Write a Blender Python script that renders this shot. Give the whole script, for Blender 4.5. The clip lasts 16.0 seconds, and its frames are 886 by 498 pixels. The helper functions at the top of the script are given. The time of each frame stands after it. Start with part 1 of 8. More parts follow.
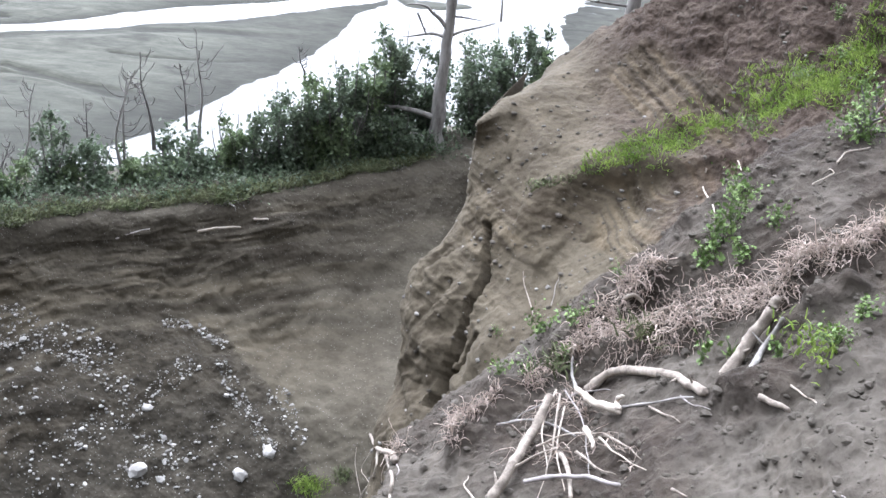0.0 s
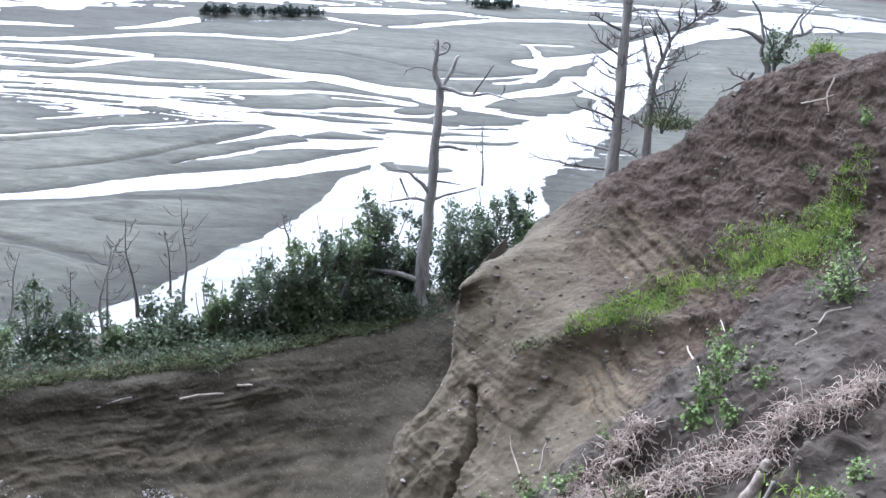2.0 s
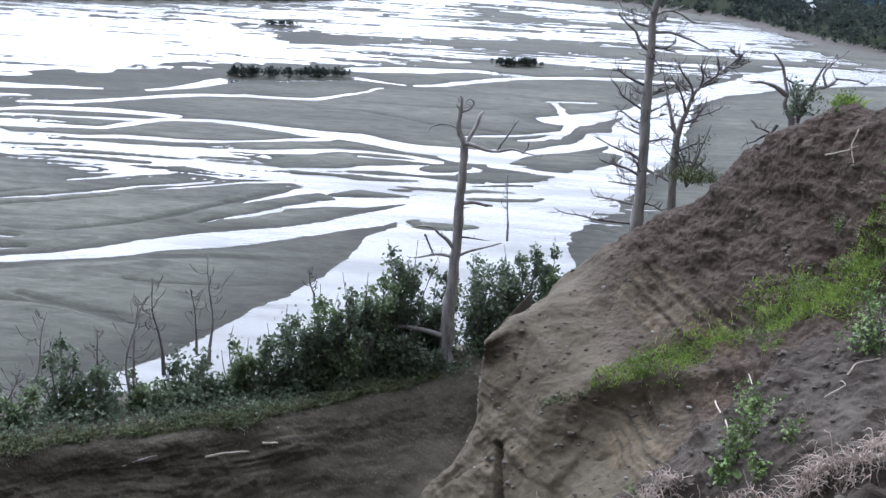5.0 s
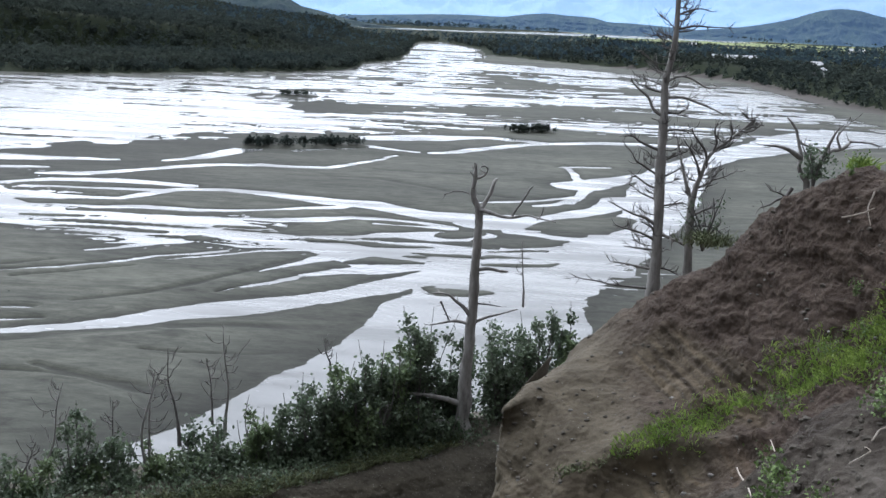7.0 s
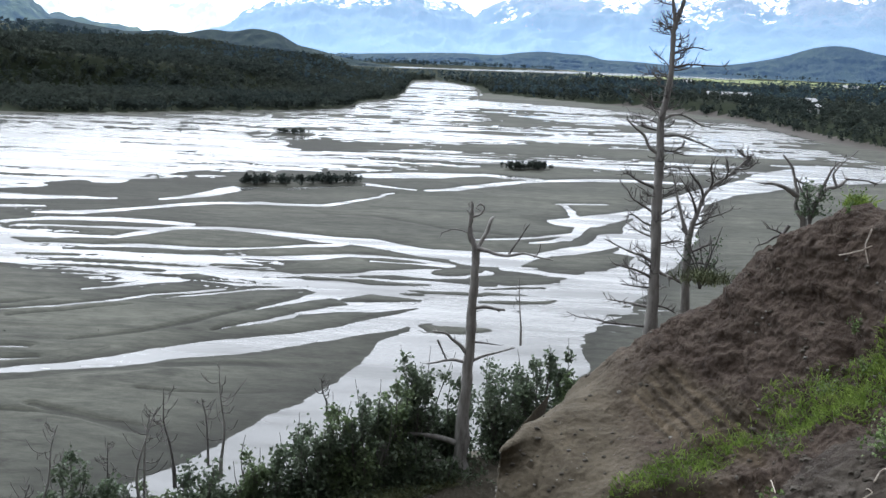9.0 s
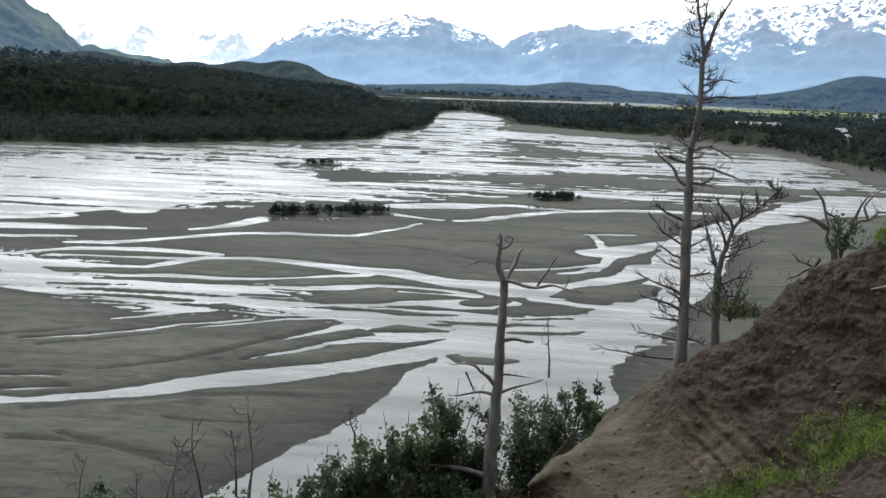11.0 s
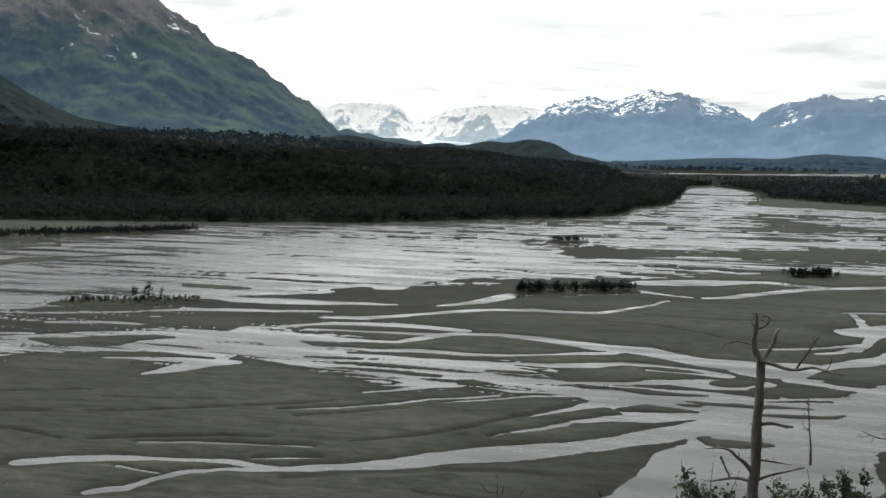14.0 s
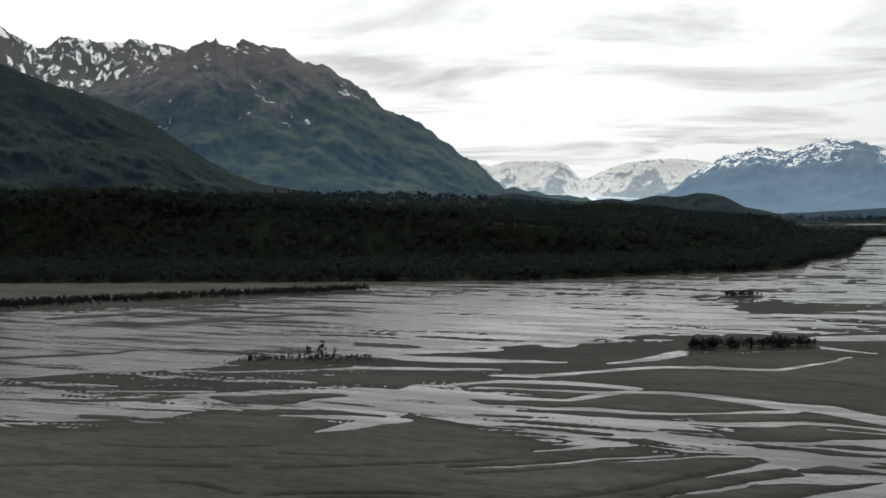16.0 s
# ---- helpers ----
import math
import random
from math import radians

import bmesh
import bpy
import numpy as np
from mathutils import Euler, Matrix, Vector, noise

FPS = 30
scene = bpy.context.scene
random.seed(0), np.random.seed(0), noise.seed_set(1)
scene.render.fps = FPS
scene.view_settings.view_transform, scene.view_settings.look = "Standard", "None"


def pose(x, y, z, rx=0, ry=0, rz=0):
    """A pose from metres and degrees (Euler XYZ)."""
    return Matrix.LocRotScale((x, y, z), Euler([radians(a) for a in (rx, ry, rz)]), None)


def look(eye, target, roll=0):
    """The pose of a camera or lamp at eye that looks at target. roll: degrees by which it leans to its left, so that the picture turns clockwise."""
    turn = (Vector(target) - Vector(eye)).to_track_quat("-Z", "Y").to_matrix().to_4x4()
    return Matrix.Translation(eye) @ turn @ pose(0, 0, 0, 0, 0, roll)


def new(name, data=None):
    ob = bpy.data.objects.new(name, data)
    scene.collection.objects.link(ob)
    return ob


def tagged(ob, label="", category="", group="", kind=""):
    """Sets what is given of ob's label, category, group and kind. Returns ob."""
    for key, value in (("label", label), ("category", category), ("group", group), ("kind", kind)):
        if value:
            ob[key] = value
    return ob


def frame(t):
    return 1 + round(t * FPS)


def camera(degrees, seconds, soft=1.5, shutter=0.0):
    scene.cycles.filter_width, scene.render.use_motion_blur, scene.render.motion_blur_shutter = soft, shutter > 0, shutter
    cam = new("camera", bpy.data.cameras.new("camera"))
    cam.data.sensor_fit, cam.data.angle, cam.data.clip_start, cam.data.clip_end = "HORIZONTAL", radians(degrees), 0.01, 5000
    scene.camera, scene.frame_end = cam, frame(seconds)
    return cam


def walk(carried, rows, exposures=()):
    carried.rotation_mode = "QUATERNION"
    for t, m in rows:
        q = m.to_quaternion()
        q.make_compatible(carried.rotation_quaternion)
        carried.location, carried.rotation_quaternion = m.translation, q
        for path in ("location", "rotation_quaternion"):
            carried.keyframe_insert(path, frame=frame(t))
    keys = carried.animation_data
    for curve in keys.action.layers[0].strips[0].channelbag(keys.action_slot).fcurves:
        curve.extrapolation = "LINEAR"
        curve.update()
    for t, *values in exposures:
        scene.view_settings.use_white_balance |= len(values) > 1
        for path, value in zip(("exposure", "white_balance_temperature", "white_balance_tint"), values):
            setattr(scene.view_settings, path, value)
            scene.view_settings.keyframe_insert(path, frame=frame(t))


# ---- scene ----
# ---- camera ----
cam = camera(41.5, 16.0)
PATH = [
    (0.0, 0.012, -0.121, 49.921, 64.46, -4.80, 2.29),
    (0.5, 0.014, -0.117, 49.956, 67.19, -4.77, 2.04),
    (1.0, 0.014, -0.115, 49.987, 69.47, -4.53, 2.00),
    (1.5, 0.017, -0.104, 50.000, 71.56, -4.56, 1.01),
    (2.0, 0.009, -0.089, 49.987, 72.38, -4.21, 1.23),
    (2.5, 0.020, -0.079, 49.986, 73.09, -4.11, 1.49),
    (3.0, 0.022, -0.073, 49.981, 73.75, -3.93, 1.66),
    (3.2, 0.033, -0.077, 49.970, 74.10, -3.96, 1.69),
    (5.3, 0.059, -0.066, 49.937, 75.61, -3.25, 2.50),
    (5.5, 0.059, -0.061, 49.942, 76.14, -3.12, 2.55),
    (6.0, 0.047, -0.042, 49.940, 77.20, -3.15, 2.74),
    (6.5, 0.040, -0.018, 49.944, 77.89, -2.95, 2.96),
    (7.0, 0.051, -0.011, 49.948, 78.31, -2.64, 2.95),
    (7.5, 0.051, -0.006, 49.943, 78.43, -2.63, 2.77),
    (8.0, 0.051, 0.019, 49.945, 78.48, -2.66, 2.74),
    (8.5, 0.058, 0.025, 49.941, 78.77, -2.64, 2.69),
    (9.0, 0.054, 0.072, 49.977, 80.14, -2.43, 2.76),
    (9.2, 0.054, 0.080, 49.982, 80.64, -2.49, 2.82),
    (11.3, 0.027, 0.049, 50.042, 81.69, -2.15, 4.86),
    (11.5, 0.022, 0.048, 50.044, 81.87, -1.95, 5.82),
    (12.0, -0.019, 0.052, 50.034, 82.76, -1.83, 8.27),
    (12.5, -0.050, 0.061, 50.041, 82.82, -1.89, 9.96),
    (13.0, -0.072, 0.073, 50.053, 82.94, -1.37, 12.10),
    (13.5, -0.088, 0.084, 50.062, 83.80, -1.04, 13.79),
    (14.0, -0.108, 0.094, 50.074, 84.99, -0.94, 16.02),
    (14.5, -0.087, 0.103, 50.075, 86.24, -0.76, 17.87),
    (15.0, -0.067, 0.107, 50.065, 86.37, -0.39, 20.28),
    (15.5, -0.068, 0.111, 50.063, 86.82, 0.05, 22.45),
    (16.0, -0.069, 0.113, 50.063, 87.78, 0.45, 24.16),
]
EXPOSURES = [(0.0, 0.38, 5800, 12), (1.5, 0.32, 5550, 13), (2.2, 0.0, 5450, 14), (2.6, -0.36, 5350, 20), (3.2, -0.44, 5400, 20), (5.3, -0.44, 5600, 12), (6.2, -0.86, 5700, 10), (7.0, -0.93, 5850, 9), (9.0, -0.92, 6000, 8), (11.5, -1.5, 6400, 5), (12.1, -1.65, 6500, 4), (12.6, -2.05, 6500, 4), (13.0, -2.22, 6500, 4), (14.0, -2.2, 6550, 4), (15.0, -2.66, 6600, 4), (16.0, -2.68, 6600, 4)]
walk(cam, [(t, pose(x, y, z, rx, ry, rz)) for t, x, y, z, rx, ry, rz in PATH], EXPOSURES)

# ---- light: bright overcast, the sun behind cloud ahead over the valley ----
SUN_AZ, SUN_EL = -27.0, 42.0
SUN_DIR = Vector((math.sin(radians(SUN_AZ)) * math.cos(radians(SUN_EL)), math.cos(radians(SUN_AZ)) * math.cos(radians(SUN_EL)), math.sin(radians(SUN_EL))))
sun = new("sun", bpy.data.lights.new("sun", "SUN"))
sun.data.energy, sun.data.angle, sun.data.color = 1.4, radians(14), (1.0, 0.96, 0.9)
sun.matrix_world = look(SUN_DIR * 100, (0, 0, 0))

world = bpy.data.worlds.new("sky")
scene.world = world
world.use_nodes = True
wn, wl = world.node_tree.nodes, world.node_tree.links
wn.clear()


def wnode(kind, **kw):
    n = wn.new(kind)
    for k, v in kw.items():
        n.inputs[k].default_value = v
    return n


def wmath(op, a, b=None, c=None, clamp=False):
    n = wn.new("ShaderNodeMath")
    n.operation, n.use_clamp = op, clamp
    for i, v in enumerate((a, b, c)):
        if v is None:
            continue
        if isinstance(v, (int, float)):
            n.inputs[i].default_value = v
        else:
            wl.new(v, n.inputs[i])
    return n.outputs[0]


sky = wn.new("ShaderNodeTexSky")
sky.sky_type, sky.sun_disc = "NISHITA", False
sky.sun_elevation, sky.sun_rotation = radians(SUN_EL), radians(SUN_AZ)
coord = wn.new("ShaderNodeTexCoord")
sep = wn.new("ShaderNodeSeparateXYZ")
wl.new(coord.outputs["Generated"], sep.inputs[0])
# a cloud deck at constant height: the direction divided by its rise
rise = wmath("ADD", wmath("MAXIMUM", sep.outputs[2], 0.0), 0.05)
deck = wn.new("ShaderNodeCombineXYZ")
wl.new(wmath("DIVIDE", sep.outputs[0], rise), deck.inputs[0])
wl.new(wmath("DIVIDE", sep.outputs[1], rise), deck.inputs[1])
cloud = wnode("ShaderNodeTexNoise", Scale=0.62, Detail=8.0, Roughness=0.58, Distortion=0.5)
wl.new(deck.outputs[0], cloud.inputs["Vector"])
shade = wmath("MULTIPLY_ADD", cloud.outputs["Fac"], 6.0, -2.95, clamp=True)
dot = wn.new("ShaderNodeVectorMath")
dot.operation = "DOT_PRODUCT"
wl.new(coord.outputs["Generated"], dot.inputs[0])
dot.inputs[1].default_value = SUN_DIR
toward = wmath("POWER", wmath("MULTIPLY_ADD", dot.outputs["Value"], 0.5, 0.5, clamp=True), 6.0)
bright = wmath("MULTIPLY_ADD", toward, 11.0, 0.6)
bright = wmath("MULTIPLY", bright, wmath("MULTIPLY_ADD", shade, -0.46, 1.05))
# thinner cloud and brighter air towards the horizon
low_band = wmath("SUBTRACT", 1.0, wmath("DIVIDE", sep.outputs[2], 0.42), clamp=True)
bright = wmath("MULTIPLY", bright, wmath("MULTIPLY_ADD", low_band, 0.2, 1.0))
grey = wn.new("ShaderNodeCombineColor")
wl.new(bright, grey.inputs[0])
wl.new(bright, grey.inputs[1])
wl.new(wmath("MULTIPLY", bright, 1.03), grey.inputs[2])
blue = wn.new("ShaderNodeVectorMath")
blue.operation = "SCALE"
wl.new(sky.outputs[0], blue.inputs[0])
blue.inputs["Scale"].default_value = 0.1
mix = wn.new("ShaderNodeMix")
mix.data_type = "RGBA"
mix.inputs["Factor"].default_value = 0.88
wl.new(blue.outputs[0], mix.inputs["A"])
wl.new(grey.outputs[0], mix.inputs["B"])
back = wn.new("ShaderNodeBackground")
wl.new(mix.outputs["Result"], back.inputs["Color"])
back.inputs["Strength"].default_value = 1.0
wl.new(back.outputs[0], wn.new("ShaderNodeOutputWorld").inputs[0])


# ---- materials ----
def material(name, stops, scale=1.0, detail=6.0, rough=0.9, bump=0.3, bump_scale=None, second=None, second_scale=0.1, second_amount=0.5,
             stretch=(1, 1, 1), random_amount=0.0, metal=0.0, specular=0.3, bump_distance=0.05, island=0.0, spread=(0.3, 0.7)):
    """stops: colours from the noise's low to its high values; second: a colour in broad patches."""
    m = bpy.data.materials.new(name)
    m.use_nodes = True
    n, l = m.node_tree.nodes, m.node_tree.links
    b = n["Principled BSDF"]
    b.inputs["Roughness"].default_value, b.inputs["Metallic"].default_value = rough, metal
    b.inputs["Specular IOR Level"].default_value = specular
    tc = n.new("ShaderNodeTexCoord")
    mp = n.new("ShaderNodeMapping")
    mp.inputs["Scale"].default_value = stretch
    geo = n.new("ShaderNodeNewGeometry")
    l.new(geo.outputs["Position"], mp.inputs["Vector"])
    t = n.new("ShaderNodeTexNoise")
    t.inputs["Scale"].default_value, t.inputs["Detail"].default_value, t.inputs["Roughness"].default_value = scale, detail, 0.65
    l.new(mp.outputs[0], t.inputs["Vector"])
    r = n.new("ShaderNodeValToRGB")
    r.color_ramp.elements[0].position, r.color_ramp.elements[1].position = spread
    for i, c in enumerate(stops):
        e = r.color_ramp.elements[i] if i < 2 else r.color_ramp.elements.new(0.5)
        e.color = (*c, 1)
    if len(stops) == 3:
        es = r.color_ramp.elements
        for e, p, c in zip(es, (spread[0], 0.5, spread[1]), stops):
            e.position, e.color = p, (*c, 1)
    l.new(t.outputs["Fac"], r.inputs[0])
    out = r.outputs[0]
    if second:
        t2 = n.new("ShaderNodeTexNoise")
        t2.inputs["Scale"].default_value, t2.inputs["Detail"].default_value = second_scale, 5.0
        l.new(mp.outputs[0], t2.inputs["Vector"])
        ramp = n.new("ShaderNodeMapRange")
        ramp.inputs["From Min"].default_value, ramp.inputs["From Max"].default_value = 0.42, 0.62
        ramp.inputs["To Max"].default_value = second_amount
        l.new(t2.outputs["Fac"], ramp.inputs["Value"])
        mx = n.new("ShaderNodeMix")
        mx.data_type = "RGBA"
        mx.inputs["B"].default_value = (*second, 1)
        l.new(ramp.outputs[0], mx.inputs["Factor"])
        l.new(out, mx.inputs["A"])
        out = mx.outputs["Result"]
    if random_amount or island:
        hs = n.new("ShaderNodeHueSaturation")
        mr = n.new("ShaderNodeMapRange")
        a = random_amount or island
        mr.inputs["To Min"].default_value, mr.inputs["To Max"].default_value = 1 - a, 1 + a
        if random_amount:
            oi = n.new("ShaderNodeObjectInfo")
            l.new(oi.outputs["Random"], mr.inputs["Value"])
        else:
            l.new(geo.outputs["Random Per Island"], mr.inputs["Value"])
        l.new(mr.outputs[0], hs.inputs["Value"])
        l.new(out, hs.inputs["Color"])
        out = hs.outputs[0]
    l.new(out, b.inputs["Base Color"])
    if bump:
        tb = n.new("ShaderNodeTexNoise")
        tb.inputs["Scale"].default_value, tb.inputs["Detail"].default_value, tb.inputs["Roughness"].default_value = bump_scale or scale * 3, 8.0, 0.7
        l.new(mp.outputs[0], tb.inputs["Vector"])
        bp = n.new("ShaderNodeBump")
        bp.inputs["Strength"].default_value, bp.inputs["Distance"].default_value = bump, bump_distance
        l.new(tb.outputs["Fac"], bp.inputs["Height"])
        l.new(bp.outputs[0], b.inputs["Normal"])
    return m


def translucent(m, amount=0.45):
    """Thin leaves let light through."""
    n, l = m.node_tree.nodes, m.node_tree.links
    b, o = n["Principled BSDF"], n["Material Output"]
    t = n.new("ShaderNodeBsdfTranslucent")
    x = n.new("ShaderNodeMixShader")
    x.inputs[0].default_value = amount
    l.new(b.inputs["Base Color"].links[0].from_socket, t.inputs["Color"])
    l.new(b.outputs[0], x.inputs[1])
    l.new(t.outputs[0], x.inputs[2])
    l.new(x.outputs[0], o.inputs["Surface"])
    return m


def haze_glow(m, colour, amount):
    """Emission put into far materials, in place of light scattered by kilometres of air."""
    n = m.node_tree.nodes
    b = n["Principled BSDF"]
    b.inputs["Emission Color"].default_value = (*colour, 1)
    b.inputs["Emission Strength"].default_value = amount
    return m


def bluff_material(name, silt, soil, speck=0.0, bump=0.8, crumb=0.65):
    """Bare earth: pale silt and brown soil by the "soil" attribute, thin layers by "strata", small pale stones."""
    m = bpy.data.materials.new(name)
    m.use_nodes = True
    n, l = m.node_tree.nodes, m.node_tree.links
    b = n["Principled BSDF"]
    b.inputs["Roughness"].default_value, b.inputs["Specular IOR Level"].default_value = 0.95, 0.2
    geo = n.new("ShaderNodeNewGeometry")

    def noise_at(scale, detail=8.0, rough=0.65, stretch=None):
        t = n.new("ShaderNodeTexNoise")
        t.inputs["Scale"].default_value, t.inputs["Detail"].default_value, t.inputs["Roughness"].default_value = scale, detail, rough
        if stretch:
            mp = n.new("ShaderNodeMapping")
            mp.inputs["Scale"].default_value, mp.inputs["Rotation"].default_value = stretch[:3], stretch[3:]
            l.new(geo.outputs["Position"], mp.inputs["Vector"])
            l.new(mp.outputs[0], t.inputs["Vector"])
        else:
            l.new(geo.outputs["Position"], t.inputs["Vector"])
        return t.outputs["Fac"]

    def ramp(fac, stops, lo=0.32, hi=0.68):
        r = n.new("ShaderNodeValToRGB")
        es = r.color_ramp.elements
        es.new(0.5)
        for e, p, c in zip(es, (lo, 0.5 * (lo + hi), hi), stops):
            e.position, e.color = p, (*c, 1)
        l.new(fac, r.inputs[0])
        return r.outputs[0]

    def mixed(fac, a, bb, kind="MIX"):
        mx = n.new("ShaderNodeMix")
        mx.data_type, mx.blend_type = "RGBA", kind
        if isinstance(fac, float):
            mx.inputs["Factor"].default_value = fac
        else:
            l.new(fac, mx.inputs["Factor"])
        l.new(a, mx.inputs["A"])
        if isinstance(bb, tuple):
            mx.inputs["B"].default_value = (*bb, 1)
        else:
            l.new(bb, mx.inputs["B"])
        return mx.outputs["Result"]

    def span(fac, a, bb, c=0.0, d=1.0):
        r = n.new("ShaderNodeMapRange")
        for k, v in zip(("From Min", "From Max", "To Min", "To Max"), (a, bb, c, d)):
            r.inputs[k].default_value = v
        l.new(fac, r.inputs["Value"])
        return r.outputs[0]

    def attr(name):
        q = n.new("ShaderNodeAttribute")
        q.attribute_name = name
        return q.outputs["Fac"]

    base = mixed(attr("soil"), ramp(noise_at(0.9), silt), ramp(noise_at(2.2, 10.0, 0.72), soil))
    # broad stains
    base = mixed(span(noise_at(0.33, 6.0), 0.45, 0.66, 0, 0.55), base, (0.55, 0.53, 0.5), "MULTIPLY")
    # thin beds, darker and paler
    beds = ramp(attr("beds"), ((0.42, 0.38, 0.34), (0.95, 0.93, 0.9), (1.3, 1.24, 1.15)), 0.22, 0.74)
    base = mixed(attr("strata"), base, mixed(1.0, base, beds, "MULTIPLY"))
    # clods and crumbs
    crumbs = n.new("ShaderNodeTexVoronoi")
    crumbs.inputs["Scale"].default_value = 7.0
    l.new(geo.outputs["Position"], crumbs.inputs["Vector"])
    base = mixed(span(noise_at(9.0, 6.0, 0.75), 0.5, 0.7, 0, crumb), base, (0.45, 0.43, 0.4), "MULTIPLY")
    if speck:
        v = n.new("ShaderNodeTexVoronoi")
        v.inputs["Scale"].default_value = 9.0
        l.new(geo.outputs["Position"], v.inputs["Vector"])
        base = mixed(span(v.outputs["Distance"], 0.16, 0.12, 0, speck), base, (0.36, 0.35, 0.33))
    l.new(base, b.inputs["Base Color"])
    add = n.new("ShaderNodeMath")
    add.operation = "MULTIPLY_ADD"
    l.new(noise_at(3.2, 10.0, 0.75), add.inputs[0])
    add.inputs[1].default_value = 1.6
    l.new(crumbs.outputs["Distance"], add.inputs[2])
    bp = n.new("ShaderNodeBump")
    bp.inputs["Strength"].default_value, bp.inputs["Distance"].default_value = bump, 0.11
    rough_share = span(attr("soil"), 0.0, 1.0, 0.28, 1.0)
    scaled = n.new("ShaderNodeMath")
    scaled.operation = "MULTIPLY"
    l.new(add.outputs[0], scaled.inputs[0])
    l.new(rough_share, scaled.inputs[1])
    l.new(scaled.outputs[0], bp.inputs["Height"])
    l.new(bp.outputs[0], b.inputs["Normal"])
    return m


M_spur = bluff_material("grey_silt", ((0.06393, 0.05254, 0.03592), (0.0886, 0.07422, 0.05163), (0.1107, 0.09419, 0.06739)), ((0.03614, 0.02479, 0.01859), (0.06685, 0.04868, 0.03718), (0.1062, 0.08258, 0.06635)))
M_slope = bluff_material("dry_soil", ((0.05491, 0.04839, 0.03962), (0.08515, 0.07524, 0.06279), (0.118, 0.1059, 0.09007)), ((0.02912, 0.0227, 0.01794), (0.05733, 0.04587, 0.03675), (0.09402, 0.07811, 0.06408)))
M_gully = bluff_material("dark_loess", ((0.05937, 0.05195, 0.03811), (0.0799, 0.07045, 0.05245), (0.1052, 0.09409, 0.07173)), ((0.03018, 0.02636, 0.02002), (0.05029, 0.04409, 0.03336), (0.07798, 0.06909, 0.05295)), 0.35, 0.5, 0.4)
M_grass = translucent(material("green_grass", [(0.0919, 0.1469, 0.02639), (0.1562, 0.225, 0.04399), (0.2297, 0.2939, 0.07478)], 1.5, 3, 0.7, 0, island=0.4))
M_drygrass = material("dry_grass", [(0.075, 0.1, 0.042), (0.135, 0.14, 0.075)], 1.2, 3, 0.8, 0, island=0.5)
M_leaf = translucent(material("poplar_leaf", [(0.06648, 0.0958, 0.05972), (0.1019, 0.135, 0.08269), (0.1507, 0.1828, 0.1241)], 1.2, 3, 0.45, 0, island=0.45, specular=0.5))
M_leaf_light = translucent(material("willow_leaf", [(0.09, 0.1275, 0.06), (0.1275, 0.1725, 0.0825), (0.1725, 0.2175, 0.12)], 1.2, 3, 0.5, 0, island=0.4, specular=0.5))
M_weed = material("weed_leaf", [(0.09, 0.14, 0.045), (0.14, 0.21, 0.07), (0.21, 0.28, 0.11)], 3, 3, 0.65, 0, island=0.35, specular=0.2)
M_pale = material("bleached_root", [(0.2624, 0.224, 0.181), (0.3805, 0.3328, 0.2808), (0.4592, 0.416, 0.3619)], 6, 5, 0.85, 0.3, 30, bump_distance=0.01)
M_greywood = material("silver_wood", [(0.2, 0.18, 0.17), (0.36, 0.33, 0.32)], 8, 5, 0.85, 0.3, 30, bump_distance=0.01)
M_white = material("white_siding", [(0.6, 0.6, 0.6), (0.75, 0.75, 0.75)], 0.5, 3, 0.7, 0)
M_roof = material("pale_roof", [(0.45, 0.46, 0.48), (0.6, 0.6, 0.62)], 0.5, 3, 0.6, 0)
M_bark = material("grey_bark", [(0.13, 0.12, 0.112), (0.25, 0.237, 0.222), (0.36, 0.345, 0.328)], 6, 6, 0.9, 0.6, 20, stretch=(1, 1, 0.25), bump_distance=0.02)
M_twig = material("bare_twig", [(0.0896, 0.08064, 0.0756), (0.1792, 0.168, 0.162)], 5, 4, 0.9, 0)
M_wood = material("bleached_wood", [(0.1, 0.085, 0.07), (0.24, 0.205, 0.172), (0.38, 0.335, 0.285)], 9, 8, 0.85, 0.9, 30, stretch=(1, 1, 1), bump_distance=0.01)
M_root = material("pale_root", [(0.306, 0.2407, 0.2009), (0.51, 0.4316, 0.3772)], 4, 4, 0.85, 0, island=0.3)
M_stone = material("pale_stone", [(0.25, 0.24, 0.22), (0.45, 0.44, 0.42)], 4, 4, 0.85, 0.2, 20, random_amount=0.4, island=0)
M_dull_stone = material("dull_stone", [(0.1, 0.095, 0.085), (0.19, 0.18, 0.165)], 4, 4, 0.9, 0, island=0.4)
M_pebble = material("pebble", [(0.1875, 0.18, 0.165), (0.315, 0.3075, 0.2925)], 4, 4, 0.85, 0, island=0.5)
M_gravel = material("river_gravel", [(0.0637, 0.06536, 0.05233), (0.08817, 0.09051, 0.07229), (0.1159, 0.1173, 0.09365)], 0.06, 10, 0.95, 0.25, 0.6, (0.03947, 0.04132, 0.03479), 0.03, 0.6, stretch=(0.3, 1, 1), bump_distance=0.3, spread=(0.4, 0.6), specular=0.2)
_n, _l = M_gravel.node_tree.nodes, M_gravel.node_tree.links
_b = _n["Principled BSDF"]
_src = _b.inputs["Base Color"].links[0].from_socket
_g = _n.new("ShaderNodeNewGeometry")
_s = _n.new("ShaderNodeSeparateXYZ")
_l.new(_g.outputs["Position"], _s.inputs[0])
_d = _n.new("ShaderNodeMapRange")
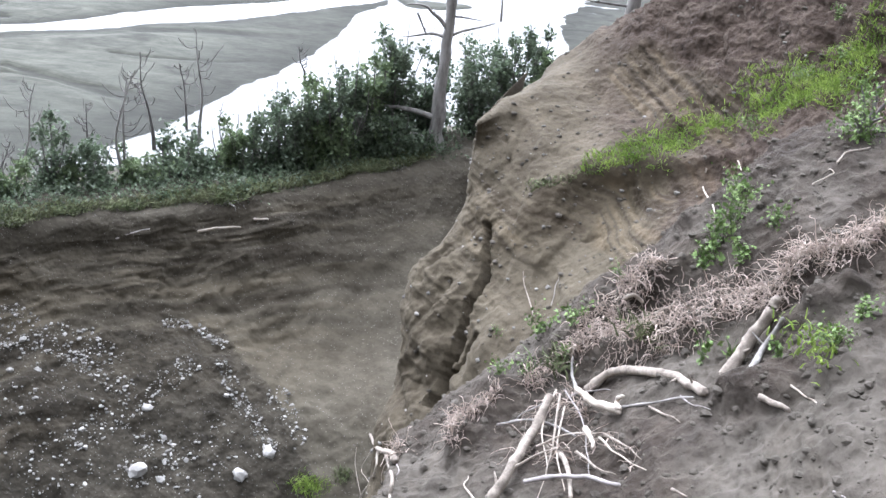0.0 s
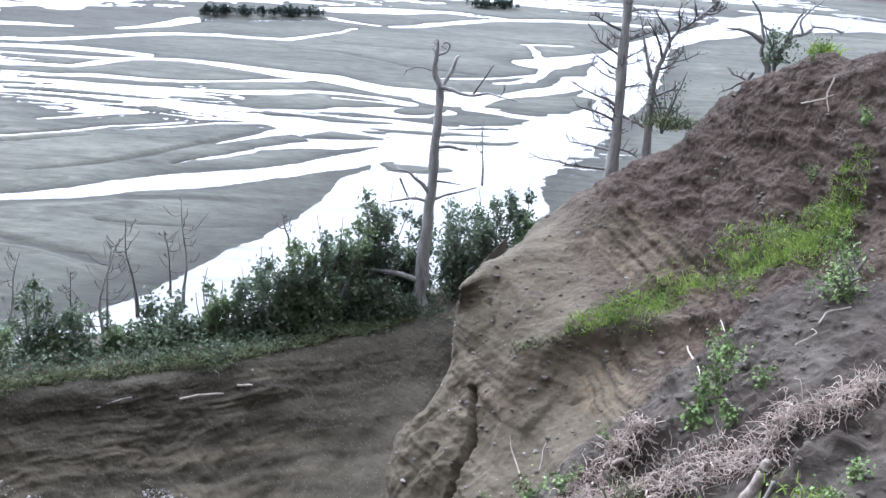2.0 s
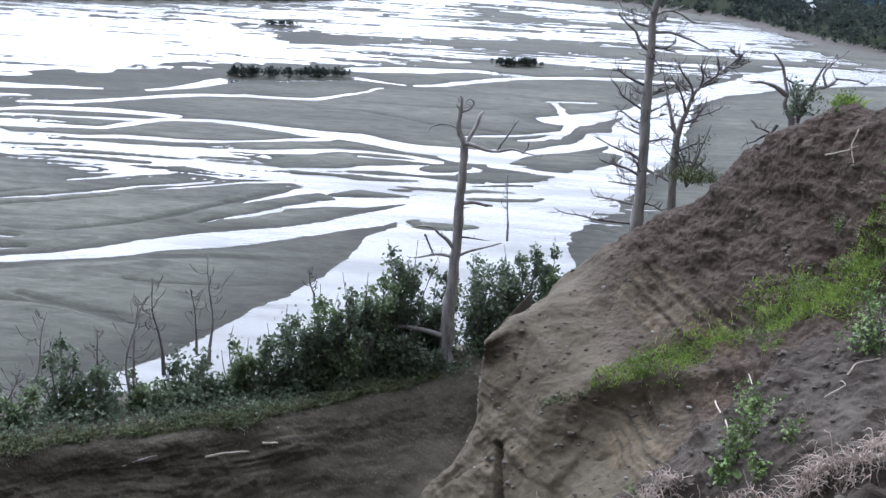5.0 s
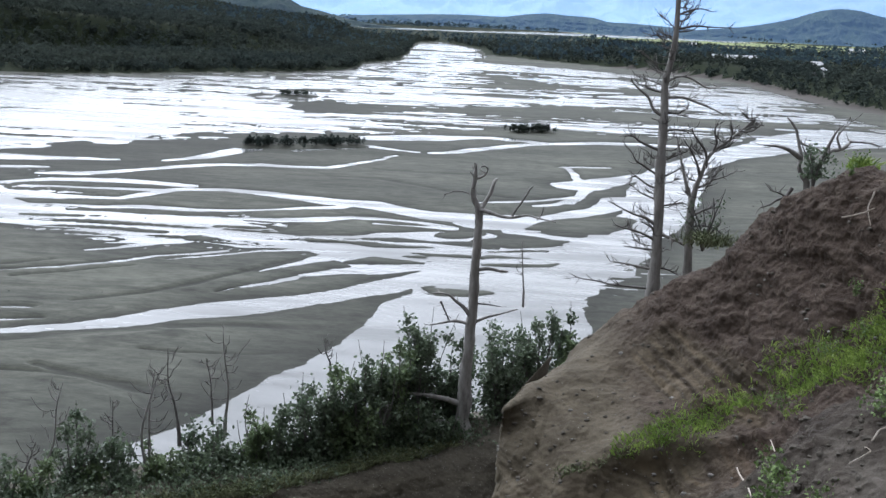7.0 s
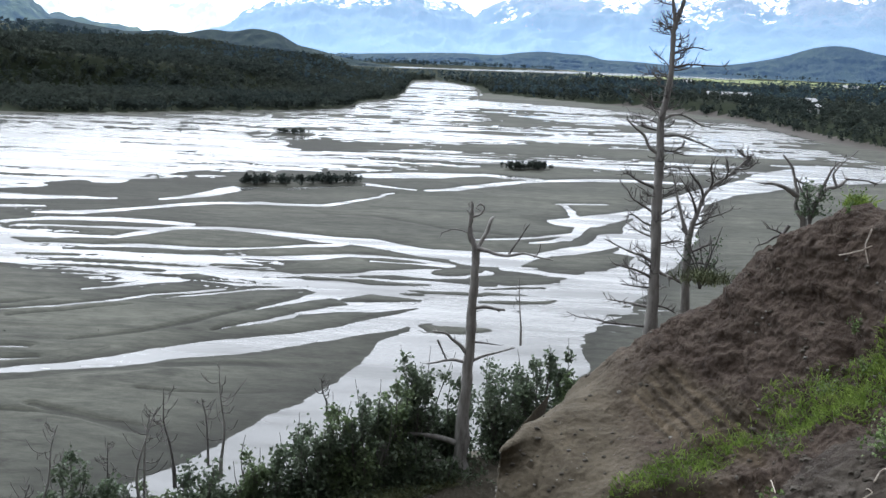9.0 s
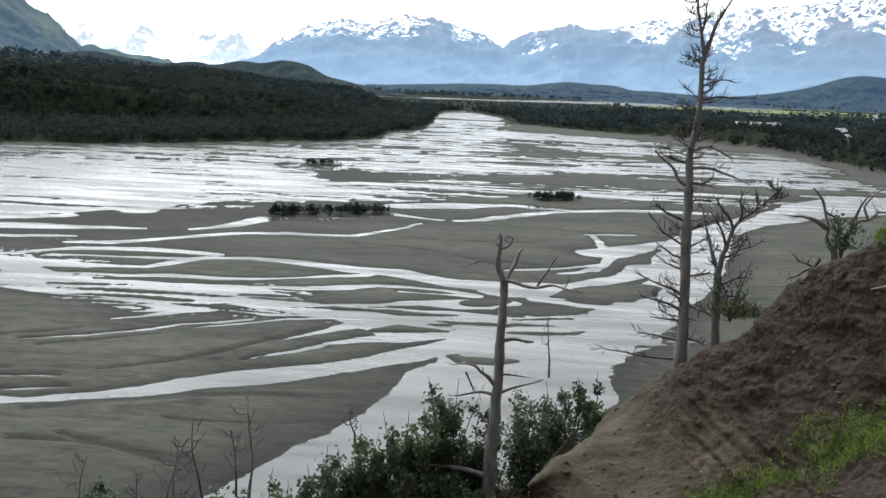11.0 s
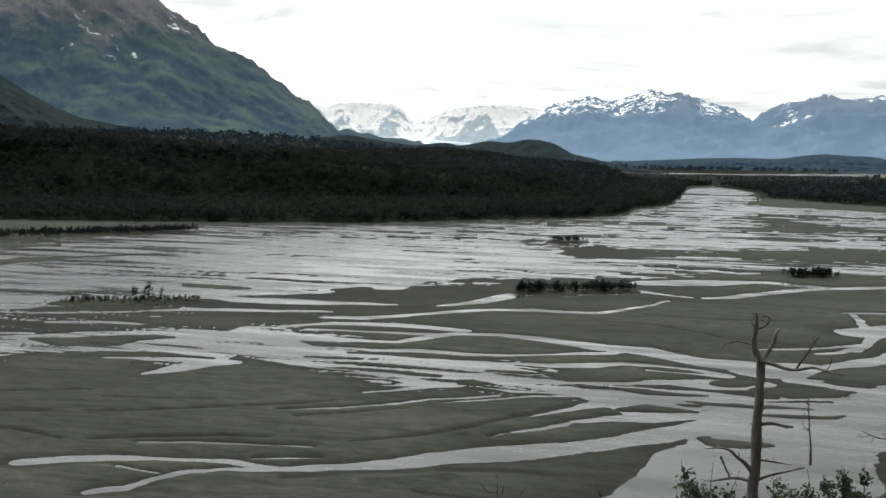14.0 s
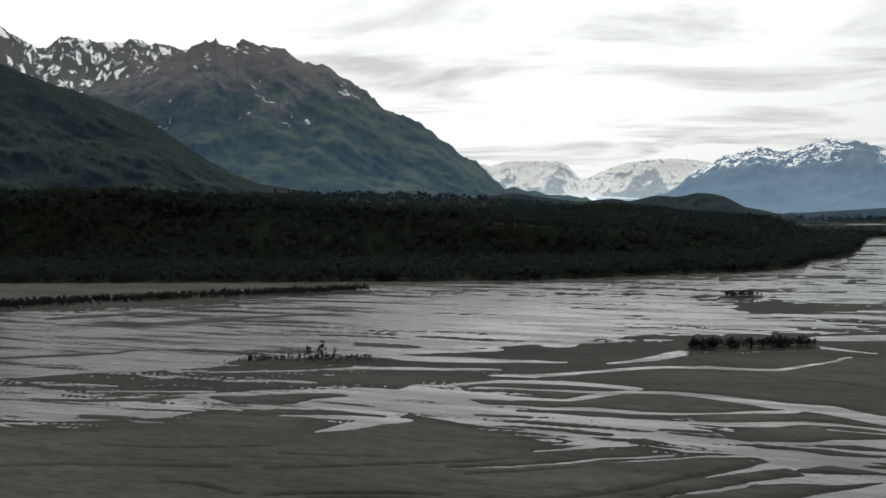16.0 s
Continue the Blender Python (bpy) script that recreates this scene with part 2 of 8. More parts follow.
for _k, _v in zip(("From Min", "From Max", "To Min", "To Max"), (0.02, 0.28, 0.5, 1.0)):
    _d.inputs[_k].default_value = _v
_l.new(_s.outputs[2], _d.inputs["Value"])
# thin dark drift lines left by falling water
_w = _n.new("ShaderNodeMapping")
_w.inputs["Scale"].default_value = (0.006, 0.032, 1)
_l.new(_g.outputs["Position"], _w.inputs["Vector"])
_t = _n.new("ShaderNodeTexNoise")
_t.inputs["Scale"].default_value, _t.inputs["Detail"].default_value, _t.inputs["Distortion"].default_value = 1.0, 3.0, 0.6
_l.new(_w.outputs[0], _t.inputs["Vector"])
_a = _n.new("ShaderNodeMath")
_a.operation = "PINGPONG"
_a.inputs[1].default_value = 0.25
_l.new(_t.outputs["Fac"], _a.inputs[0])
_f = _n.new("ShaderNodeTexNoise")
_f.inputs["Scale"].default_value, _f.inputs["Detail"].default_value, _f.inputs["Roughness"].default_value = 0.35, 10.0, 0.85
_u = _n.new("ShaderNodeMapping")
_u.inputs["Scale"].default_value = (0.45, 1, 1)
_l.new(_g.outputs["Position"], _u.inputs["Vector"])
_l.new(_u.outputs[0], _f.inputs["Vector"])
_h = _n.new("ShaderNodeMapRange")
for _k, _v in zip(("From Min", "From Max", "To Min", "To Max"), (0.4, 0.6, 0.62, 1.16)):
    _h.inputs[_k].default_value = _v
_l.new(_f.outputs["Fac"], _h.inputs["Value"])
_i = _n.new("ShaderNodeMath")
_i.operation = "MULTIPLY"
_l.new(_h.outputs[0], _i.inputs[0])
_l.new(_d.outputs[0], _i.inputs[1])
_d = _i
_e = _n.new("ShaderNodeMapRange")
for _k, _v in zip(("From Min", "From Max", "To Min", "To Max"), (0.0, 0.012, 0.72, 1.0)):
    _e.inputs[_k].default_value = _v
_l.new(_a.outputs[0], _e.inputs["Value"])
_o = _n.new("ShaderNodeMath")
_o.operation = "MULTIPLY"
_l.new(_e.outputs[0], _o.inputs[0])
_l.new(_d.outputs[0], _o.inputs[1])
_d = _o
_m = _n.new("ShaderNodeVectorMath")
_m.operation = "SCALE"
_l.new(_src, _m.inputs[0])
_l.new(_d.outputs[0], _m.inputs["Scale"])
_l.new(_m.outputs[0], _b.inputs["Base Color"])
M_land = material("valley_floor", [(0.012, 0.018, 0.01), (0.024, 0.03, 0.016)], 0.05, 6, 1.0, 0.2, 0.2, specular=0.05)
M_field = material("hay_field", [(0.16, 0.2, 0.07), (0.24, 0.27, 0.11)], 0.01, 4, 0.95, 0)
M_bank = material("bank_soil", [(0.04464, 0.0384, 0.03264), (0.0744, 0.06528, 0.05712)], 0.1, 6, 0.95, 0.3)
M_forest = translucent(material("forest_leaf", [(0.02428, 0.03413, 0.03326), (0.0357, 0.04692, 0.0425), (0.04855, 0.05972, 0.05174)], 0.02, 5, 0.9, 0, island=0.18, second=(0.07225, 0.07976, 0.055), second_scale=0.008, second_amount=0.25, specular=0.1), 0.5)
# the far leaves glow faintly blue, haze painted into the material
M_forest_far = haze_glow(material("hazed_forest_leaf", [(0.02, 0.034, 0.024), (0.038, 0.055, 0.036)], 0.01, 5, 1.0, 0, island=0.2, specular=0.05), (0.3, 0.45, 0.66), 0.12)

M_water = bpy.data.materials.new("silty_water")
M_water.use_nodes = True
_n, _l = M_water.node_tree.nodes, M_water.node_tree.links
_b = _n["Principled BSDF"]
_b.inputs["Base Color"].default_value = (0.075, 0.077, 0.074, 1)
_b.inputs["Roughness"].default_value = 0.3
_b.inputs["IOR"].default_value = 1.33
_b.inputs["Specular IOR Level"].default_value = 0.23
_t = _n.new("ShaderNodeTexNoise")
_t.inputs["Scale"].default_value, _t.inputs["Detail"].default_value = 0.35, 6.0
_g = _n.new("ShaderNodeNewGeometry")
_l.new(_g.outputs["Position"], _t.inputs["Vector"])
_p = _n.new("ShaderNodeBump")
_p.inputs["Strength"].default_value, _p.inputs["Distance"].default_value = 0.35, 0.2
_l.new(_t.outputs["Fac"], _p.inputs["Height"])
_l.new(_p.outputs[0], _b.inputs["Normal"])
_q = _n.new("ShaderNodeTexNoise")
_q.inputs["Scale"].default_value, _q.inputs["Detail"].default_value = 1.0, 5.0
_v = _n.new("ShaderNodeMapping")
_v.inputs["Scale"].default_value = (0.02, 0.09, 1)
_l.new(_g.outputs["Position"], _v.inputs["Vector"])
_l.new(_v.outputs[0], _q.inputs["Vector"])
_r = _n.new("ShaderNodeMapRange")
for _k, _x in zip(("From Min", "From Max", "To Min", "To Max"), (0.38, 0.62, 0.1, 0.34)):
    _r.inputs[_k].default_value = _x
_l.new(_q.outputs["Fac"], _r.inputs["Value"])
_l.new(_r.outputs[0], _b.inputs["Roughness"])
_z = _n.new("ShaderNodeTexNoise")
_z.inputs["Scale"].default_value, _z.inputs["Detail"].default_value, _z.inputs["Roughness"].default_value = 1.0, 7.0, 0.7
_y = _n.new("ShaderNodeMapping")
_y.inputs["Scale"].default_value = (0.035, 0.22, 1)
_l.new(_g.outputs["Position"], _y.inputs["Vector"])
_l.new(_y.outputs[0], _z.inputs["Vector"])
_x = _n.new("ShaderNodeMapRange")
for _k, _val in zip(("From Min", "From Max", "To Min", "To Max"), (0.36, 0.62, 0.14, 0.31)):
    _x.inputs[_k].default_value = _val
_l.new(_z.outputs["Fac"], _x.inputs["Value"])
_l.new(_x.outputs[0], _b.inputs["Specular IOR Level"])


def mountain_material(name, low, mid, rock, snow_from, snow_to, air, amount, snow_scale=0.006, bare=0.5, snow_glow=0.0):
    """Slopes green below, rock above, snow in gullies that grows with height."""
    m = bpy.data.materials.new(name)
    m.use_nodes = True
    n, l = m.node_tree.nodes, m.node_tree.links
    b = n["Principled BSDF"]
    b.inputs["Roughness"].default_value, b.inputs["Specular IOR Level"].default_value = 0.95, 0.1
    geo = n.new("ShaderNodeNewGeometry")
    s = n.new("ShaderNodeSeparateXYZ")
    l.new(geo.outputs["Position"], s.inputs[0])
    t = n.new("ShaderNodeTexNoise")
    t.inputs["Scale"].default_value, t.inputs["Detail"].default_value, t.inputs["Roughness"].default_value = snow_scale, 9.0, 0.7
    l.new(geo.outputs["Position"], t.inputs["Vector"])

    def ma(op, a, bb=None, c=None, clamp=False):
        k = n.new("ShaderNodeMath")
        k.operation, k.use_clamp = op, clamp
        for i, v in enumerate((a, bb, c)):
            if v is None:
                continue
            if isinstance(v, (int, float)):
                k.inputs[i].default_value = v
            else:
                l.new(v, k.inputs[i])
        return k.outputs[0]

    span = snow_to - snow_from
    up = ma("DIVIDE", ma("SUBTRACT", s.outputs[2], snow_from), span)
    wob = ma("MULTIPLY_ADD", t.outputs["Fac"], 5.0, -2.5)
    rockf = ma("MULTIPLY_ADD", ma("ADD", up, ma("MULTIPLY", wob, 0.5)), 2.2, 0.05, clamp=True)
    att = n.new("ShaderNodeAttribute")
    att.attribute_name = "gully"
    snowf = ma("MULTIPLY_ADD", ma("ADD", ma("ADD", up, ma("MULTIPLY", wob, 0.45)), ma("MULTIPLY_ADD", att.outputs["Fac"], 2.2, -1.05)), 6.0, -0.9, clamp=True)
    # snow lies in narrow chutes that run downhill
    mp = n.new("ShaderNodeMapping")
    mp.inputs["Scale"].default_value = (1, 1, 0.22)
    l.new(geo.outputs["Position"], mp.inputs["Vector"])
    t4 = n.new("ShaderNodeTexNoise")
    t4.inputs["Scale"].default_value, t4.inputs["Detail"].default_value, t4.inputs["Distortion"].default_value = snow_scale * 2.6, 4.0, 0.8
    l.new(mp.outputs[0], t4.inputs["Vector"])
    snowf = ma("MULTIPLY", snowf, ma("MULTIPLY", ma("SUBTRACT", t4.outputs["Fac"], bare), 14.0, clamp=True))
    t3 = n.new("ShaderNodeTexNoise")
    t3.inputs["Scale"].default_value, t3.inputs["Detail"].default_value = snow_scale * 1.3, 8.0
    l.new(geo.outputs["Position"], t3.inputs["Vector"])
    mg = n.new("ShaderNodeMix")
    mg.data_type = "RGBA"
    mg.inputs["A"].default_value, mg.inputs["B"].default_value = (*low, 1), (*mid, 1)
    l.new(ma("MULTIPLY_ADD", t3.outputs["Fac"], 4.0, -1.6, clamp=True), mg.inputs["Factor"])
    mr = n.new("ShaderNodeMix")
    mr.data_type = "RGBA"
    mr.inputs["B"].default_value = (*rock, 1)
    l.new(mg.outputs["Result"], mr.inputs["A"])
    l.new(rockf, mr.inputs["Factor"])
    ms = n.new("ShaderNodeMix")
    ms.data_type = "RGBA"
    ms.inputs["B"].default_value = (0.85, 0.87, 0.9, 1)
    l.new(mr.outputs["Result"], ms.inputs["A"])
    l.new(snowf, ms.inputs["Factor"])
    l.new(ms.outputs["Result"], b.inputs["Base Color"])
    bp = n.new("ShaderNodeBump")
    bp.inputs["Strength"].default_value, bp.inputs["Distance"].default_value = 0.9, 0.35 / snow_scale
    l.new(t.outputs["Fac"], bp.inputs["Height"])
    l.new(bp.outputs[0], b.inputs["Normal"])
    haze_glow(m, air, amount)
    # snow is given white emission, so that it looks lit on the backlit side
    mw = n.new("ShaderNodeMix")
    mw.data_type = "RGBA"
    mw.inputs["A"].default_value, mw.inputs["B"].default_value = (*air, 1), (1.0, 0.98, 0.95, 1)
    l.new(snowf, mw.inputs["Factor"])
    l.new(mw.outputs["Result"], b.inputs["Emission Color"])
    # haze painted as emission, thicker low down, plus the snow's own glow
    low_haze = ma("MULTIPLY", ma("MULTIPLY_ADD", up, -0.3, 0.75, clamp=True), amount)
    l.new(ma("ADD", low_haze, ma("MULTIPLY", snowf, snow_glow)), b.inputs["Emission Strength"])
    return m


# ---- building helpers ----
TABLE = np.random.default_rng(1).random(1 << 18).astype(np.float32) * 2 - 1


def vnoise(x, y, z=None, seed=0):
    """Smooth value noise between -1 and 1 on arrays; a table of 64 x 64 x 64 lattice values, shifted by the seed."""
    x, y = np.asarray(x, np.float32), np.asarray(y, np.float32)
    ease = lambda q: q * q * q * (q * (q * 6 - 15) + 10)
    fi, fj = np.floor(x), np.floor(y)
    fx, fy = ease(x - fi), ease(y - fj)
    i, j = fi.astype(np.int32) + seed * 7, fj.astype(np.int32) + seed * 13
    i0, i1, j0, j1 = (i & 63) << 12, ((i + 1) & 63) << 12, (j & 63) << 6, ((j + 1) & 63) << 6

    def layer(k):
        a = TABLE[i0 | j0 | k]
        a = a + (TABLE[i1 | j0 | k] - a) * fx
        b = TABLE[i0 | j1 | k]
        b = b + (TABLE[i1 | j1 | k] - b) * fx
        return a + (b - a) * fy

    if z is None:
        return layer(seed * 5 & 63)
    z = np.asarray(z, np.float32)
    fk = np.floor(z)
    fz = ease(z - fk)
    k = fk.astype(np.int32) + seed * 5
    a = layer(k & 63)
    return a + (layer((k + 1) & 63) - a) * fz


def fbm(x, y, z=None, octaves=5, gain=0.5, seed=0, ridged=False):
    x, y = np.asarray(x, float), np.asarray(y, float)
    total, amp, norm = 0, 1.0, 0
    for o in range(octaves):
        v = vnoise(x, y, z, seed + o * 17)
        if ridged:
            v = 1 - 2 * np.abs(v)
        total, norm, amp = total + amp * v, norm + amp, amp * gain
        x, y, z = x * 2.03 + 3.1, y * 2.03 + 1.7, None if z is None else z * 2.03 + 5.3
    return total / norm


def smooth(a, b, x):
    t = np.clip((x - a) / (b - a), 0, 1)
    return t * t * (3 - 2 * t)


def spline(points, n):
    """Catmull-Rom through control points along the first axis."""
    p = np.asarray(points, float)
    p = np.concatenate([2 * p[:1] - p[1:2], p, 2 * p[-1:] - p[-2:-1]])
    u = np.linspace(0, len(p) - 3 - 1e-9, n)
    i = u.astype(int)
    t = (u - i).reshape((-1,) + (1,) * (p.ndim - 1))
    a, b, c, d = p[i], p[i + 1], p[i + 2], p[i + 3]
    return 0.5 * (2 * b + (c - a) * t + (2 * a - 5 * b + 4 * c - d) * t**2 + (3 * b - a - 3 * c + d) * t**3)


def net(rows, nu, nv):
    return spline(spline(np.asarray(rows, float), nu).transpose(1, 0, 2), nv).transpose(1, 0, 2)


def normals(g):
    n = np.cross(np.gradient(g, axis=1), np.gradient(g, axis=0))
    return n / (np.linalg.norm(n, axis=2, keepdims=True) + 1e-9)


def mesh_from(name, verts, faces, mats, index=None, shade_smooth=True):
    me = bpy.data.meshes.new(name)
    verts = np.asarray(verts, np.float32).reshape(-1, 3)
    faces = np.asarray(faces, np.int32)
    k = faces.shape[1]
    me.vertices.add(len(verts))
    me.vertices.foreach_set("co", verts.ravel())
    me.loops.add(faces.size)
    me.loops.foreach_set("vertex_index", faces.ravel())
    me.polygons.add(len(faces))
    me.polygons.foreach_set("loop_start", np.arange(0, faces.size, k, dtype=np.int32))
    me.polygons.foreach_set("loop_total", np.full(len(faces), k, np.int32))
    for m in mats if isinstance(mats, (list, tuple)) else [mats]:
        me.materials.append(m)
    if index is not None:
        me.polygons.foreach_set("material_index", np.asarray(index, np.int32))
    me.polygons.foreach_set("use_smooth", np.full(len(faces), shade_smooth))
    me.update(calc_edges=True)
    return me


def grid_faces(nu, nv):
    i = np.arange(nu * nv).reshape(nu, nv)
    return np.stack([i[:-1, :-1], i[1:, :-1], i[1:, 1:], i[:-1, 1:]], axis=-1).reshape(-1, 4)


def sheet(name, g, mats, index=None):
    return new(name, mesh_from(name, g, grid_faces(*g.shape[:2]), mats, index))


def part(name, me, parent, label=""):
    ob = new(name, me)
    ob.parent = parent
    return tagged(ob, label)


def empty(name, at=(0, 0, 0)):
    ob = new(name)
    ob.location = at
    ob.empty_display_size = 0.2
    return ob


def tube(points, radii, sides=8, knots=0.0, seed=0):
    """Vertices and faces of a bent tapering round bar; closed ends."""
    p = np.asarray(points, float)
    r = np.asarray(radii, float)
    tan = np.gradient(p, axis=0)
    tan /= np.linalg.norm(tan, axis=1, keepdims=True) + 1e-9
    ref = np.array([0.31, 0.17, 0.93]) if abs(tan[0][2]) < 0.8 else np.array([0.93, 0.3, 0.1])
    a = np.cross(tan, ref)
    a /= np.linalg.norm(a, axis=1, keepdims=True) + 1e-9
    b = np.cross(tan, a)
    ang = np.linspace(0, 2 * np.pi, sides, endpoint=False)
    rr = r[:, None] * np.ones(sides)
    if knots:
        q = np.arange(len(p))[:, None] * 0.45 + 0 * ang[None, :]
        rr = rr * (1 + 1.6 * knots * fbm(q, 1.3 * np.cos(ang)[None, :] + 0 * q, 1.3 * np.sin(ang)[None, :] + 0 * q, 3, 0.5, seed))
    v = p[:, None] + rr[..., None] * (np.cos(ang)[None, :, None] * a[:, None] + np.sin(ang)[None, :, None] * b[:, None])
    n = len(p)
    i = np.arange(n * sides).reshape(n, sides)
    f = np.stack([i[:-1], i[1:], np.roll(i, -1, 1)[1:], np.roll(i, -1, 1)[:-1]], -1).reshape(-1, 4)
    v = np.concatenate([v.reshape(-1, 3), p[:1], p[-1:]])
    return v, f


def join_quads(pieces):
    vs, fs, o = [], [], 0
    for v, f in pieces:
        vs.append(v)
        fs.append(f + o)
        o += len(v)
    return np.concatenate(vs), np.concatenate(fs)


def leaves(centres, size, rng, droop=0.4):
    """One small folded leaf (two triangles as a bent quad) at each centre."""
    n = len(centres)
    d = rng.normal(size=(n, 3))
    d[:, 2] -= droop
    d /= np.linalg.norm(d, axis=1, keepdims=True)
    w = np.cross(d, rng.normal(size=(n, 3)))
    w /= np.linalg.norm(w, axis=1, keepdims=True) + 1e-9
    s = size * (0.6 + 0.8 * rng.random((n, 1)))
    up = np.cross(d, w)
    v = np.stack([centres, centres + d * s * 0.5 + w * s * 0.36 + up * s * 0.1, centres + d * s, centres + d * s * 0.5 - w * s * 0.36 + up * s * 0.1], 1)
    return v.reshape(-1, 3), np.arange(4 * n).reshape(n, 4)


# ---- the valley floor: one sheet from the bluff's foot to the horizon, water lying in its hollows ----
STREAMS, BARS = [], []


def stream(line, braided=False):
    """A watercourse by its middle line: x, y and half its width; a braided one is broken by small bars."""
    STREAMS.append((line, braided))


def bar(line):
    """A gravel bar that stands out of the water: x, y and half its width."""
    BARS.append(line)


stream([(-33.4, 114.3, 10.4), (-23.8, 124.3, 12.8), (-18.1, 137.6, 13.8), (-9.6, 151.2, 16.3), (-3.7, 174.8, 15.9), (0.1, 187, 17.9), (5.4, 207.9, 13.3), (15.5, 225.8, 8.6), (25.3, 248.8, 8.9), (33.4, 272.5, 8.3), (41.6, 298.7, 8.7), (54.8, 366.7, 10.9), (65.8, 405, 8.2), (83.8, 440.2, 8.1), (109.6, 477.1, 12.8), (138.7, 512.5, 21.7), (167.3, 545.5, 30.4)])  # main stem
stream([(-93.1, 143.1, 1.1), (-89.7, 146.2, 1.2), (-87.6, 150.1, 1.1), (-86.1, 154, 0.9), (-84.5, 157.7, 1.2), (-80.5, 160.8, 1), (-73.8, 162.4, 1.1), (-68.5, 165.1, 1.9), (-62.4, 168.7, 2.2), (-56.4, 172.9, 2.9), (-50.4, 177.6, 3.9), (-44, 182.3, 4.8), (-37.3, 186.7, 4.8), (-30.6, 192.5, 3.5), (-24.6, 198.2, 3.4), (-19.3, 203.7, 3.9), (-13.8, 210.3, 4.4), (-7.7, 216.4, 6)])  # lower stream
stream([(-111.6, 153.9, 2), (-103.4, 159.2, 2), (-98.6, 160.8, 1.8), (-92.9, 162.7, 1), (-87, 164.2, 1), (-81.7, 165.2, 1.2), (-77.6, 164.5, 1.2), (-73.4, 163.6, 1)])
stream([(-79.1, 167.7, 0.3), (-74.1, 169.4, 0.5), (-68.6, 171.3, 0.3)])
stream([(-100.6, 170.9, 0.4), (-92, 173.8, 0.5), (-82.9, 175.7, 0.4), (-73, 177.3, 0.4)])
stream([(-96.2, 156.8, 0.4), (-93, 156.2, 0.4), (-88.1, 155.8, 0.4)])
stream([(-88.4, 200.8, 0.4), (-82.6, 204.6, 0.5), (-77, 207.9, 0.5), (-68.8, 214, 0.7), (-64.6, 219.2, 0.7), (-58.7, 222.8, 0.7), (-52.9, 227.9, 1)])
stream([(-61.7, 216.9, 0.2), (-57.9, 220, 0.5), (-52.1, 224.7, 0.5), (-46.1, 229.3, 0.8), (-39.6, 232, 0.8), (-30.5, 234.2, 1.1)])
stream([(-79.6, 221.2, 0.5), (-73.8, 225.5, 1), (-70.2, 229.7, 1.8), (-68.3, 233.4, 2.5)])
stream([(-170, 248.7, 11), (-165.1, 255.3, 14.1), (-158.2, 256.5, 12.8), (-151.5, 258.1, 13.4), (-145.8, 261.6, 17.5), (-137.8, 260.9, 21.8), (-131.1, 262.5, 26.8), (-124.9, 265.2, 28.1), (-118, 266.5, 19.1), (-107.8, 260, 10.4)], True)  # middle belt
stream([(-113.6, 256.7, 9.9), (-104.4, 251.7, 7.9), (-96.3, 252.2, 10), (-88.2, 252.8, 10.8), (-82.4, 251.6, 12), (-76.6, 250.3, 13.7), (-69.4, 248.2, 16.9), (-62.6, 247.1, 16.3), (-57.1, 245.6, 12.1), (-49.6, 240.4, 8.6), (-42.2, 239.8, 6.8), (-36, 239.1, 6.8), (-28.5, 236.6, 9.7), (-21.3, 234.4, 10.2), (-14.5, 235, 10.8), (-7.6, 232.8, 11.8), (-0.9, 228.4, 18.6), (5.6, 229.3, 17.4), (12.1, 231.9, 17.2)], True)
stream([(-130.5, 294.7, 1.4), (-124.6, 300.3, 1.5), (-118.1, 305, 2.6), (-110.6, 307.3, 3.1), (-101.2, 308.7, 3), (-91.2, 308.2, 2.8), (-80.8, 305.7, 2.6)])
stream([(-121.3, 292.4, 1.9), (-112.3, 294.3, 1.4), (-102.9, 294.7, 1.4), (-93.7, 295.7, 1.9), (-84.7, 297, 1.9), (-79.4, 300.5, 2.4), (-70.6, 302.8, 2.3), (-60.9, 301, 3.3), (-51, 296.9, 3.8), (-41.5, 293, 4.8), (-32.7, 292.2, 4.9), (-23.7, 286.5, 3.9), (-15, 281, 5.3), (-6.9, 280, 6.8), (-1.6, 276.2, 9.5), (7.5, 277.5, 10.7)])
stream([(-118.6, 278.5, 3.4), (-108.4, 280, 3), (-99.4, 280.5, 2.1), (-92.3, 281.7, 1.7), (-88.3, 288.4, 2.3), (-84.3, 295.7, 2.3)])
stream([(-113.6, 270.3, 2.2), (-104.4, 269.7, 1.8), (-93.7, 268.4, 1.9), (-83.2, 271.8, 2.4), (-68.8, 271.5, 1.9), (-60.9, 273.6, 1.2), (-51.9, 278, 0.8), (-45.6, 282, 1.5), (-37.6, 285.7, 2.4)])
stream([(-63.5, 261.2, 1.4), (-57.2, 263.4, 1.4), (-49.2, 264, 2.1), (-40.4, 267.1, 2.7), (-33.1, 272.3, 1.8), (-25.1, 272.4, 1.4), (-17, 270.8, 1.3), (-10.3, 265.9, 2.7)])
stream([(-49.1, 243.8, 1.2), (-37.3, 247.2, 1.2), (-30.1, 249.3, 1.5), (-22, 254.3, 2.5), (-13.4, 254.7, 5.1), (-3.7, 256.7, 5.1)])
stream([(-27.1, 266.2, 0.7), (-21.8, 265.6, 0.5), (-17.3, 265.6, 0.7), (-11.5, 264.8, 1.4)])
stream([(-46.8, 193.6, 0.2), (-44.6, 197.2, 0.3)])
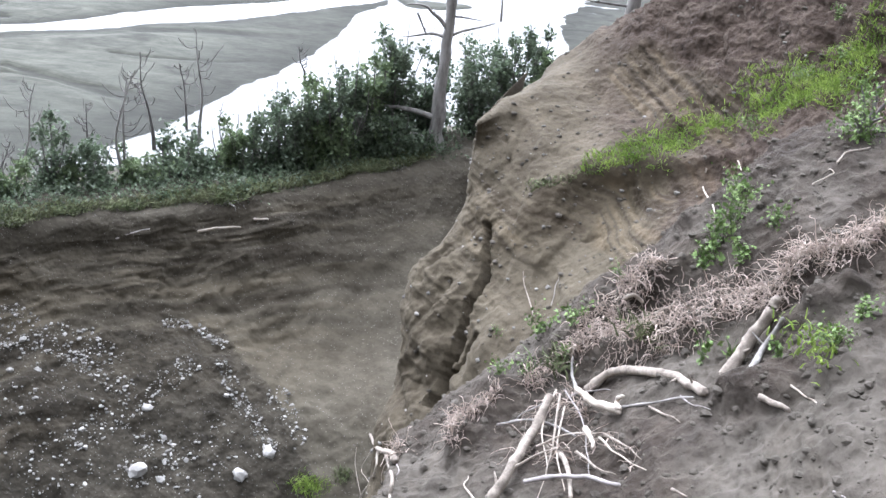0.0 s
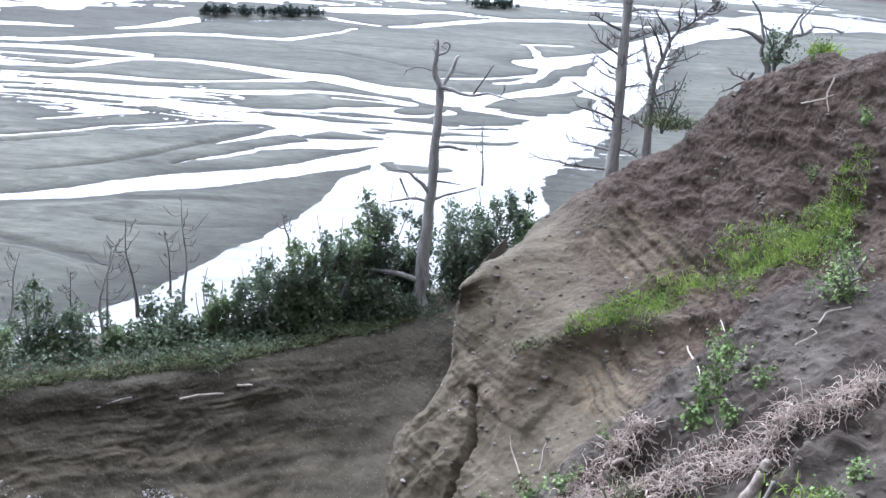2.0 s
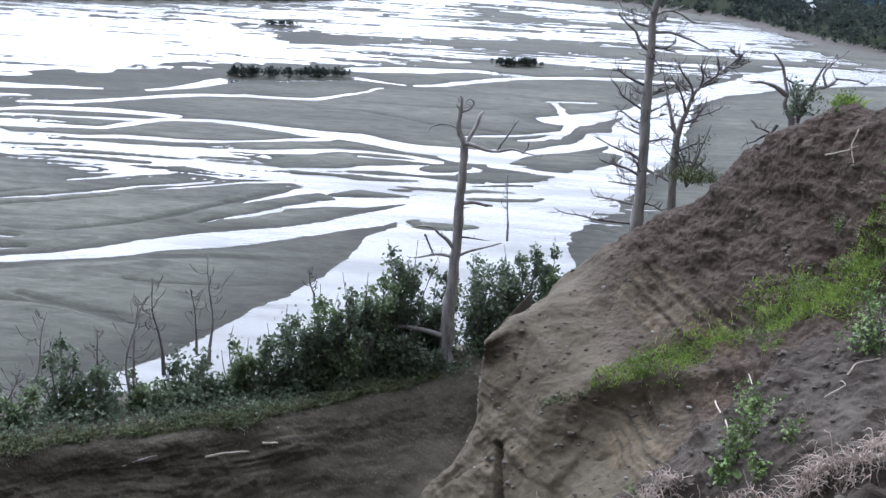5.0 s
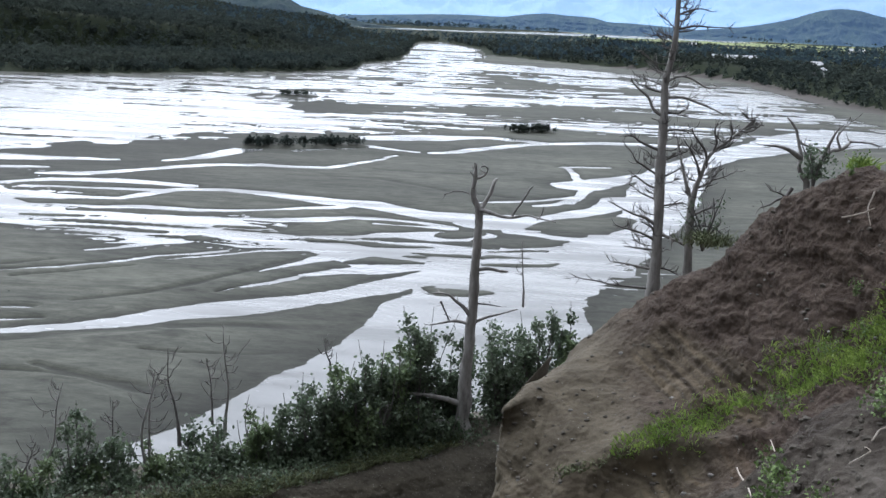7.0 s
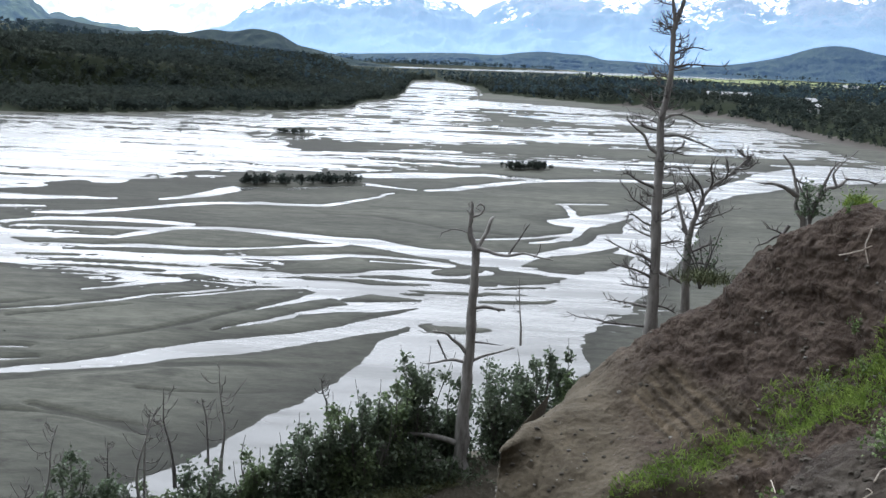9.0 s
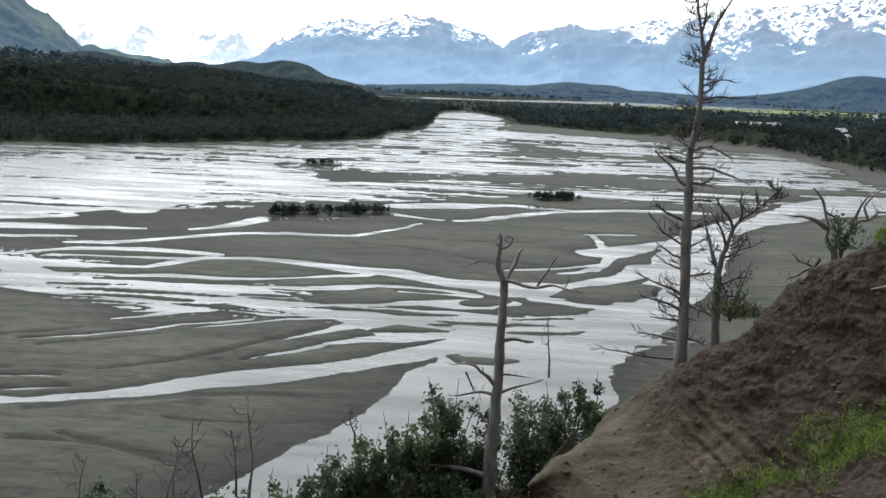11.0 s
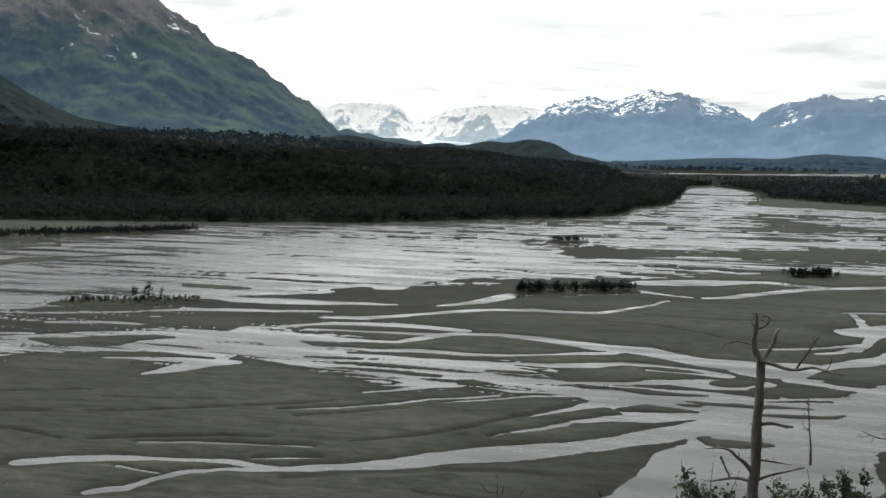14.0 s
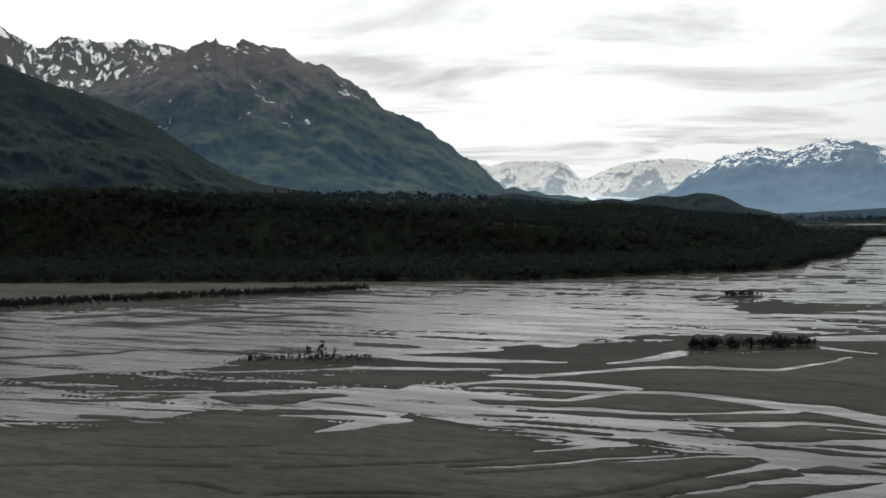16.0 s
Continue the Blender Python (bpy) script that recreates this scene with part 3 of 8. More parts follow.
stream([(-43.3, 198.3, 0.5), (-41.2, 200.7, 0.9), (-37.8, 204.2, 0.7), (-33.6, 210.2, 1.1), (-27.9, 215.1, 2.3), (-21.9, 218.3, 4.1), (-16.7, 220.8, 2.9), (-11.6, 224.4, 1.6), (-6.3, 226.4, 3.4)])
stream([(-42.9, 211.2, 0.3), (-39, 216.3, 0.7), (-35.6, 222, 1), (-31.9, 227.8, 2.7), (-28.3, 226, 2.4), (-25.7, 221.1, 1.6)])
stream([(-13.3, 208.9, 0.8), (-13.1, 205.3, 1.2), (-11.7, 199.6, 1.3), (-13, 193.7, 1.2), (-15.4, 186.2, 1.6), (-16.5, 179.3, 2.1)])  # neck
stream([(23.7, 384, 1.2), (25.2, 368.8, 1.3), (26.5, 352.5, 1.7), (26.8, 337.8, 2.2), (24.6, 324.8, 1.7), (20.1, 311, 1.9)])  # basin
stream([(24.8, 343.5, 8.2), (29.6, 349.7, 7.1), (35.1, 358.1, 5.7), (40.7, 365.6, 4.1), (46.3, 372, 4.8)])
stream([(21.8, 384.6, 1.3), (29, 387.1, 1.6), (37.6, 389.8, 1)])
stream([(-3.4, 304.2, 0.8), (5.2, 308.3, 1.6), (12.5, 312.8, 1.4), (23.1, 322.3, 1.4)])
stream([(10.8, 303.6, 1), (15.9, 307.6, 1.7), (21.2, 315.5, 2.2)])
stream([(7.5, 275.6, 4.7), (14.3, 285.9, 3.3), (21.4, 294.3, 3.9), (28.8, 303.2, 3.6), (36.2, 319.6, 6.5)])
stream([(4.8, 265.6, 3.1), (13.3, 261.8, 1.8), (17.9, 259.2, 2.9), (22.3, 254.8, 10)])
stream([(-22.6, 405.4, 2.1), (-15.1, 410.2, 2.9), (-7.6, 421.8, 3.6), (2.3, 433.9, 3.3), (10.5, 445.7, 3.2), (21.1, 453.1, 3.2), (38.3, 463.4, 4.5), (55.2, 466.9, 5), (71.7, 467.2, 4)])
stream([(-46.2, 443.3, 7.3), (-25.5, 453.5, 10.1), (-14.9, 459.2, 5.6), (-4.2, 463.9, 4.1), (6.5, 459.5, 4.7), (17, 456.1, 2.8)])
stream([(-125.4, 314.9, 1.7), (-114.5, 317.9, 2.8), (-108, 324.1, 2.5), (-101.8, 332.2, 2), (-93.7, 340.6, 2.2), (-84.9, 348.1, 2.4), (-71.7, 353.4, 2.6), (-60.9, 353, 1.9), (-51.5, 354.7, 2.2), (-45, 365.5, 1.5), (-37.7, 382, 1), (-33.2, 393.1, 1.1)])
stream([(-184.2, 302, 1.1), (-171, 313.6, 2.4), (-158.6, 317.8, 3), (-145.7, 321.1, 2.4), (-134.5, 324.3, 2.4), (-128.3, 326.7, 1.2)])
stream([(-188.4, 278.4, 1), (-181.9, 281.5, 1.5), (-175.1, 284.1, 1.5), (-171.1, 284.5, 1.3), (-166.4, 283.7, 0.8)])
stream([(-130.3, 221.8, 0.5), (-127.7, 226.6, 2.5), (-125.7, 232.8, 3.9), (-124, 237.3, 3.9), (-120, 241.6, 2.9)])
stream([(-148.6, 236.3, 0.7), (-142.6, 238.1, 1), (-137.4, 238.8, 2), (-132, 239.2, 1.3), (-126.5, 240.8, 1.7)])
stream([(-192.6, 346.1, 3.5), (-177.5, 343.9, 2.8), (-162.2, 340.5, 6), (-149.8, 342.7, 6.5), (-137.1, 344.3, 4.6), (-125, 347.1, 2.6), (-114.3, 348.6, 1.3)])
stream([(-100.6, 352.1, 1.5), (-92.6, 364, 3), (-88.5, 378.7, 3.9), (-82.2, 394.5, 4.6), (-70.2, 405.7, 3.5)])
stream([(-67.7, 391.5, 1.9), (-55.9, 404, 2.5), (-45.3, 415.4, 3.4), (-34.5, 407.9, 1.3), (-26.4, 404.7, 1.4)])
stream([(-231.1, 219.1, 29.3), (-222, 221.4, 26), (-212.8, 223.3, 22), (-203.9, 225.5, 18.8), (-195.4, 228, 17.8), (-188, 234, 17), (-180.7, 242.6, 14.2), (-173.5, 249.6, 13.3), (-164, 256.1, 14.3), (-153.5, 261.2, 15), (-145.1, 264, 17)], True)  # left belt
stream([(-346.6, 329.3, 104.2), (-337.1, 336.8, 96.1), (-313.6, 341.5, 97.6), (-298.9, 355.9, 100.8), (-286.2, 374.1, 105), (-272.8, 393.2, 105.3), (-258.1, 412.4, 109.6), (-237.1, 432.1, 110), (-214.7, 463.2, 110.5), (-192.1, 500.7, 109.8)], True)  # upper left water
stream([(-207.1, 290.9, 1.5), (-195.4, 296, 1.5), (-180.8, 304.5, 1.2)])
stream([(-193.1, 278, 1.1), (-181.3, 283.1, 1.5), (-167.5, 283.4, 0.9)])
stream([(-236.8, 253.1, 1), (-225.9, 256.8, 1.4), (-215.9, 258, 0.9)])
stream([(-216.7, 248.5, 1.2), (-197.7, 255.6, 0.9), (-186, 259.7, 1.4)])
bar([(-162.4, 255.9, 2.3), (-158.6, 262.3, 4.6), (-153, 266.2, 4), (-150.4, 267.2, 2.2)])
bar([(-160.7, 235, 2.2), (-150.2, 241.1, 3.7), (-140.5, 244.2, 3.2), (-132.2, 244.8, 1.6), (-124.9, 244.4, 0.9)])
bar([(-115.7, 273.5, 1), (-109.9, 272.1, 4.2), (-101.2, 273, 3.1), (-92, 272, 1.5)])
bar([(-106.3, 254.5, 0.7), (-100.2, 255.1, 1.4), (-93.6, 256.3, 1.1)])
bar([(-79.6, 243.3, 0.6), (-75.7, 243.3, 1.8), (-70.5, 243, 1.8)])
bar([(-63.6, 236.6, 0.9), (-61.3, 237.4, 2.1), (-59.7, 238.5, 0.8)])
bar([(-36.6, 242.9, 0.6), (-29.3, 242.9, 1.2), (-23.2, 241.3, 2.3), (-17.3, 241.5, 1.2), (-11.5, 242, 0.3)])
bar([(-26.9, 223.8, 2.3), (-22.7, 226.3, 3.6), (-17.2, 226.5, 2), (-13.3, 226.2, 0.5)])
bar([(-11.4, 205.6, 0.6), (-8.3, 203.1, 3.1), (-4.4, 203.3, 3), (-0.6, 204.8, 1.6)])
bar([(-0, 251.6, 3.7), (4.7, 251.9, 6), (10.6, 253.9, 4.5), (16, 257, 1.1)])
bar([(-0.5, 241, 0.3), (5.7, 243.1, 0.8), (11.5, 245, 0.3)])
bar([(-0.4, 228.1, 0.8), (5.6, 229, 1.7), (11, 230.8, 1.1), (13.7, 233, 0.4)])
bar([(-8.6, 256.9, 3.9), (-5.6, 259, 3.7), (-4.1, 259.8, 2.9)])
bar([(8.4, 270.2, 1.3), (13.7, 272.8, 7.4), (20.2, 276.5, 9.5), (27, 282.8, 8.1), (31.5, 288.9, 4.6)])
bar([(-223.6, 232.7, 0.8), (-207.5, 235.7, 2.1), (-195.7, 241.3, 2.3), (-188.8, 248.7, 2.3)])
bar([(-179.4, 252.9, 2.2), (-168.5, 252.5, 6.6), (-161.1, 256.8, 8.2), (-155.8, 265.1, 2.6), (-152.1, 267.5, 0.9)])
bar([(-372.3, 405.7, 5.3), (-361.8, 423.4, 8.3), (-352.3, 435.5, 2.9)])
bar([(-328.7, 388.1, 2.4), (-309.5, 404.8, 7.2), (-299.7, 423.6, 9.2), (-288.7, 442.3, 3.8), (-274.2, 457.3, 2.6)])
bar([(-352.7, 461.4, 4.3), (-346.1, 475.1, 12.4), (-336.4, 485.2, 6.5)])
bar([(-292.3, 291.9, 2.3), (-279.1, 303.8, 3.1), (-265.5, 316, 2.3), (-262.7, 324.4, 1.4)])
BELTS = [
    ([(-3.3, 1019.9, 110), (91.5, 897.6, 95), (150.8, 871.2, 70), (171.9, 730.2, 45)], 0.9),
    ([(-303.1, 572.2, 95), (-240.8, 628.0, 85), (-172.3, 683.7, 85), (-117.6, 753.9, 75)], 0.95),
    ([(-385.3, 385.3, 60), (-326.9, 427.5, 65), (-278.0, 495.6, 60)], 0.92),
    ([(-350.7, 350.6, 100), (-292.7, 382.7, 95), (-256.9, 457.9, 95), (-219.2, 532.5, 95), (-167.8, 605.1, 90), (-107.6, 690.0, 95), (-77.6, 874.4, 90)], 0.95),
    ([(-69.9, 926.0, 75), (-71.7, 1209.9, 60), (-76.3, 1522.5, 60), (-98, 1660, 50)], 1.0),
    ([(-78.2, 665.1, 95), (5.4, 725.2, 90), (72.4, 701.1, 80), (130.5, 657.5, 70), (160, 590, 50), (190, 540, 40)], 0.85),
    ([(-187.7, 433.1, 55), (-135.3, 438.7, 45), (-90.1, 486.5, 50), (-20.9, 532.6, 48), (56.5, 539.0, 40), (94.0, 532.5, 40)], 0.74),
]
LEFT_BANK = [(-600, 520), (-575, 576), (-470, 615), (-366, 653), (-261, 700), (-209, 756), (-152, 826), (-118, 879), (-114, 927), (-116, 1004), (-94, 1085), (-97, 1219), (-110, 1488)]
GAP_LEFT = [(-119, 1657)]
RIGHT_BANK = [(-64, 1631), (-26, 1472), (-18, 1296), (12, 1267), (68, 1188), (119, 1131), (144, 1062), (178, 1009), (195, 952), (199, 833), (207, 735), (224, 681)]
ISLANDS = [[(-86.0, 394.7, 3), (-69.8, 402.3, 6), (-49.2, 413.7, 4)], [(-114.4, 614.9, 5), (-100.5, 623.7, 5)], [(6.1, 486.6, 4), (21.7, 494.4, 4)], [(-210.3, 312.1, 5), (-189.6, 322.9, 8), (-175.6, 331.1, 4)], [(-445, 417, 10), (-418, 467, 17), (-372, 529, 15), (-316, 590, 6)]]
GROOVES = []
GROOVES.append(([(-121.3, 187.0), (-112.3, 190.9), (-99.3, 198.6), (-87.9, 206.4), (-81.9, 211.6)], 0.9))
GROOVES.append(([(-110.1, 169.5), (-100.4, 174.1), (-89.3, 178.5), (-82.1, 180.7)], 1))
GROOVES.append(([(-83.7, 196.4), (-75.2, 203.0), (-66.2, 209.4)], 0.8))
GROOVES.append(([(-67.7, 182.8), (-58.1, 190.4), (-50.6, 200.6), (-42.8, 213.5), (-34.3, 228.4), (-29.9, 233.8)], 1.1))
GROOVES.append(([(-60.6, 148.7), (-52.2, 145.0), (-43.5, 140.9), (-37.2, 139.3), (-28.5, 139.5)], 1.2))
GROOVES.append(([(-49.6, 158.2), (-42.2, 158.2), (-32.7, 159.2), (-21.2, 164.4)], 0.5))
GROOVES.append(([(-48.2, 170.8), (-38.4, 173.8), (-26.2, 174.7), (-18.7, 178.6)], 1.6))
GROOVES.append(([(-66.2, 145.6), (-57.1, 145.7), (-48.4, 143.7), (-40.1, 141.8)], 1))
GROOVES.append(([(-126.5, 198.9), (-112.5, 201.4), (-104.4, 204.1)], 0.5))
GROOVES.append(([(-69.7, 159.1), (-64.5, 162.8), (-61.1, 167.4)], 1.3))
GROOVES.append(([(-169.8, 169.0), (-158.6, 175.1), (-144.7, 179.8), (-128.4, 184.3)], 0.9))
GROOVES.append(([(-164.7, 192.0), (-146.4, 196.4), (-131.1, 204.4)], 0.9))
GROOVES.append(([(-132.3, 170.6), (-125.3, 171.2), (-114.5, 167.7)], 0.7))
GROOVES.append(([(-36.9, 356.6), (-19.4, 353.3), (5.6, 358.1)], 1.2))
GROOVES.append(([(-59.5, 335.2), (-34.8, 337.7), (-12.8, 319.9), (5.2, 313.9)], 1.5))
LAKES = [[(-356.2, 2500.7, 120), (-238.4, 2541.4, 120), (-88.0, 2577.3, 90)], [(2.9, 2624.7, 90), (196.2, 2793.6, 190), (399.8, 2901.6, 230)]]


def along(x, y, line):
    """Distance to a polyline, the nearest third value on it and the nearest segment's share."""
    best = np.full(np.shape(x), 1e9)
    val = np.zeros(np.shape(x))
    for a, b in zip(line[:-1], line[1:]):
        dx, dy = b[0] - a[0], b[1] - a[1]
        t = np.clip(((x - a[0]) * dx + (y - a[1]) * dy) / (dx * dx + dy * dy + 1e-9), 0, 1)
        d = np.hypot(x - a[0] - t * dx, y - a[1] - t * dy)
        closer = d < best
        best = np.where(closer, d, best)
        if len(a) > 2:
            val = np.where(closer, a[2] + t * (b[2] - a[2]), val)
    return best, val


def inside(x, y, poly):
    r = np.zeros(np.shape(x), bool)
    for a, b in zip(poly, poly[1:] + poly[:1]):
        cross = ((a[1] > y) != (b[1] > y)) & (x < (b[0] - a[0]) * (y - a[1]) / (b[1] - a[1] + 1e-12) + a[0])
        r ^= cross
    return r


LEFT_LAND = LEFT_BANK + GAP_LEFT + [(-104, 1695), (-40, 1800), (4000, 1900), (5200, 5200), (-5200, 5200), (-5200, -600), (-1500, -300), (-800, 300)]
RIGHT_LAND = RIGHT_BANK + [(330, 600), (700, 500), (1500, 300), (5200, -600), (5200, 1990), (-30, 1990), (-92, 1700)]


def bank_side(x, y):
    """Metres inland: above 0 on land, below 0 in the river bed."""
    d = np.full(np.shape(x), -1e9)
    for poly in (LEFT_LAND, RIGHT_LAND):
        e, _ = along(x, y, poly + poly[:1])
        d = np.maximum(d, np.where(inside(x, y, poly), e, -e))
    return d


def valley_height(x, y):
    x, y = np.asarray(x, float), np.asarray(y, float)
    wx = x + 18 * fbm(x / 90, y / 90, octaves=3, seed=3)
    wy = y + 9 * fbm(x / 80, y / 60, octaves=3, seed=9)
    streak = fbm(wx / 120, wy / 15, octaves=5, gain=0.55, seed=21)
    fine = fbm(wx / 48, wy / 5.5, octaves=5, gain=0.64, seed=31)
    wet = np.zeros(np.shape(x))
    for line, amount in BELTS:
        d, w = along(x, y, line)
        wet = np.maximum(wet, amount * smooth(1.15, 0.55, d / (w + 1e-6)))
    f = 0.62 + 0.3 * streak + 0.14 * fine - wet * (0.74 - 0.8 * streak - 1.15 * fine)
    cx, cy = x + 1.5 * fbm(x / 14, y / 14, octaves=4, seed=5), y + 0.7 * fbm(x / 9, y / 9, octaves=4, gain=0.6, seed=6)
    swell = 1 + 0.12 * fbm(x / 24, y / 24, octaves=3, seed=8)
    # thin braids that part and meet again between the main channels
    braid = np.abs(fbm(wx / 75, wy / 13, octaves=3, gain=0.4, seed=24))
    braid2 = np.abs(fbm(wx / 34, wy / 6.5, octaves=3, gain=0.4, seed=25))
    where = smooth(-0.12, 0.22, fbm(x / 120, y / 60, octaves=3, seed=26) + 0.5 * wet - 0.1) * smooth(0.1, 0.4, wet)
    f = np.minimum(f, (braid / (0.006 + 0.05 * where) - 1) * 0.2 + (where < 0.05) * 9)
    f = np.minimum(f, (braid2 / (0.005 + 0.06 * where * (wet > 0.2)) - 1) * 0.2 + (where * wet < 0.1) * 9)
    broken = 0.6 * smooth(0.16, 0.42, fbm(wx / 30, wy / 3.2, octaves=5, gain=0.55, seed=28))
    ragged = 0.11 * fbm(x / 7, y / 2.4, octaves=4, gain=0.6, seed=19)
    finger = (np.abs(fbm(wx / 46, wy / 5, octaves=3, gain=0.45, seed=18)) / 0.05 - 1) * 0.2
    beside = np.zeros(np.shape(x))
    broad = 0.6 * smooth(0.08, 0.3, fbm(wx / 85, wy / 8.5, octaves=5, gain=0.6, seed=29))
    for line, braided in STREAMS:
        d, w = along(cx, cy, line)
        w = w * swell
        f = np.minimum(f, (d / (w + 1e-6) - 1) * np.minimum(0.35, 0.06 * w + 0.12) + np.where(y > 280, broad, broken) * braided * (w > 3) * smooth(1.0, 0.6, d / (w + 1e-6)) * (y > 190) + ragged * np.minimum(1, 2.2 / (w + 0.5)) * smooth(0.2, 0.8, d / (w + 1e-6)))
        if braided:
            beside = np.maximum(beside, smooth(1.9, 1.0, d / (w + 1e-6)))
    f = np.minimum(f, finger + 0.3 * (1 - beside) + 9 * ((beside < 0.05) | (y < 190) | (y > 320)))
    for line in BARS:
        d, w = along(cx, cy, line)
        f = np.maximum(f, 0.3 * np.minimum(1, (1 - d / (w * swell + 1e-6)) * 2 + 2 * ragged))
    dry = 0.18 * fbm(wx / 60, wy / 14, octaves=4, seed=33, ridged=True)
    # old dry channels left as damp dark grooves
    old = fbm(wx / 110, wy / 26, octaves=2, gain=0.35, seed=35, ridged=True)
    old2 = fbm(wx / 55, wy / 9, octaves=2, gain=0.35, seed=36, ridged=True)
    dry = dry - 0.2 * smooth(0.7, 0.9, old) - 0.12 * smooth(0.75, 0.92, old2)
    z = np.clip(f + dry * smooth(0.15, 0.5, f), -0.6, 0.9) * 0.7
    z = np.where((f > 0.3) & (z < 0.05), 0.05, z)
    # deserted runs, still damp
    for line, w in GROOVES:
        d, _ = along(cx, cy, line)
        z = z - np.maximum(z - 0.05, 0) * smooth(1.4, 0.3, d / (w * (1 + 0.5 * streak)))
    for line in ISLANDS:
        d, w = along(x, y, line)
        z = np.maximum(z, 0.9 * (1 - (d / w) ** 2) * (1 + 0.3 * fine))
    side = bank_side(x, y) + 5 * fbm(x / 40, y / 40, octaves=4, seed=12)
    land = smooth(-3, 5, side)
    for line in LAKES:
        d, w = along(x, y, line)
        land = land * smooth(0.8, 1.1, d / (w + 1e-6))
        z = np.where(d < w, -0.5, z)
    rise = 2.5 + 0.6 * fbm(x / 80, y / 80, seed=14)
    # the wooded terrace behind the left bank, and the low bluff of the right bank
    left = inside(x, y, LEFT_LAND) & (y < 1650)
    back, _ = along(x, y, LEFT_BANK + GAP_LEFT)
    step = smooth(850, 1050, y)
    brow = np.interp(x, [-700, -500, -394, -300, -250, -215, -180, -135], [54, 38, 31, 24, 21, 18, 12, 0])
    hill = brow * smooth(150 - 95 * step, 310 - 180 * step, back + (50 - 35 * step) * fbm(x / 160, y / 160, octaves=3, seed=40)) * (1 + 0.06 * fbm(x / 120, y / 120, octaves=4, seed=41))
    rise = rise + np.where(left, hill, 0)
    right = inside(x, y, RIGHT_LAND)
    bluff = 8 * smooth(4, 26, side) * smooth(900, 700, np.abs(x - 250) + 0 * y) * smooth(60, 150, x)
    rise = rise + np.where(right, bluff, 0)
    return z * (1 - land) + (0.5 + (rise - 0.5) * smooth(0, 45, side)) * land, land, side


def build_valley():
    el = np.concatenate([np.linspace(radians(33), radians(24.2), 24), np.linspace(radians(24), radians(1.7), 580), np.linspace(radians(1.67), radians(0.6), 50)])
    r = 50.0 / np.tan(el)
    az = np.concatenate([np.linspace(-180, -56, 24), np.linspace(-53, 26, 720), np.linspace(29, 180, 30)])
    a, rr = np.meshgrid(np.radians(az), r)
    x, y = rr * np.sin(a), rr * np.cos(a)
    z, land, side = valley_height(x, y)
    g = np.stack([x, y, z], -1)
    c = lambda q: 0.25 * (q[:-1, :-1] + q[1:, :-1] + q[1:, 1:] + q[:-1, 1:])
    lc, xc, yc, zc, sc = c(land), c(x), c(y), c(z), c(side)
    idx = np.where(lc > 0.5, 1, 0)
    field = (yc > 1500) & (xc > 150) & (fbm(xc / 260, yc / 90, octaves=2, seed=77) > 0.05)
    idx = np.where((lc > 0.5) & field, 2, idx)
    idx = np.where((lc > 0.3) & (sc < 16) & (xc > 60) & (yc < 1150) & inside(xc, yc, RIGHT_LAND), 3, idx)
    ob = sheet("ground", g, [M_gravel, M_land, M_field, M_bank], idx.ravel())
    tagged(ob, "grey gravel river bed and wooded valley floor", "ground", kind="structure")
    m = 96
    ring = np.linspace(0, 2 * np.pi, m, endpoint=False)
    v = [(0, 0, 0.0)] + [(4900 * math.sin(q), 4900 * math.cos(q), 0.0) for q in ring]
    me = bpy.data.meshes.new("river_water")
    me.from_pydata(v, [], [(0, 1 + (i + 1) % m, 1 + i) for i in range(m)])
    me.materials.append(M_water)
    tagged(new("river_water", me), "pale silty braided river water", "river", kind="structure")


build_valley()


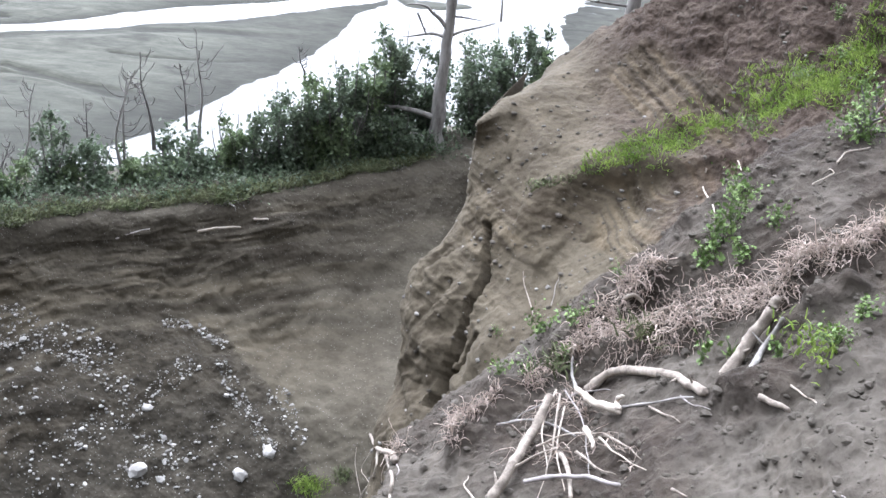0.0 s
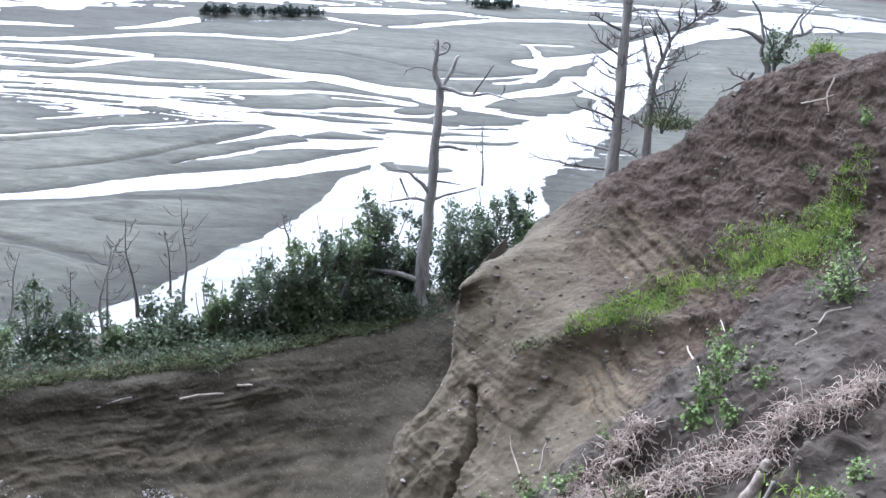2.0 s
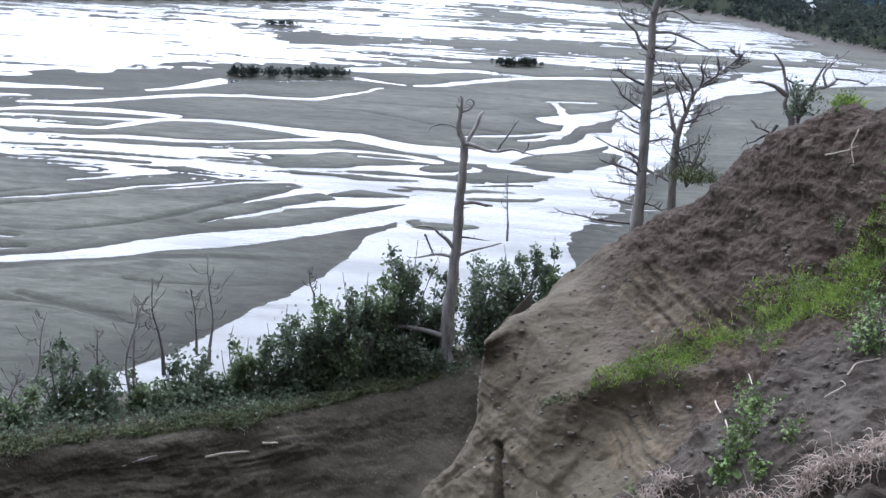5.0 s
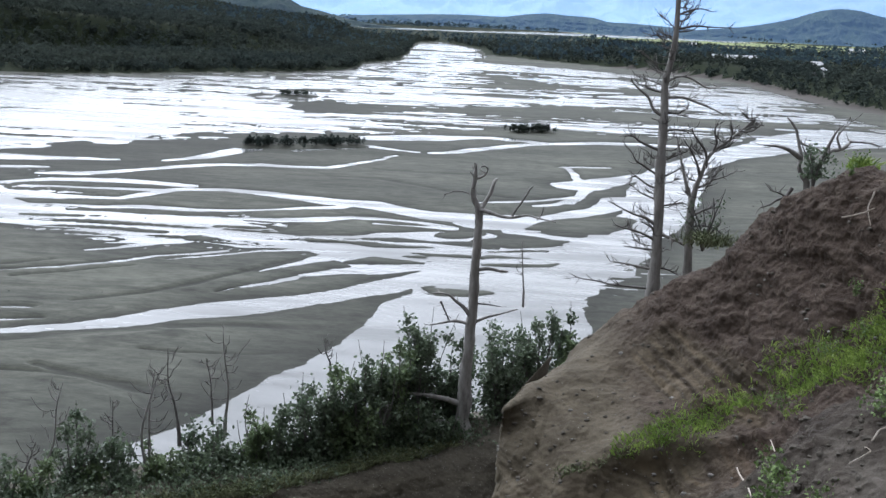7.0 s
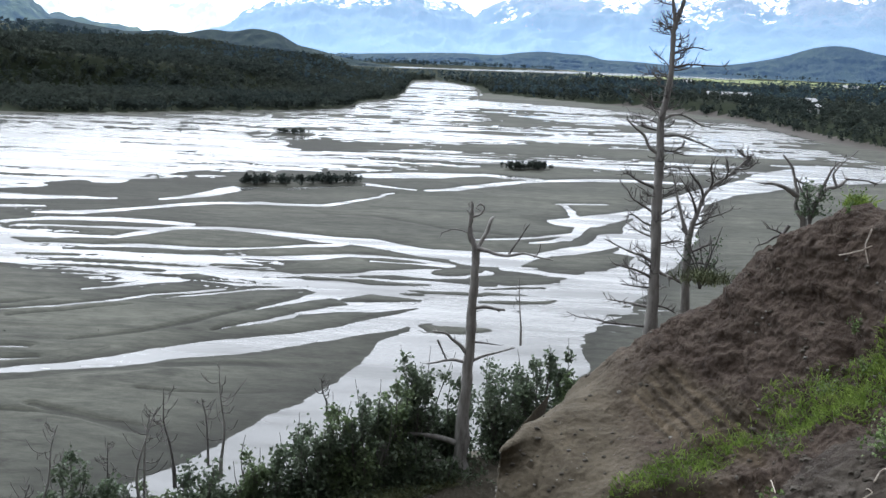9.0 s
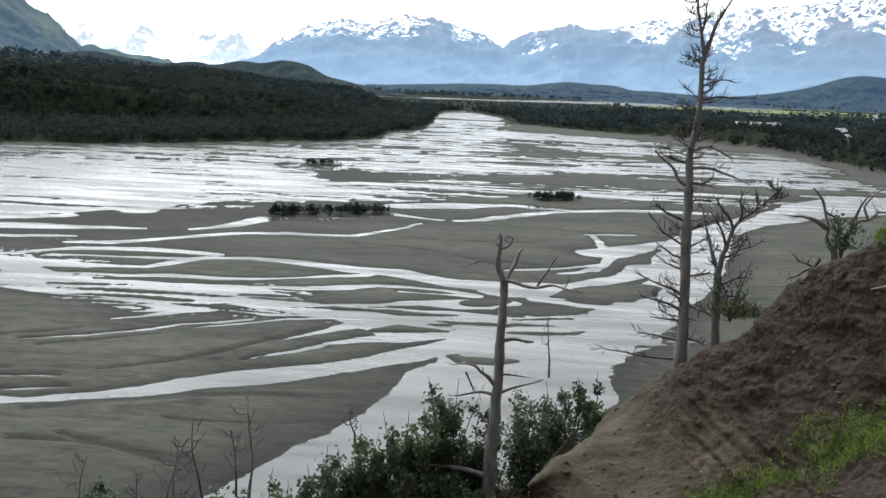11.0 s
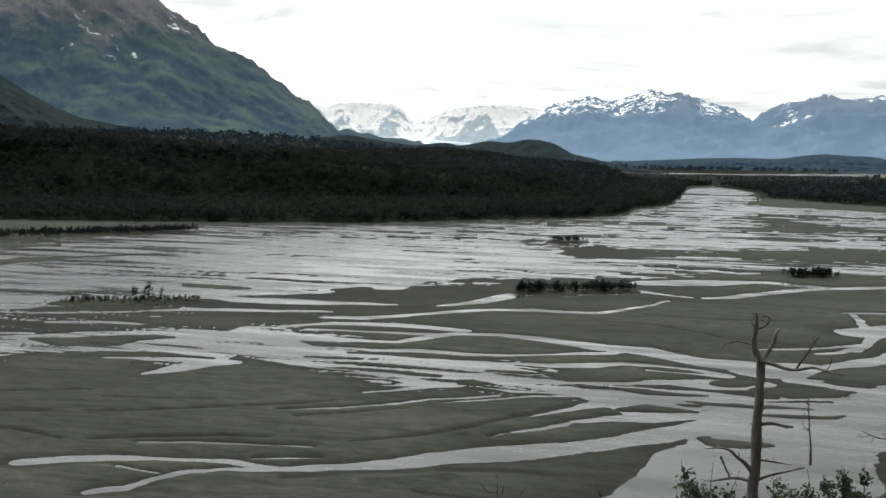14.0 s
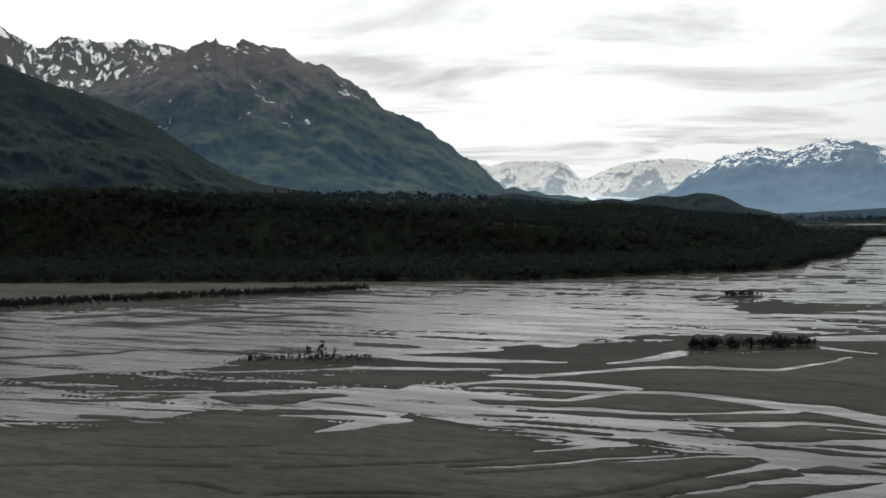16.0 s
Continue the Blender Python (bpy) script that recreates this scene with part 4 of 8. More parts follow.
# ---- mountains ----
def mountain(name, ridge, depth, mat, label, seed, rough=0.05, n=300, m=80, base=-2.0, gully=0.22, jag=0.012, wavelength=0.12, lumps=0.09):
    """A range from its crest line: a front slope cut by gullies, and a back slope."""
    crest = spline(np.asarray(ridge, float), n)
    length = np.concatenate([[0], np.cumsum(np.linalg.norm(np.diff(crest[:, :2], axis=0), axis=1))])
    top = crest[:, 2].max()
    teeth = jag * top * fbm(length / (wavelength * 0.5 * top + 1), length * 0 + seed, octaves=6, gain=0.6, seed=seed, ridged=True)
    out = -crest[:, :2] / np.linalg.norm(crest[:, :2], axis=1, keepdims=True)
    v = np.linspace(0, 1, m)
    k = max(3, n // 14) | 1
    body = np.convolve(np.pad(crest[:, 2], k // 2, mode="edge"), np.ones(k) / k, mode="valid")
    rows, cut = [], []
    for q in v:
        s = q * 2 - 1
        if s <= 0:
            t = 1 + s
            shape = t**1.35
            off = depth * (1 - t)
        else:
            t = 1 - s
            shape = t
            off = -depth * 0.5 * s
        flat = crest[:, :2] + out * off[:, None] if np.ndim(off) else crest[:, :2] + out * off
        reach = wavelength * 4.2 * top + 1
        gl = fbm(flat[:, 0] / reach, flat[:, 1] / reach, octaves=6, gain=0.55, seed=seed + 9, ridged=True)
        lump = fbm(flat[:, 0] / (0.3 * top + 1), flat[:, 1] / (0.3 * top + 1), octaves=6, gain=0.6, seed=seed + 13)
        xy = flat + out * (depth * rough * (gl + lump) * t * (1 - t) * 4)[:, None]
        z = base + (body + (crest[:, 2] - body) * t**9 - base) * shape + teeth * t**7 + top * (gully * gl + lumps * lump) * t * (1 - t) * 1.6 * (s <= 0)
        rows.append(np.c_[xy, z])
        cut.append(np.clip(0.5 - 0.5 * gl, 0, 1))
    g = np.stack(rows)
    ob = sheet(name, g, mat)
    at = ob.data.attributes.new("gully", "FLOAT", "POINT")
    at.data.foreach_set("value", np.stack(cut).astype(np.float32).ravel())
    return tagged(ob, label, "mountain", kind="structure")


# haze over the ranges and hills is each material's own emission
HAZE_BLUE = (0.30, 0.48, 0.78)
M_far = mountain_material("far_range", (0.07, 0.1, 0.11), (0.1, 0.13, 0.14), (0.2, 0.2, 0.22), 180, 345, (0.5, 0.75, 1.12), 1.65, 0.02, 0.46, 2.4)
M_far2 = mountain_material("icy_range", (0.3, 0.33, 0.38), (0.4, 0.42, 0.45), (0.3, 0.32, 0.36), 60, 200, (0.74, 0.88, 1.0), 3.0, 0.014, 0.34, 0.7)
M_green = mountain_material("green_mountain", (0.026, 0.042, 0.03), (0.115, 0.15, 0.058), (0.27, 0.22, 0.185), 330, 600, HAZE_BLUE, 0.6, 0.012, 0.6, 2.6)
M_snowridge = mountain_material("snowy_ridge", (0.12, 0.12, 0.085), (0.2, 0.185, 0.13), (0.38, 0.345, 0.285), 260, 600, HAZE_BLUE, 0.5, 0.014, 0.53, 3.2)
M_shoulder = mountain_material("wooded_shoulder", (0.016, 0.028, 0.022), (0.03, 0.048, 0.024), (0.1, 0.1, 0.07), 600, 900, HAZE_BLUE, 0.13, 0.008)
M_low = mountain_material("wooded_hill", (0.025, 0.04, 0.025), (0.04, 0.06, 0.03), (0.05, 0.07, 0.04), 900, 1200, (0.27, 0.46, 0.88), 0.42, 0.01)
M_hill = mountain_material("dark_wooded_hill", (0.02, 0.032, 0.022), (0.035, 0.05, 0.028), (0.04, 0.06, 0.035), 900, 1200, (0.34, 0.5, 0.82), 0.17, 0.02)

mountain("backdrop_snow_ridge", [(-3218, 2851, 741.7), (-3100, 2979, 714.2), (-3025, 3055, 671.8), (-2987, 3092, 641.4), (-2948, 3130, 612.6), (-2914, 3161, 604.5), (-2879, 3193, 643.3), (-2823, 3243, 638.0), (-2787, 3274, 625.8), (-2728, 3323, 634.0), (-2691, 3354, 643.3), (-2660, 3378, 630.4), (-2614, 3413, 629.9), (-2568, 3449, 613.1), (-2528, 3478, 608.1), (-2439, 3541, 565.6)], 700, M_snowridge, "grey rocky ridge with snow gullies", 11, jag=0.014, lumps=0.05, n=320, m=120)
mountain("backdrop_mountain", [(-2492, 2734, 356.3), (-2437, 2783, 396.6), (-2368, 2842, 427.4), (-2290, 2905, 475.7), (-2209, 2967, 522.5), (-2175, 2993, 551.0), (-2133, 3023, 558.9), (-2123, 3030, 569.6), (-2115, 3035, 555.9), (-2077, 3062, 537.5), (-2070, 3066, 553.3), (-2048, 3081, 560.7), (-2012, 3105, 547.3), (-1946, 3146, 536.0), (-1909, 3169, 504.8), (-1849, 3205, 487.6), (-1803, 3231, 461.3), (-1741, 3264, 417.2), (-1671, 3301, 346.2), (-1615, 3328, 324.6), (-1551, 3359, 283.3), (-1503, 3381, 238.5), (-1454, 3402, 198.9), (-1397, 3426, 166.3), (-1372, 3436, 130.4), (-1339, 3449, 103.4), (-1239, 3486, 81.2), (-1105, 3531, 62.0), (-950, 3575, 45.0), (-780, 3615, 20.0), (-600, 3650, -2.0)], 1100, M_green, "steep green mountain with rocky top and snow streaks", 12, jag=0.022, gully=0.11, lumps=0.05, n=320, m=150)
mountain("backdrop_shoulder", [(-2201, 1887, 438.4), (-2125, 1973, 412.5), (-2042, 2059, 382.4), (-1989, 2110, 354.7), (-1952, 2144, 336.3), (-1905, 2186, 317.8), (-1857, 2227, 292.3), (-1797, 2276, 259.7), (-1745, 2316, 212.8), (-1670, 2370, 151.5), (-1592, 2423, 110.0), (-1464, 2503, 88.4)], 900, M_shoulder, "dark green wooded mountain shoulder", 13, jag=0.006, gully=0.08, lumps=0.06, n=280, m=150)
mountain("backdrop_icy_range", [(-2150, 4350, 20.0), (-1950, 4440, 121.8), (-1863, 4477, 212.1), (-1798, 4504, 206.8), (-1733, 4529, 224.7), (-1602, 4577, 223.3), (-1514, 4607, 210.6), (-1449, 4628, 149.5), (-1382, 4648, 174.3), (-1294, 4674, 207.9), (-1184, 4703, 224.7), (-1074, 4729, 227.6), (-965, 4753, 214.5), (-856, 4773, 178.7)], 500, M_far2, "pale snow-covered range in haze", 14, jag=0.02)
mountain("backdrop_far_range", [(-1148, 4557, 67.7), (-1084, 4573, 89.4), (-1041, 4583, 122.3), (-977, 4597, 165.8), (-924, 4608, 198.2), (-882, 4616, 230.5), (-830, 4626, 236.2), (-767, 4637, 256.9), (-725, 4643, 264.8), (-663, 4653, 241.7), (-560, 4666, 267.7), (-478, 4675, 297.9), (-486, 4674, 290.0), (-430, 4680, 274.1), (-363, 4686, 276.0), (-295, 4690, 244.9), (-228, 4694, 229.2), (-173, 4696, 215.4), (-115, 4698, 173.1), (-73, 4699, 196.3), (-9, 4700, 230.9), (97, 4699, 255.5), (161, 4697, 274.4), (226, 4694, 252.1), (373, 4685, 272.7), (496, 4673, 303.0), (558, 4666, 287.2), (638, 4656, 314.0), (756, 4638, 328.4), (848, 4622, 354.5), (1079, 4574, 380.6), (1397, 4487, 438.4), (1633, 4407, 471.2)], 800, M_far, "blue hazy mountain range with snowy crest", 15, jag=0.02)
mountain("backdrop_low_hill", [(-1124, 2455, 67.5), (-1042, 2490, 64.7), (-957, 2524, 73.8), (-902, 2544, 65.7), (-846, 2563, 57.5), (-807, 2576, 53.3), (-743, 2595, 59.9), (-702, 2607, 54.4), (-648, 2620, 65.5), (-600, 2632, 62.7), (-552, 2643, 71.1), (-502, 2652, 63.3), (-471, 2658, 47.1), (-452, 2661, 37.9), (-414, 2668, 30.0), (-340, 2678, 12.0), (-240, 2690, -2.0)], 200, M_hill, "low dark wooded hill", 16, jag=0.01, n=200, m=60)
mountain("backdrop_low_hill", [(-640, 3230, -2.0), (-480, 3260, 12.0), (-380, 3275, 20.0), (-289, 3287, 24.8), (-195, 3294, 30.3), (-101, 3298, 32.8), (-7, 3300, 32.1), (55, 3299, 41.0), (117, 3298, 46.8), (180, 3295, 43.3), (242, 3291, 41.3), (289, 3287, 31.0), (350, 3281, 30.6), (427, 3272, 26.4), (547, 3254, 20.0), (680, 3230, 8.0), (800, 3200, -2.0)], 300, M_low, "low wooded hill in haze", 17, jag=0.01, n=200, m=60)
mountain("backdrop_low_hill", [(360, 3280, -2.0), (460, 3268, 14.0), (547, 3254, 24.2), (635, 3238, 34.3), (706, 3223, 48.0), (762, 3210, 62.5), (803, 3200, 77.7), (844, 3190, 89.8), (885, 3179, 94.5), (926, 3167, 91.8), (967, 3155, 81.9), (1005, 3143, 74.8), (1100, 3111, 61.7), (1250, 3054, 40.0), (1500, 2940, -2.0)], 300, M_low, "wooded hill in blue haze beyond the fields", 18, jag=0.01, n=200, m=60)


def far_strip(name, lower, upper, mat, label):
    """A gently rising sheet between two lines, far off."""
    g = np.stack([spline(np.asarray(lower, float), 40), spline(np.asarray(upper, float), 40)])
    return tagged(sheet(name, g, mat), label, "glacier", kind="structure")


# one pale self-glowing material for ice and flats, haze and brightness put in
M_ice_glow = haze_glow(material("glowing_ice", [(0.7, 0.74, 0.78), (0.82, 0.85, 0.88)], 0.01, 5, 0.8, 0), (0.8, 0.92, 1.0), 2.2)
far_strip("backdrop_glacier", [(-1652, 3970, 85.2), (-1459, 4045, 78.4), (-1263, 4111, 69.5), (-1084, 4161, 60.4)], [(-1845, 4432, 117.0), (-1629, 4515, 97.9), (-1410, 4588, 85.5), (-1221, 4642, 68.4)], M_ice_glow, "white glacier tongue far up the valley")
far_strip("backdrop_flats", [(-731, 4237, 28.4), (-506, 4270, 27.7), (-241, 4293, 22.4)], [(-791, 4582, 35.5), (-548, 4618, 32.6), (-261, 4643, 26.8)], M_ice_glow, "outwash flats below the far range, glowing pale")


# ---- woods on the valley floor ----
def crown_quads(rng, count, size, height, width):
    """Ragged leaf clumps filling an egg-shaped crown that stands on z = 0."""
    u = rng.normal(size=(count, 3))
    u /= np.linalg.norm(u, axis=1, keepdims=True)
    rad = rng.random((count, 1)) ** 0.4
    p = u * rad * np.array([width / 2, width / 2, height * 0.42]) + np.array([0, 0, height * 0.56])
    taper = 1 - 0.55 * np.clip((p[:, 2:] / height - 0.45) / 0.55, 0, 1)
    p[:, :2] *= taper
    v, f = leaves(p, size, rng, 0.1)
    return v, f


def wood(name, xs, ys, heights, mat, label, rng, clumps, kinds=6):
    temps = []
    for k in range(kinds):
        conif = k % 3 == 2
        v, f = crown_quads(rng, clumps, (0.2 if not conif else 0.15) * (30 / clumps) ** 0.5, 1.0, 0.3 if conif else 0.5)
        temps.append((v, f))
    z, _, _ = valley_height(xs, ys)
    pick = rng.integers(0, kinds, len(xs))
    vs, fs, o = [], [], 0
    for k, (v, f) in enumerate(temps):
        sel = np.where(pick == k)[0]
        a = rng.random(len(sel)) * 6.28
        ca, sa = np.cos(a), np.sin(a)
        h = heights[sel]
        wdt = h * (1.0 + 0.5 * rng.random(len(sel)))
        x = v[None, :, 0] * ca[:, None] - v[None, :, 1] * sa[:, None]
        y = v[None, :, 0] * sa[:, None] + v[None, :, 1] * ca[:, None]
        pts = np.stack([xs[sel][:, None] + x * wdt[:, None], ys[sel][:, None] + y * wdt[:, None], z[sel][:, None] - 0.3 + v[None, :, 2] * h[:, None]], -1)
        vs.append(pts.reshape(-1, 3))
        fs.append((f[None] + (np.arange(len(sel)) * len(v))[:, None, None]).reshape(-1, 4) + o)
        o += len(sel) * len(v)
    ob = new(name, mesh_from(name, np.concatenate(vs), np.concatenate(fs), mat, shade_smooth=False))
    return tagged(ob, label, "trees", kind="stuff")


def scatter(rng, count, x0, x1, y0, y1, keep):
    x, y = rng.uniform(x0, x1, count), rng.uniform(y0, y1, count)
    k = keep(x, y)
    return x[k], y[k]


def build_woods():
    rng = np.random.default_rng(5)
    d_left = lambda x, y: along(x, y, LEFT_BANK + GAP_LEFT)[0]
    x, y = scatter(rng, 62000, -1050, -60, 420, 1720, lambda x, y: inside(x, y, LEFT_LAND) & (d_left(x, y) < 350) & (y > -0.85 * x) & (d_left(x, y) > 3) & (bank_side(x, y) > 0))
    d = d_left(x, y)
    keep = rng.random(len(x)) < np.where(d < 80, 1.0, 0.85)
    x, y, d = x[keep], y[keep], d[keep]
    h = np.where(d < 260, 8, 11) * (0.5 + 0.75 * rng.random(len(x)))
    wood("left_bank_forest", x, y, h, M_forest, "dark mixed forest on the far bank and terrace", rng, 18)
    x, y = scatter(rng, 17000, -120, 620, 560, 1700, lambda x, y: inside(x, y, RIGHT_LAND) & (bank_side(x, y) > 9) & (fbm(x / 90, y / 60, octaves=3, seed=90) + smooth(170, 70, bank_side(x, y)) > 0.25))
    wood("right_bank_forest", x, y, 8 * (0.6 + 0.6 * rng.random(len(x))), M_forest, "dark green trees on the right bank", rng, 22)
    lake = lambda x, y: np.minimum(along(x, y, LAKES[0])[0], along(x, y, LAKES[1])[0])
    front = lambda x, y: np.interp(x, [p[0] for q in LAKES for p in q], [p[1] for q in LAKES for p in q])
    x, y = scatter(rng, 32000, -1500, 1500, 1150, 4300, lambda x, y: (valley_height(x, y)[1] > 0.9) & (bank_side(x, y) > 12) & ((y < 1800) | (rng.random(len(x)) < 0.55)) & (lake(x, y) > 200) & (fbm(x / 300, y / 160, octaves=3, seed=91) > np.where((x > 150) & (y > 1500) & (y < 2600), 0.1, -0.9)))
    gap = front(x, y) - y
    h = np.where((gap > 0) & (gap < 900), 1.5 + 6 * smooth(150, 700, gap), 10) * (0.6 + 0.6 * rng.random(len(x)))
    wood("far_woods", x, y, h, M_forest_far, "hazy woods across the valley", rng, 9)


build_woods()


# ---- the bluff: spur, near slope, gully, bench ----
SPUR = [
    [(0.55, 23.37, 41.81), (1.56, 25.83, 41.80), (3.30, 27.69, 42.83), (5.35, 26.35, 44.59), (6.54, 24.53, 46.53), (7.95, 22.32, 47.54), (8.90, 20.22, 48.07)],
    [(0.43, 22.87, 41.27), (1.73, 23.32, 41.87), (3.31, 24.16, 42.27), (5.20, 23.82, 43.65), (6.44, 22.48, 45.15), (7.54, 20.02, 46.23), (8.32, 17.96, 46.90)],
    [(0.38, 22.38, 40.58), (1.63, 21.62, 41.33), (2.94, 21.68, 41.73), (4.87, 21.64, 42.83), (6.38, 20.41, 44.10), (7.48, 18.97, 45.14), (8.18, 16.92, 45.95)],
    [(0.06, 21.88, 39.73), (1.46, 20.63, 40.70), (2.95, 20.67, 41.07), (4.52, 19.98, 42.11), (5.99, 18.44, 43.65), (6.98, 17.02, 44.60), (7.53, 15.01, 45.50)],
    [(-0.49, 21.17, 38.98), (1.22, 19.64, 39.70), (2.85, 18.87, 40.74), (4.23, 17.89, 41.90), (5.69, 16.96, 43.37), (6.72, 15.83, 44.12), (7.17, 13.85, 45.11)],
    [(-0.60, 20.37, 37.56), (0.89, 18.46, 38.87), (2.59, 17.19, 40.26), (4.10, 16.38, 41.30), (5.53, 15.43, 42.36), (6.50, 14.51, 43.29), (6.84, 12.56, 44.44)],
    [(-0.90, 19.06, 36.36), (0.51, 17.67, 37.49), (2.34, 16.21, 38.83), (4.19, 15.32, 39.87), (5.51, 14.37, 41.25), (6.39, 13.45, 42.38), (6.64, 11.53, 43.71)],
    [(-1.04, 17.85, 35.08), (0.25, 16.88, 36.03), (2.14, 15.74, 37.18), (4.14, 14.82, 38.17), (5.70, 13.76, 39.73), (6.54, 12.83, 41.02), (6.71, 10.91, 42.61)],
]
SLOPE = [
    [(-0.42, 14.87, 39.14), (0.80, 15.36, 40.11), (1.98, 15.35, 41.25), (3.10, 15.37, 42.32), (4.19, 15.74, 43.55), (5.31, 16.03, 44.39), (6.42, 15.08, 44.93), (6.80, 13.14, 45.82)],
    [(-0.40, 13.37, 40.50), (0.76, 13.66, 41.55), (1.73, 13.67, 42.45), (2.70, 13.62, 43.47), (3.69, 14.01, 44.46), (4.71, 14.33, 45.16), (5.72, 13.53, 45.62), (5.99, 11.65, 46.43)],
    [(-0.40, 12.27, 40.74), (0.76, 12.46, 41.62), (1.76, 12.56, 42.34), (2.69, 12.60, 43.23), (3.58, 12.69, 44.12), (4.37, 12.66, 44.82), (5.27, 11.98, 45.33), (5.42, 10.14, 46.23)],
    [(-0.53, 11.07, 41.12), (0.63, 11.16, 41.67), (1.69, 11.26, 42.28), (2.59, 11.19, 43.12), (3.47, 11.16, 43.82), (4.11, 11.05, 44.43), (4.92, 10.61, 44.95), (4.94, 8.81, 45.97)],
    [(-0.66, 9.66, 41.46), (0.57, 9.66, 41.90), (1.62, 9.65, 42.48), (2.49, 9.57, 43.13), (3.24, 9.34, 43.71), (3.80, 9.24, 44.22), (4.38, 8.87, 44.76), (4.25, 7.13, 45.93)],
    [(-0.79, 7.84, 42.02), (0.52, 7.86, 42.29), (1.51, 7.74, 42.79), (2.28, 7.55, 43.31), (2.89, 7.34, 43.80), (3.33, 7.16, 44.24), (3.76, 6.95, 44.67), (3.44, 5.28, 46.05)],
    [(-0.67, 5.03, 43.07), (0.50, 5.06, 43.21), (1.25, 4.93, 43.58), (1.79, 4.76, 43.96), (2.22, 4.59, 44.34), (2.54, 4.42, 44.68), (2.79, 4.28, 44.97), (2.17, 2.76, 46.77)],
]
GULLY = [
    [(-14.68, 27.74, 35.79), (-11.96, 30.63, 35.12), (-8.66, 33.27, 34.84), (-5.83, 35.40, 34.66), (-3.07, 37.75, 34.72), (-0.80, 39.37, 34.96), (2.06, 40.83, 35.10)],
    [(-14.55, 27.25, 34.92), (-11.76, 29.85, 34.10), (-8.36, 32.01, 33.60), (-5.49, 33.63, 33.32), (-2.77, 35.57, 33.31), (-0.55, 36.87, 33.37), (2.21, 38.32, 33.46)],
    [(-14.31, 26.47, 33.90), (-11.42, 28.69, 32.90), (-7.97, 30.35, 32.26), (-5.33, 30.92, 31.53), (-2.98, 31.74, 31.32), (-0.58, 32.87, 31.76), (2.32, 33.80, 31.98)],
    [(-13.49, 24.41, 32.75), (-10.64, 26.31, 31.84), (-7.37, 27.92, 31.17), (-4.72, 28.49, 30.91), (-2.53, 28.26, 30.71), (-0.28, 27.88, 31.60), (2.26, 27.79, 31.94)],
    [(-12.43, 21.79, 31.37), (-9.79, 23.63, 30.23), (-6.67, 25.01, 29.52), (-4.04, 25.76, 29.23), (-1.87, 25.81, 29.44), (0.29, 25.08, 30.27), (2.36, 24.77, 30.75)],
    [(-11.45, 19.24, 29.53), (-8.89, 20.76, 28.36), (-5.97, 22.09, 27.41), (-3.46, 22.62, 27.21), (-1.39, 22.33, 27.73), (0.60, 21.87, 28.43), (2.48, 21.24, 29.29)],
]


def outward(row, far, drop):
    """A row of points farther out from the bluff and lower."""
    out = []
    for x, y, z in row:
        d = math.hypot(x, y)
        out.append((x * (d + far) / d, y * (d + far) / d, z - drop))
    return out


def path_distance(g, line):
    """Distance in space from every grid point to a polyline, and the nearest point's height on it."""
    best, hz = np.full(g.shape[:2], 1e9), np.zeros(g.shape[:2])
    for a, b in zip(np.asarray(line[:-1], float), np.asarray(line[1:], float)):
        ab = b - a
        t = np.clip(((g - a) @ ab) / (ab @ ab), 0, 1)
        q = a + t[..., None] * ab
        d = np.linalg.norm(g - q, axis=2)
        hz = np.where(d < best, q[..., 2], hz)
        best = np.minimum(best, d)
    return best, hz


def rough_sheet(name, rows, nu, nv, mat, seed, shape, label):
    """A sheet through control rows; shape(g) gives the push along the normal, and the soil and strata shares."""
    g = net(rows, nu, nv)
    n = normals(g)
    n *= np.sign(n[..., 2:3].mean() + 1e-9)
    push, soil, strata, beds = shape(g)
    g = g + n * push[..., None]
    ob = sheet(name, g, mat)
    for key, val in (("soil", soil), ("strata", strata), ("beds", beds)):
        ob.data.attributes.new(key, "FLOAT", "POINT").data.foreach_set("value", np.broadcast_to(val, g.shape[:2]).astype(np.float32).ravel())
    return tagged(ob, label, "slope", kind="structure"), g


def terrace(v, steps):
    """Steps with steep risers: angular broken faces."""
    q = v * steps
    i = np.floor(q)
    return (i + smooth(0.35, 0.65, q - i)) / steps


def common(g, seed, lumps, fine):
    x, y, z = g[..., 0], g[..., 1], g[..., 2]
    d = lumps * fbm(x / 2.4, y / 2.4, z / 2.4, 5, 0.52, seed)
    return x, y, z, d + fine * (fbm(x / 0.5, y / 0.5, z / 0.5, 4, 0.62, seed + 3, ridged=True) - 0.2)


LEDGE = [(1.21, 21.44, 40.99), (1.84, 21.19, 41.34), (2.93, 21.36, 41.60), (3.95, 21.09, 41.95), (5.05, 19.64, 42.84)]
CRACK = [(0.86, 21.75, 40.20), (0.84, 20.93, 40.00), (0.86, 20.44, 39.62), (1.39, 33.38, 32.00), (0.83, 19.50, 38.87)]
SLABS = [(0.17, 21.73, 39.81), (-0.13, 20.55, 38.57), (-0.43, 19.42, 37.37)]


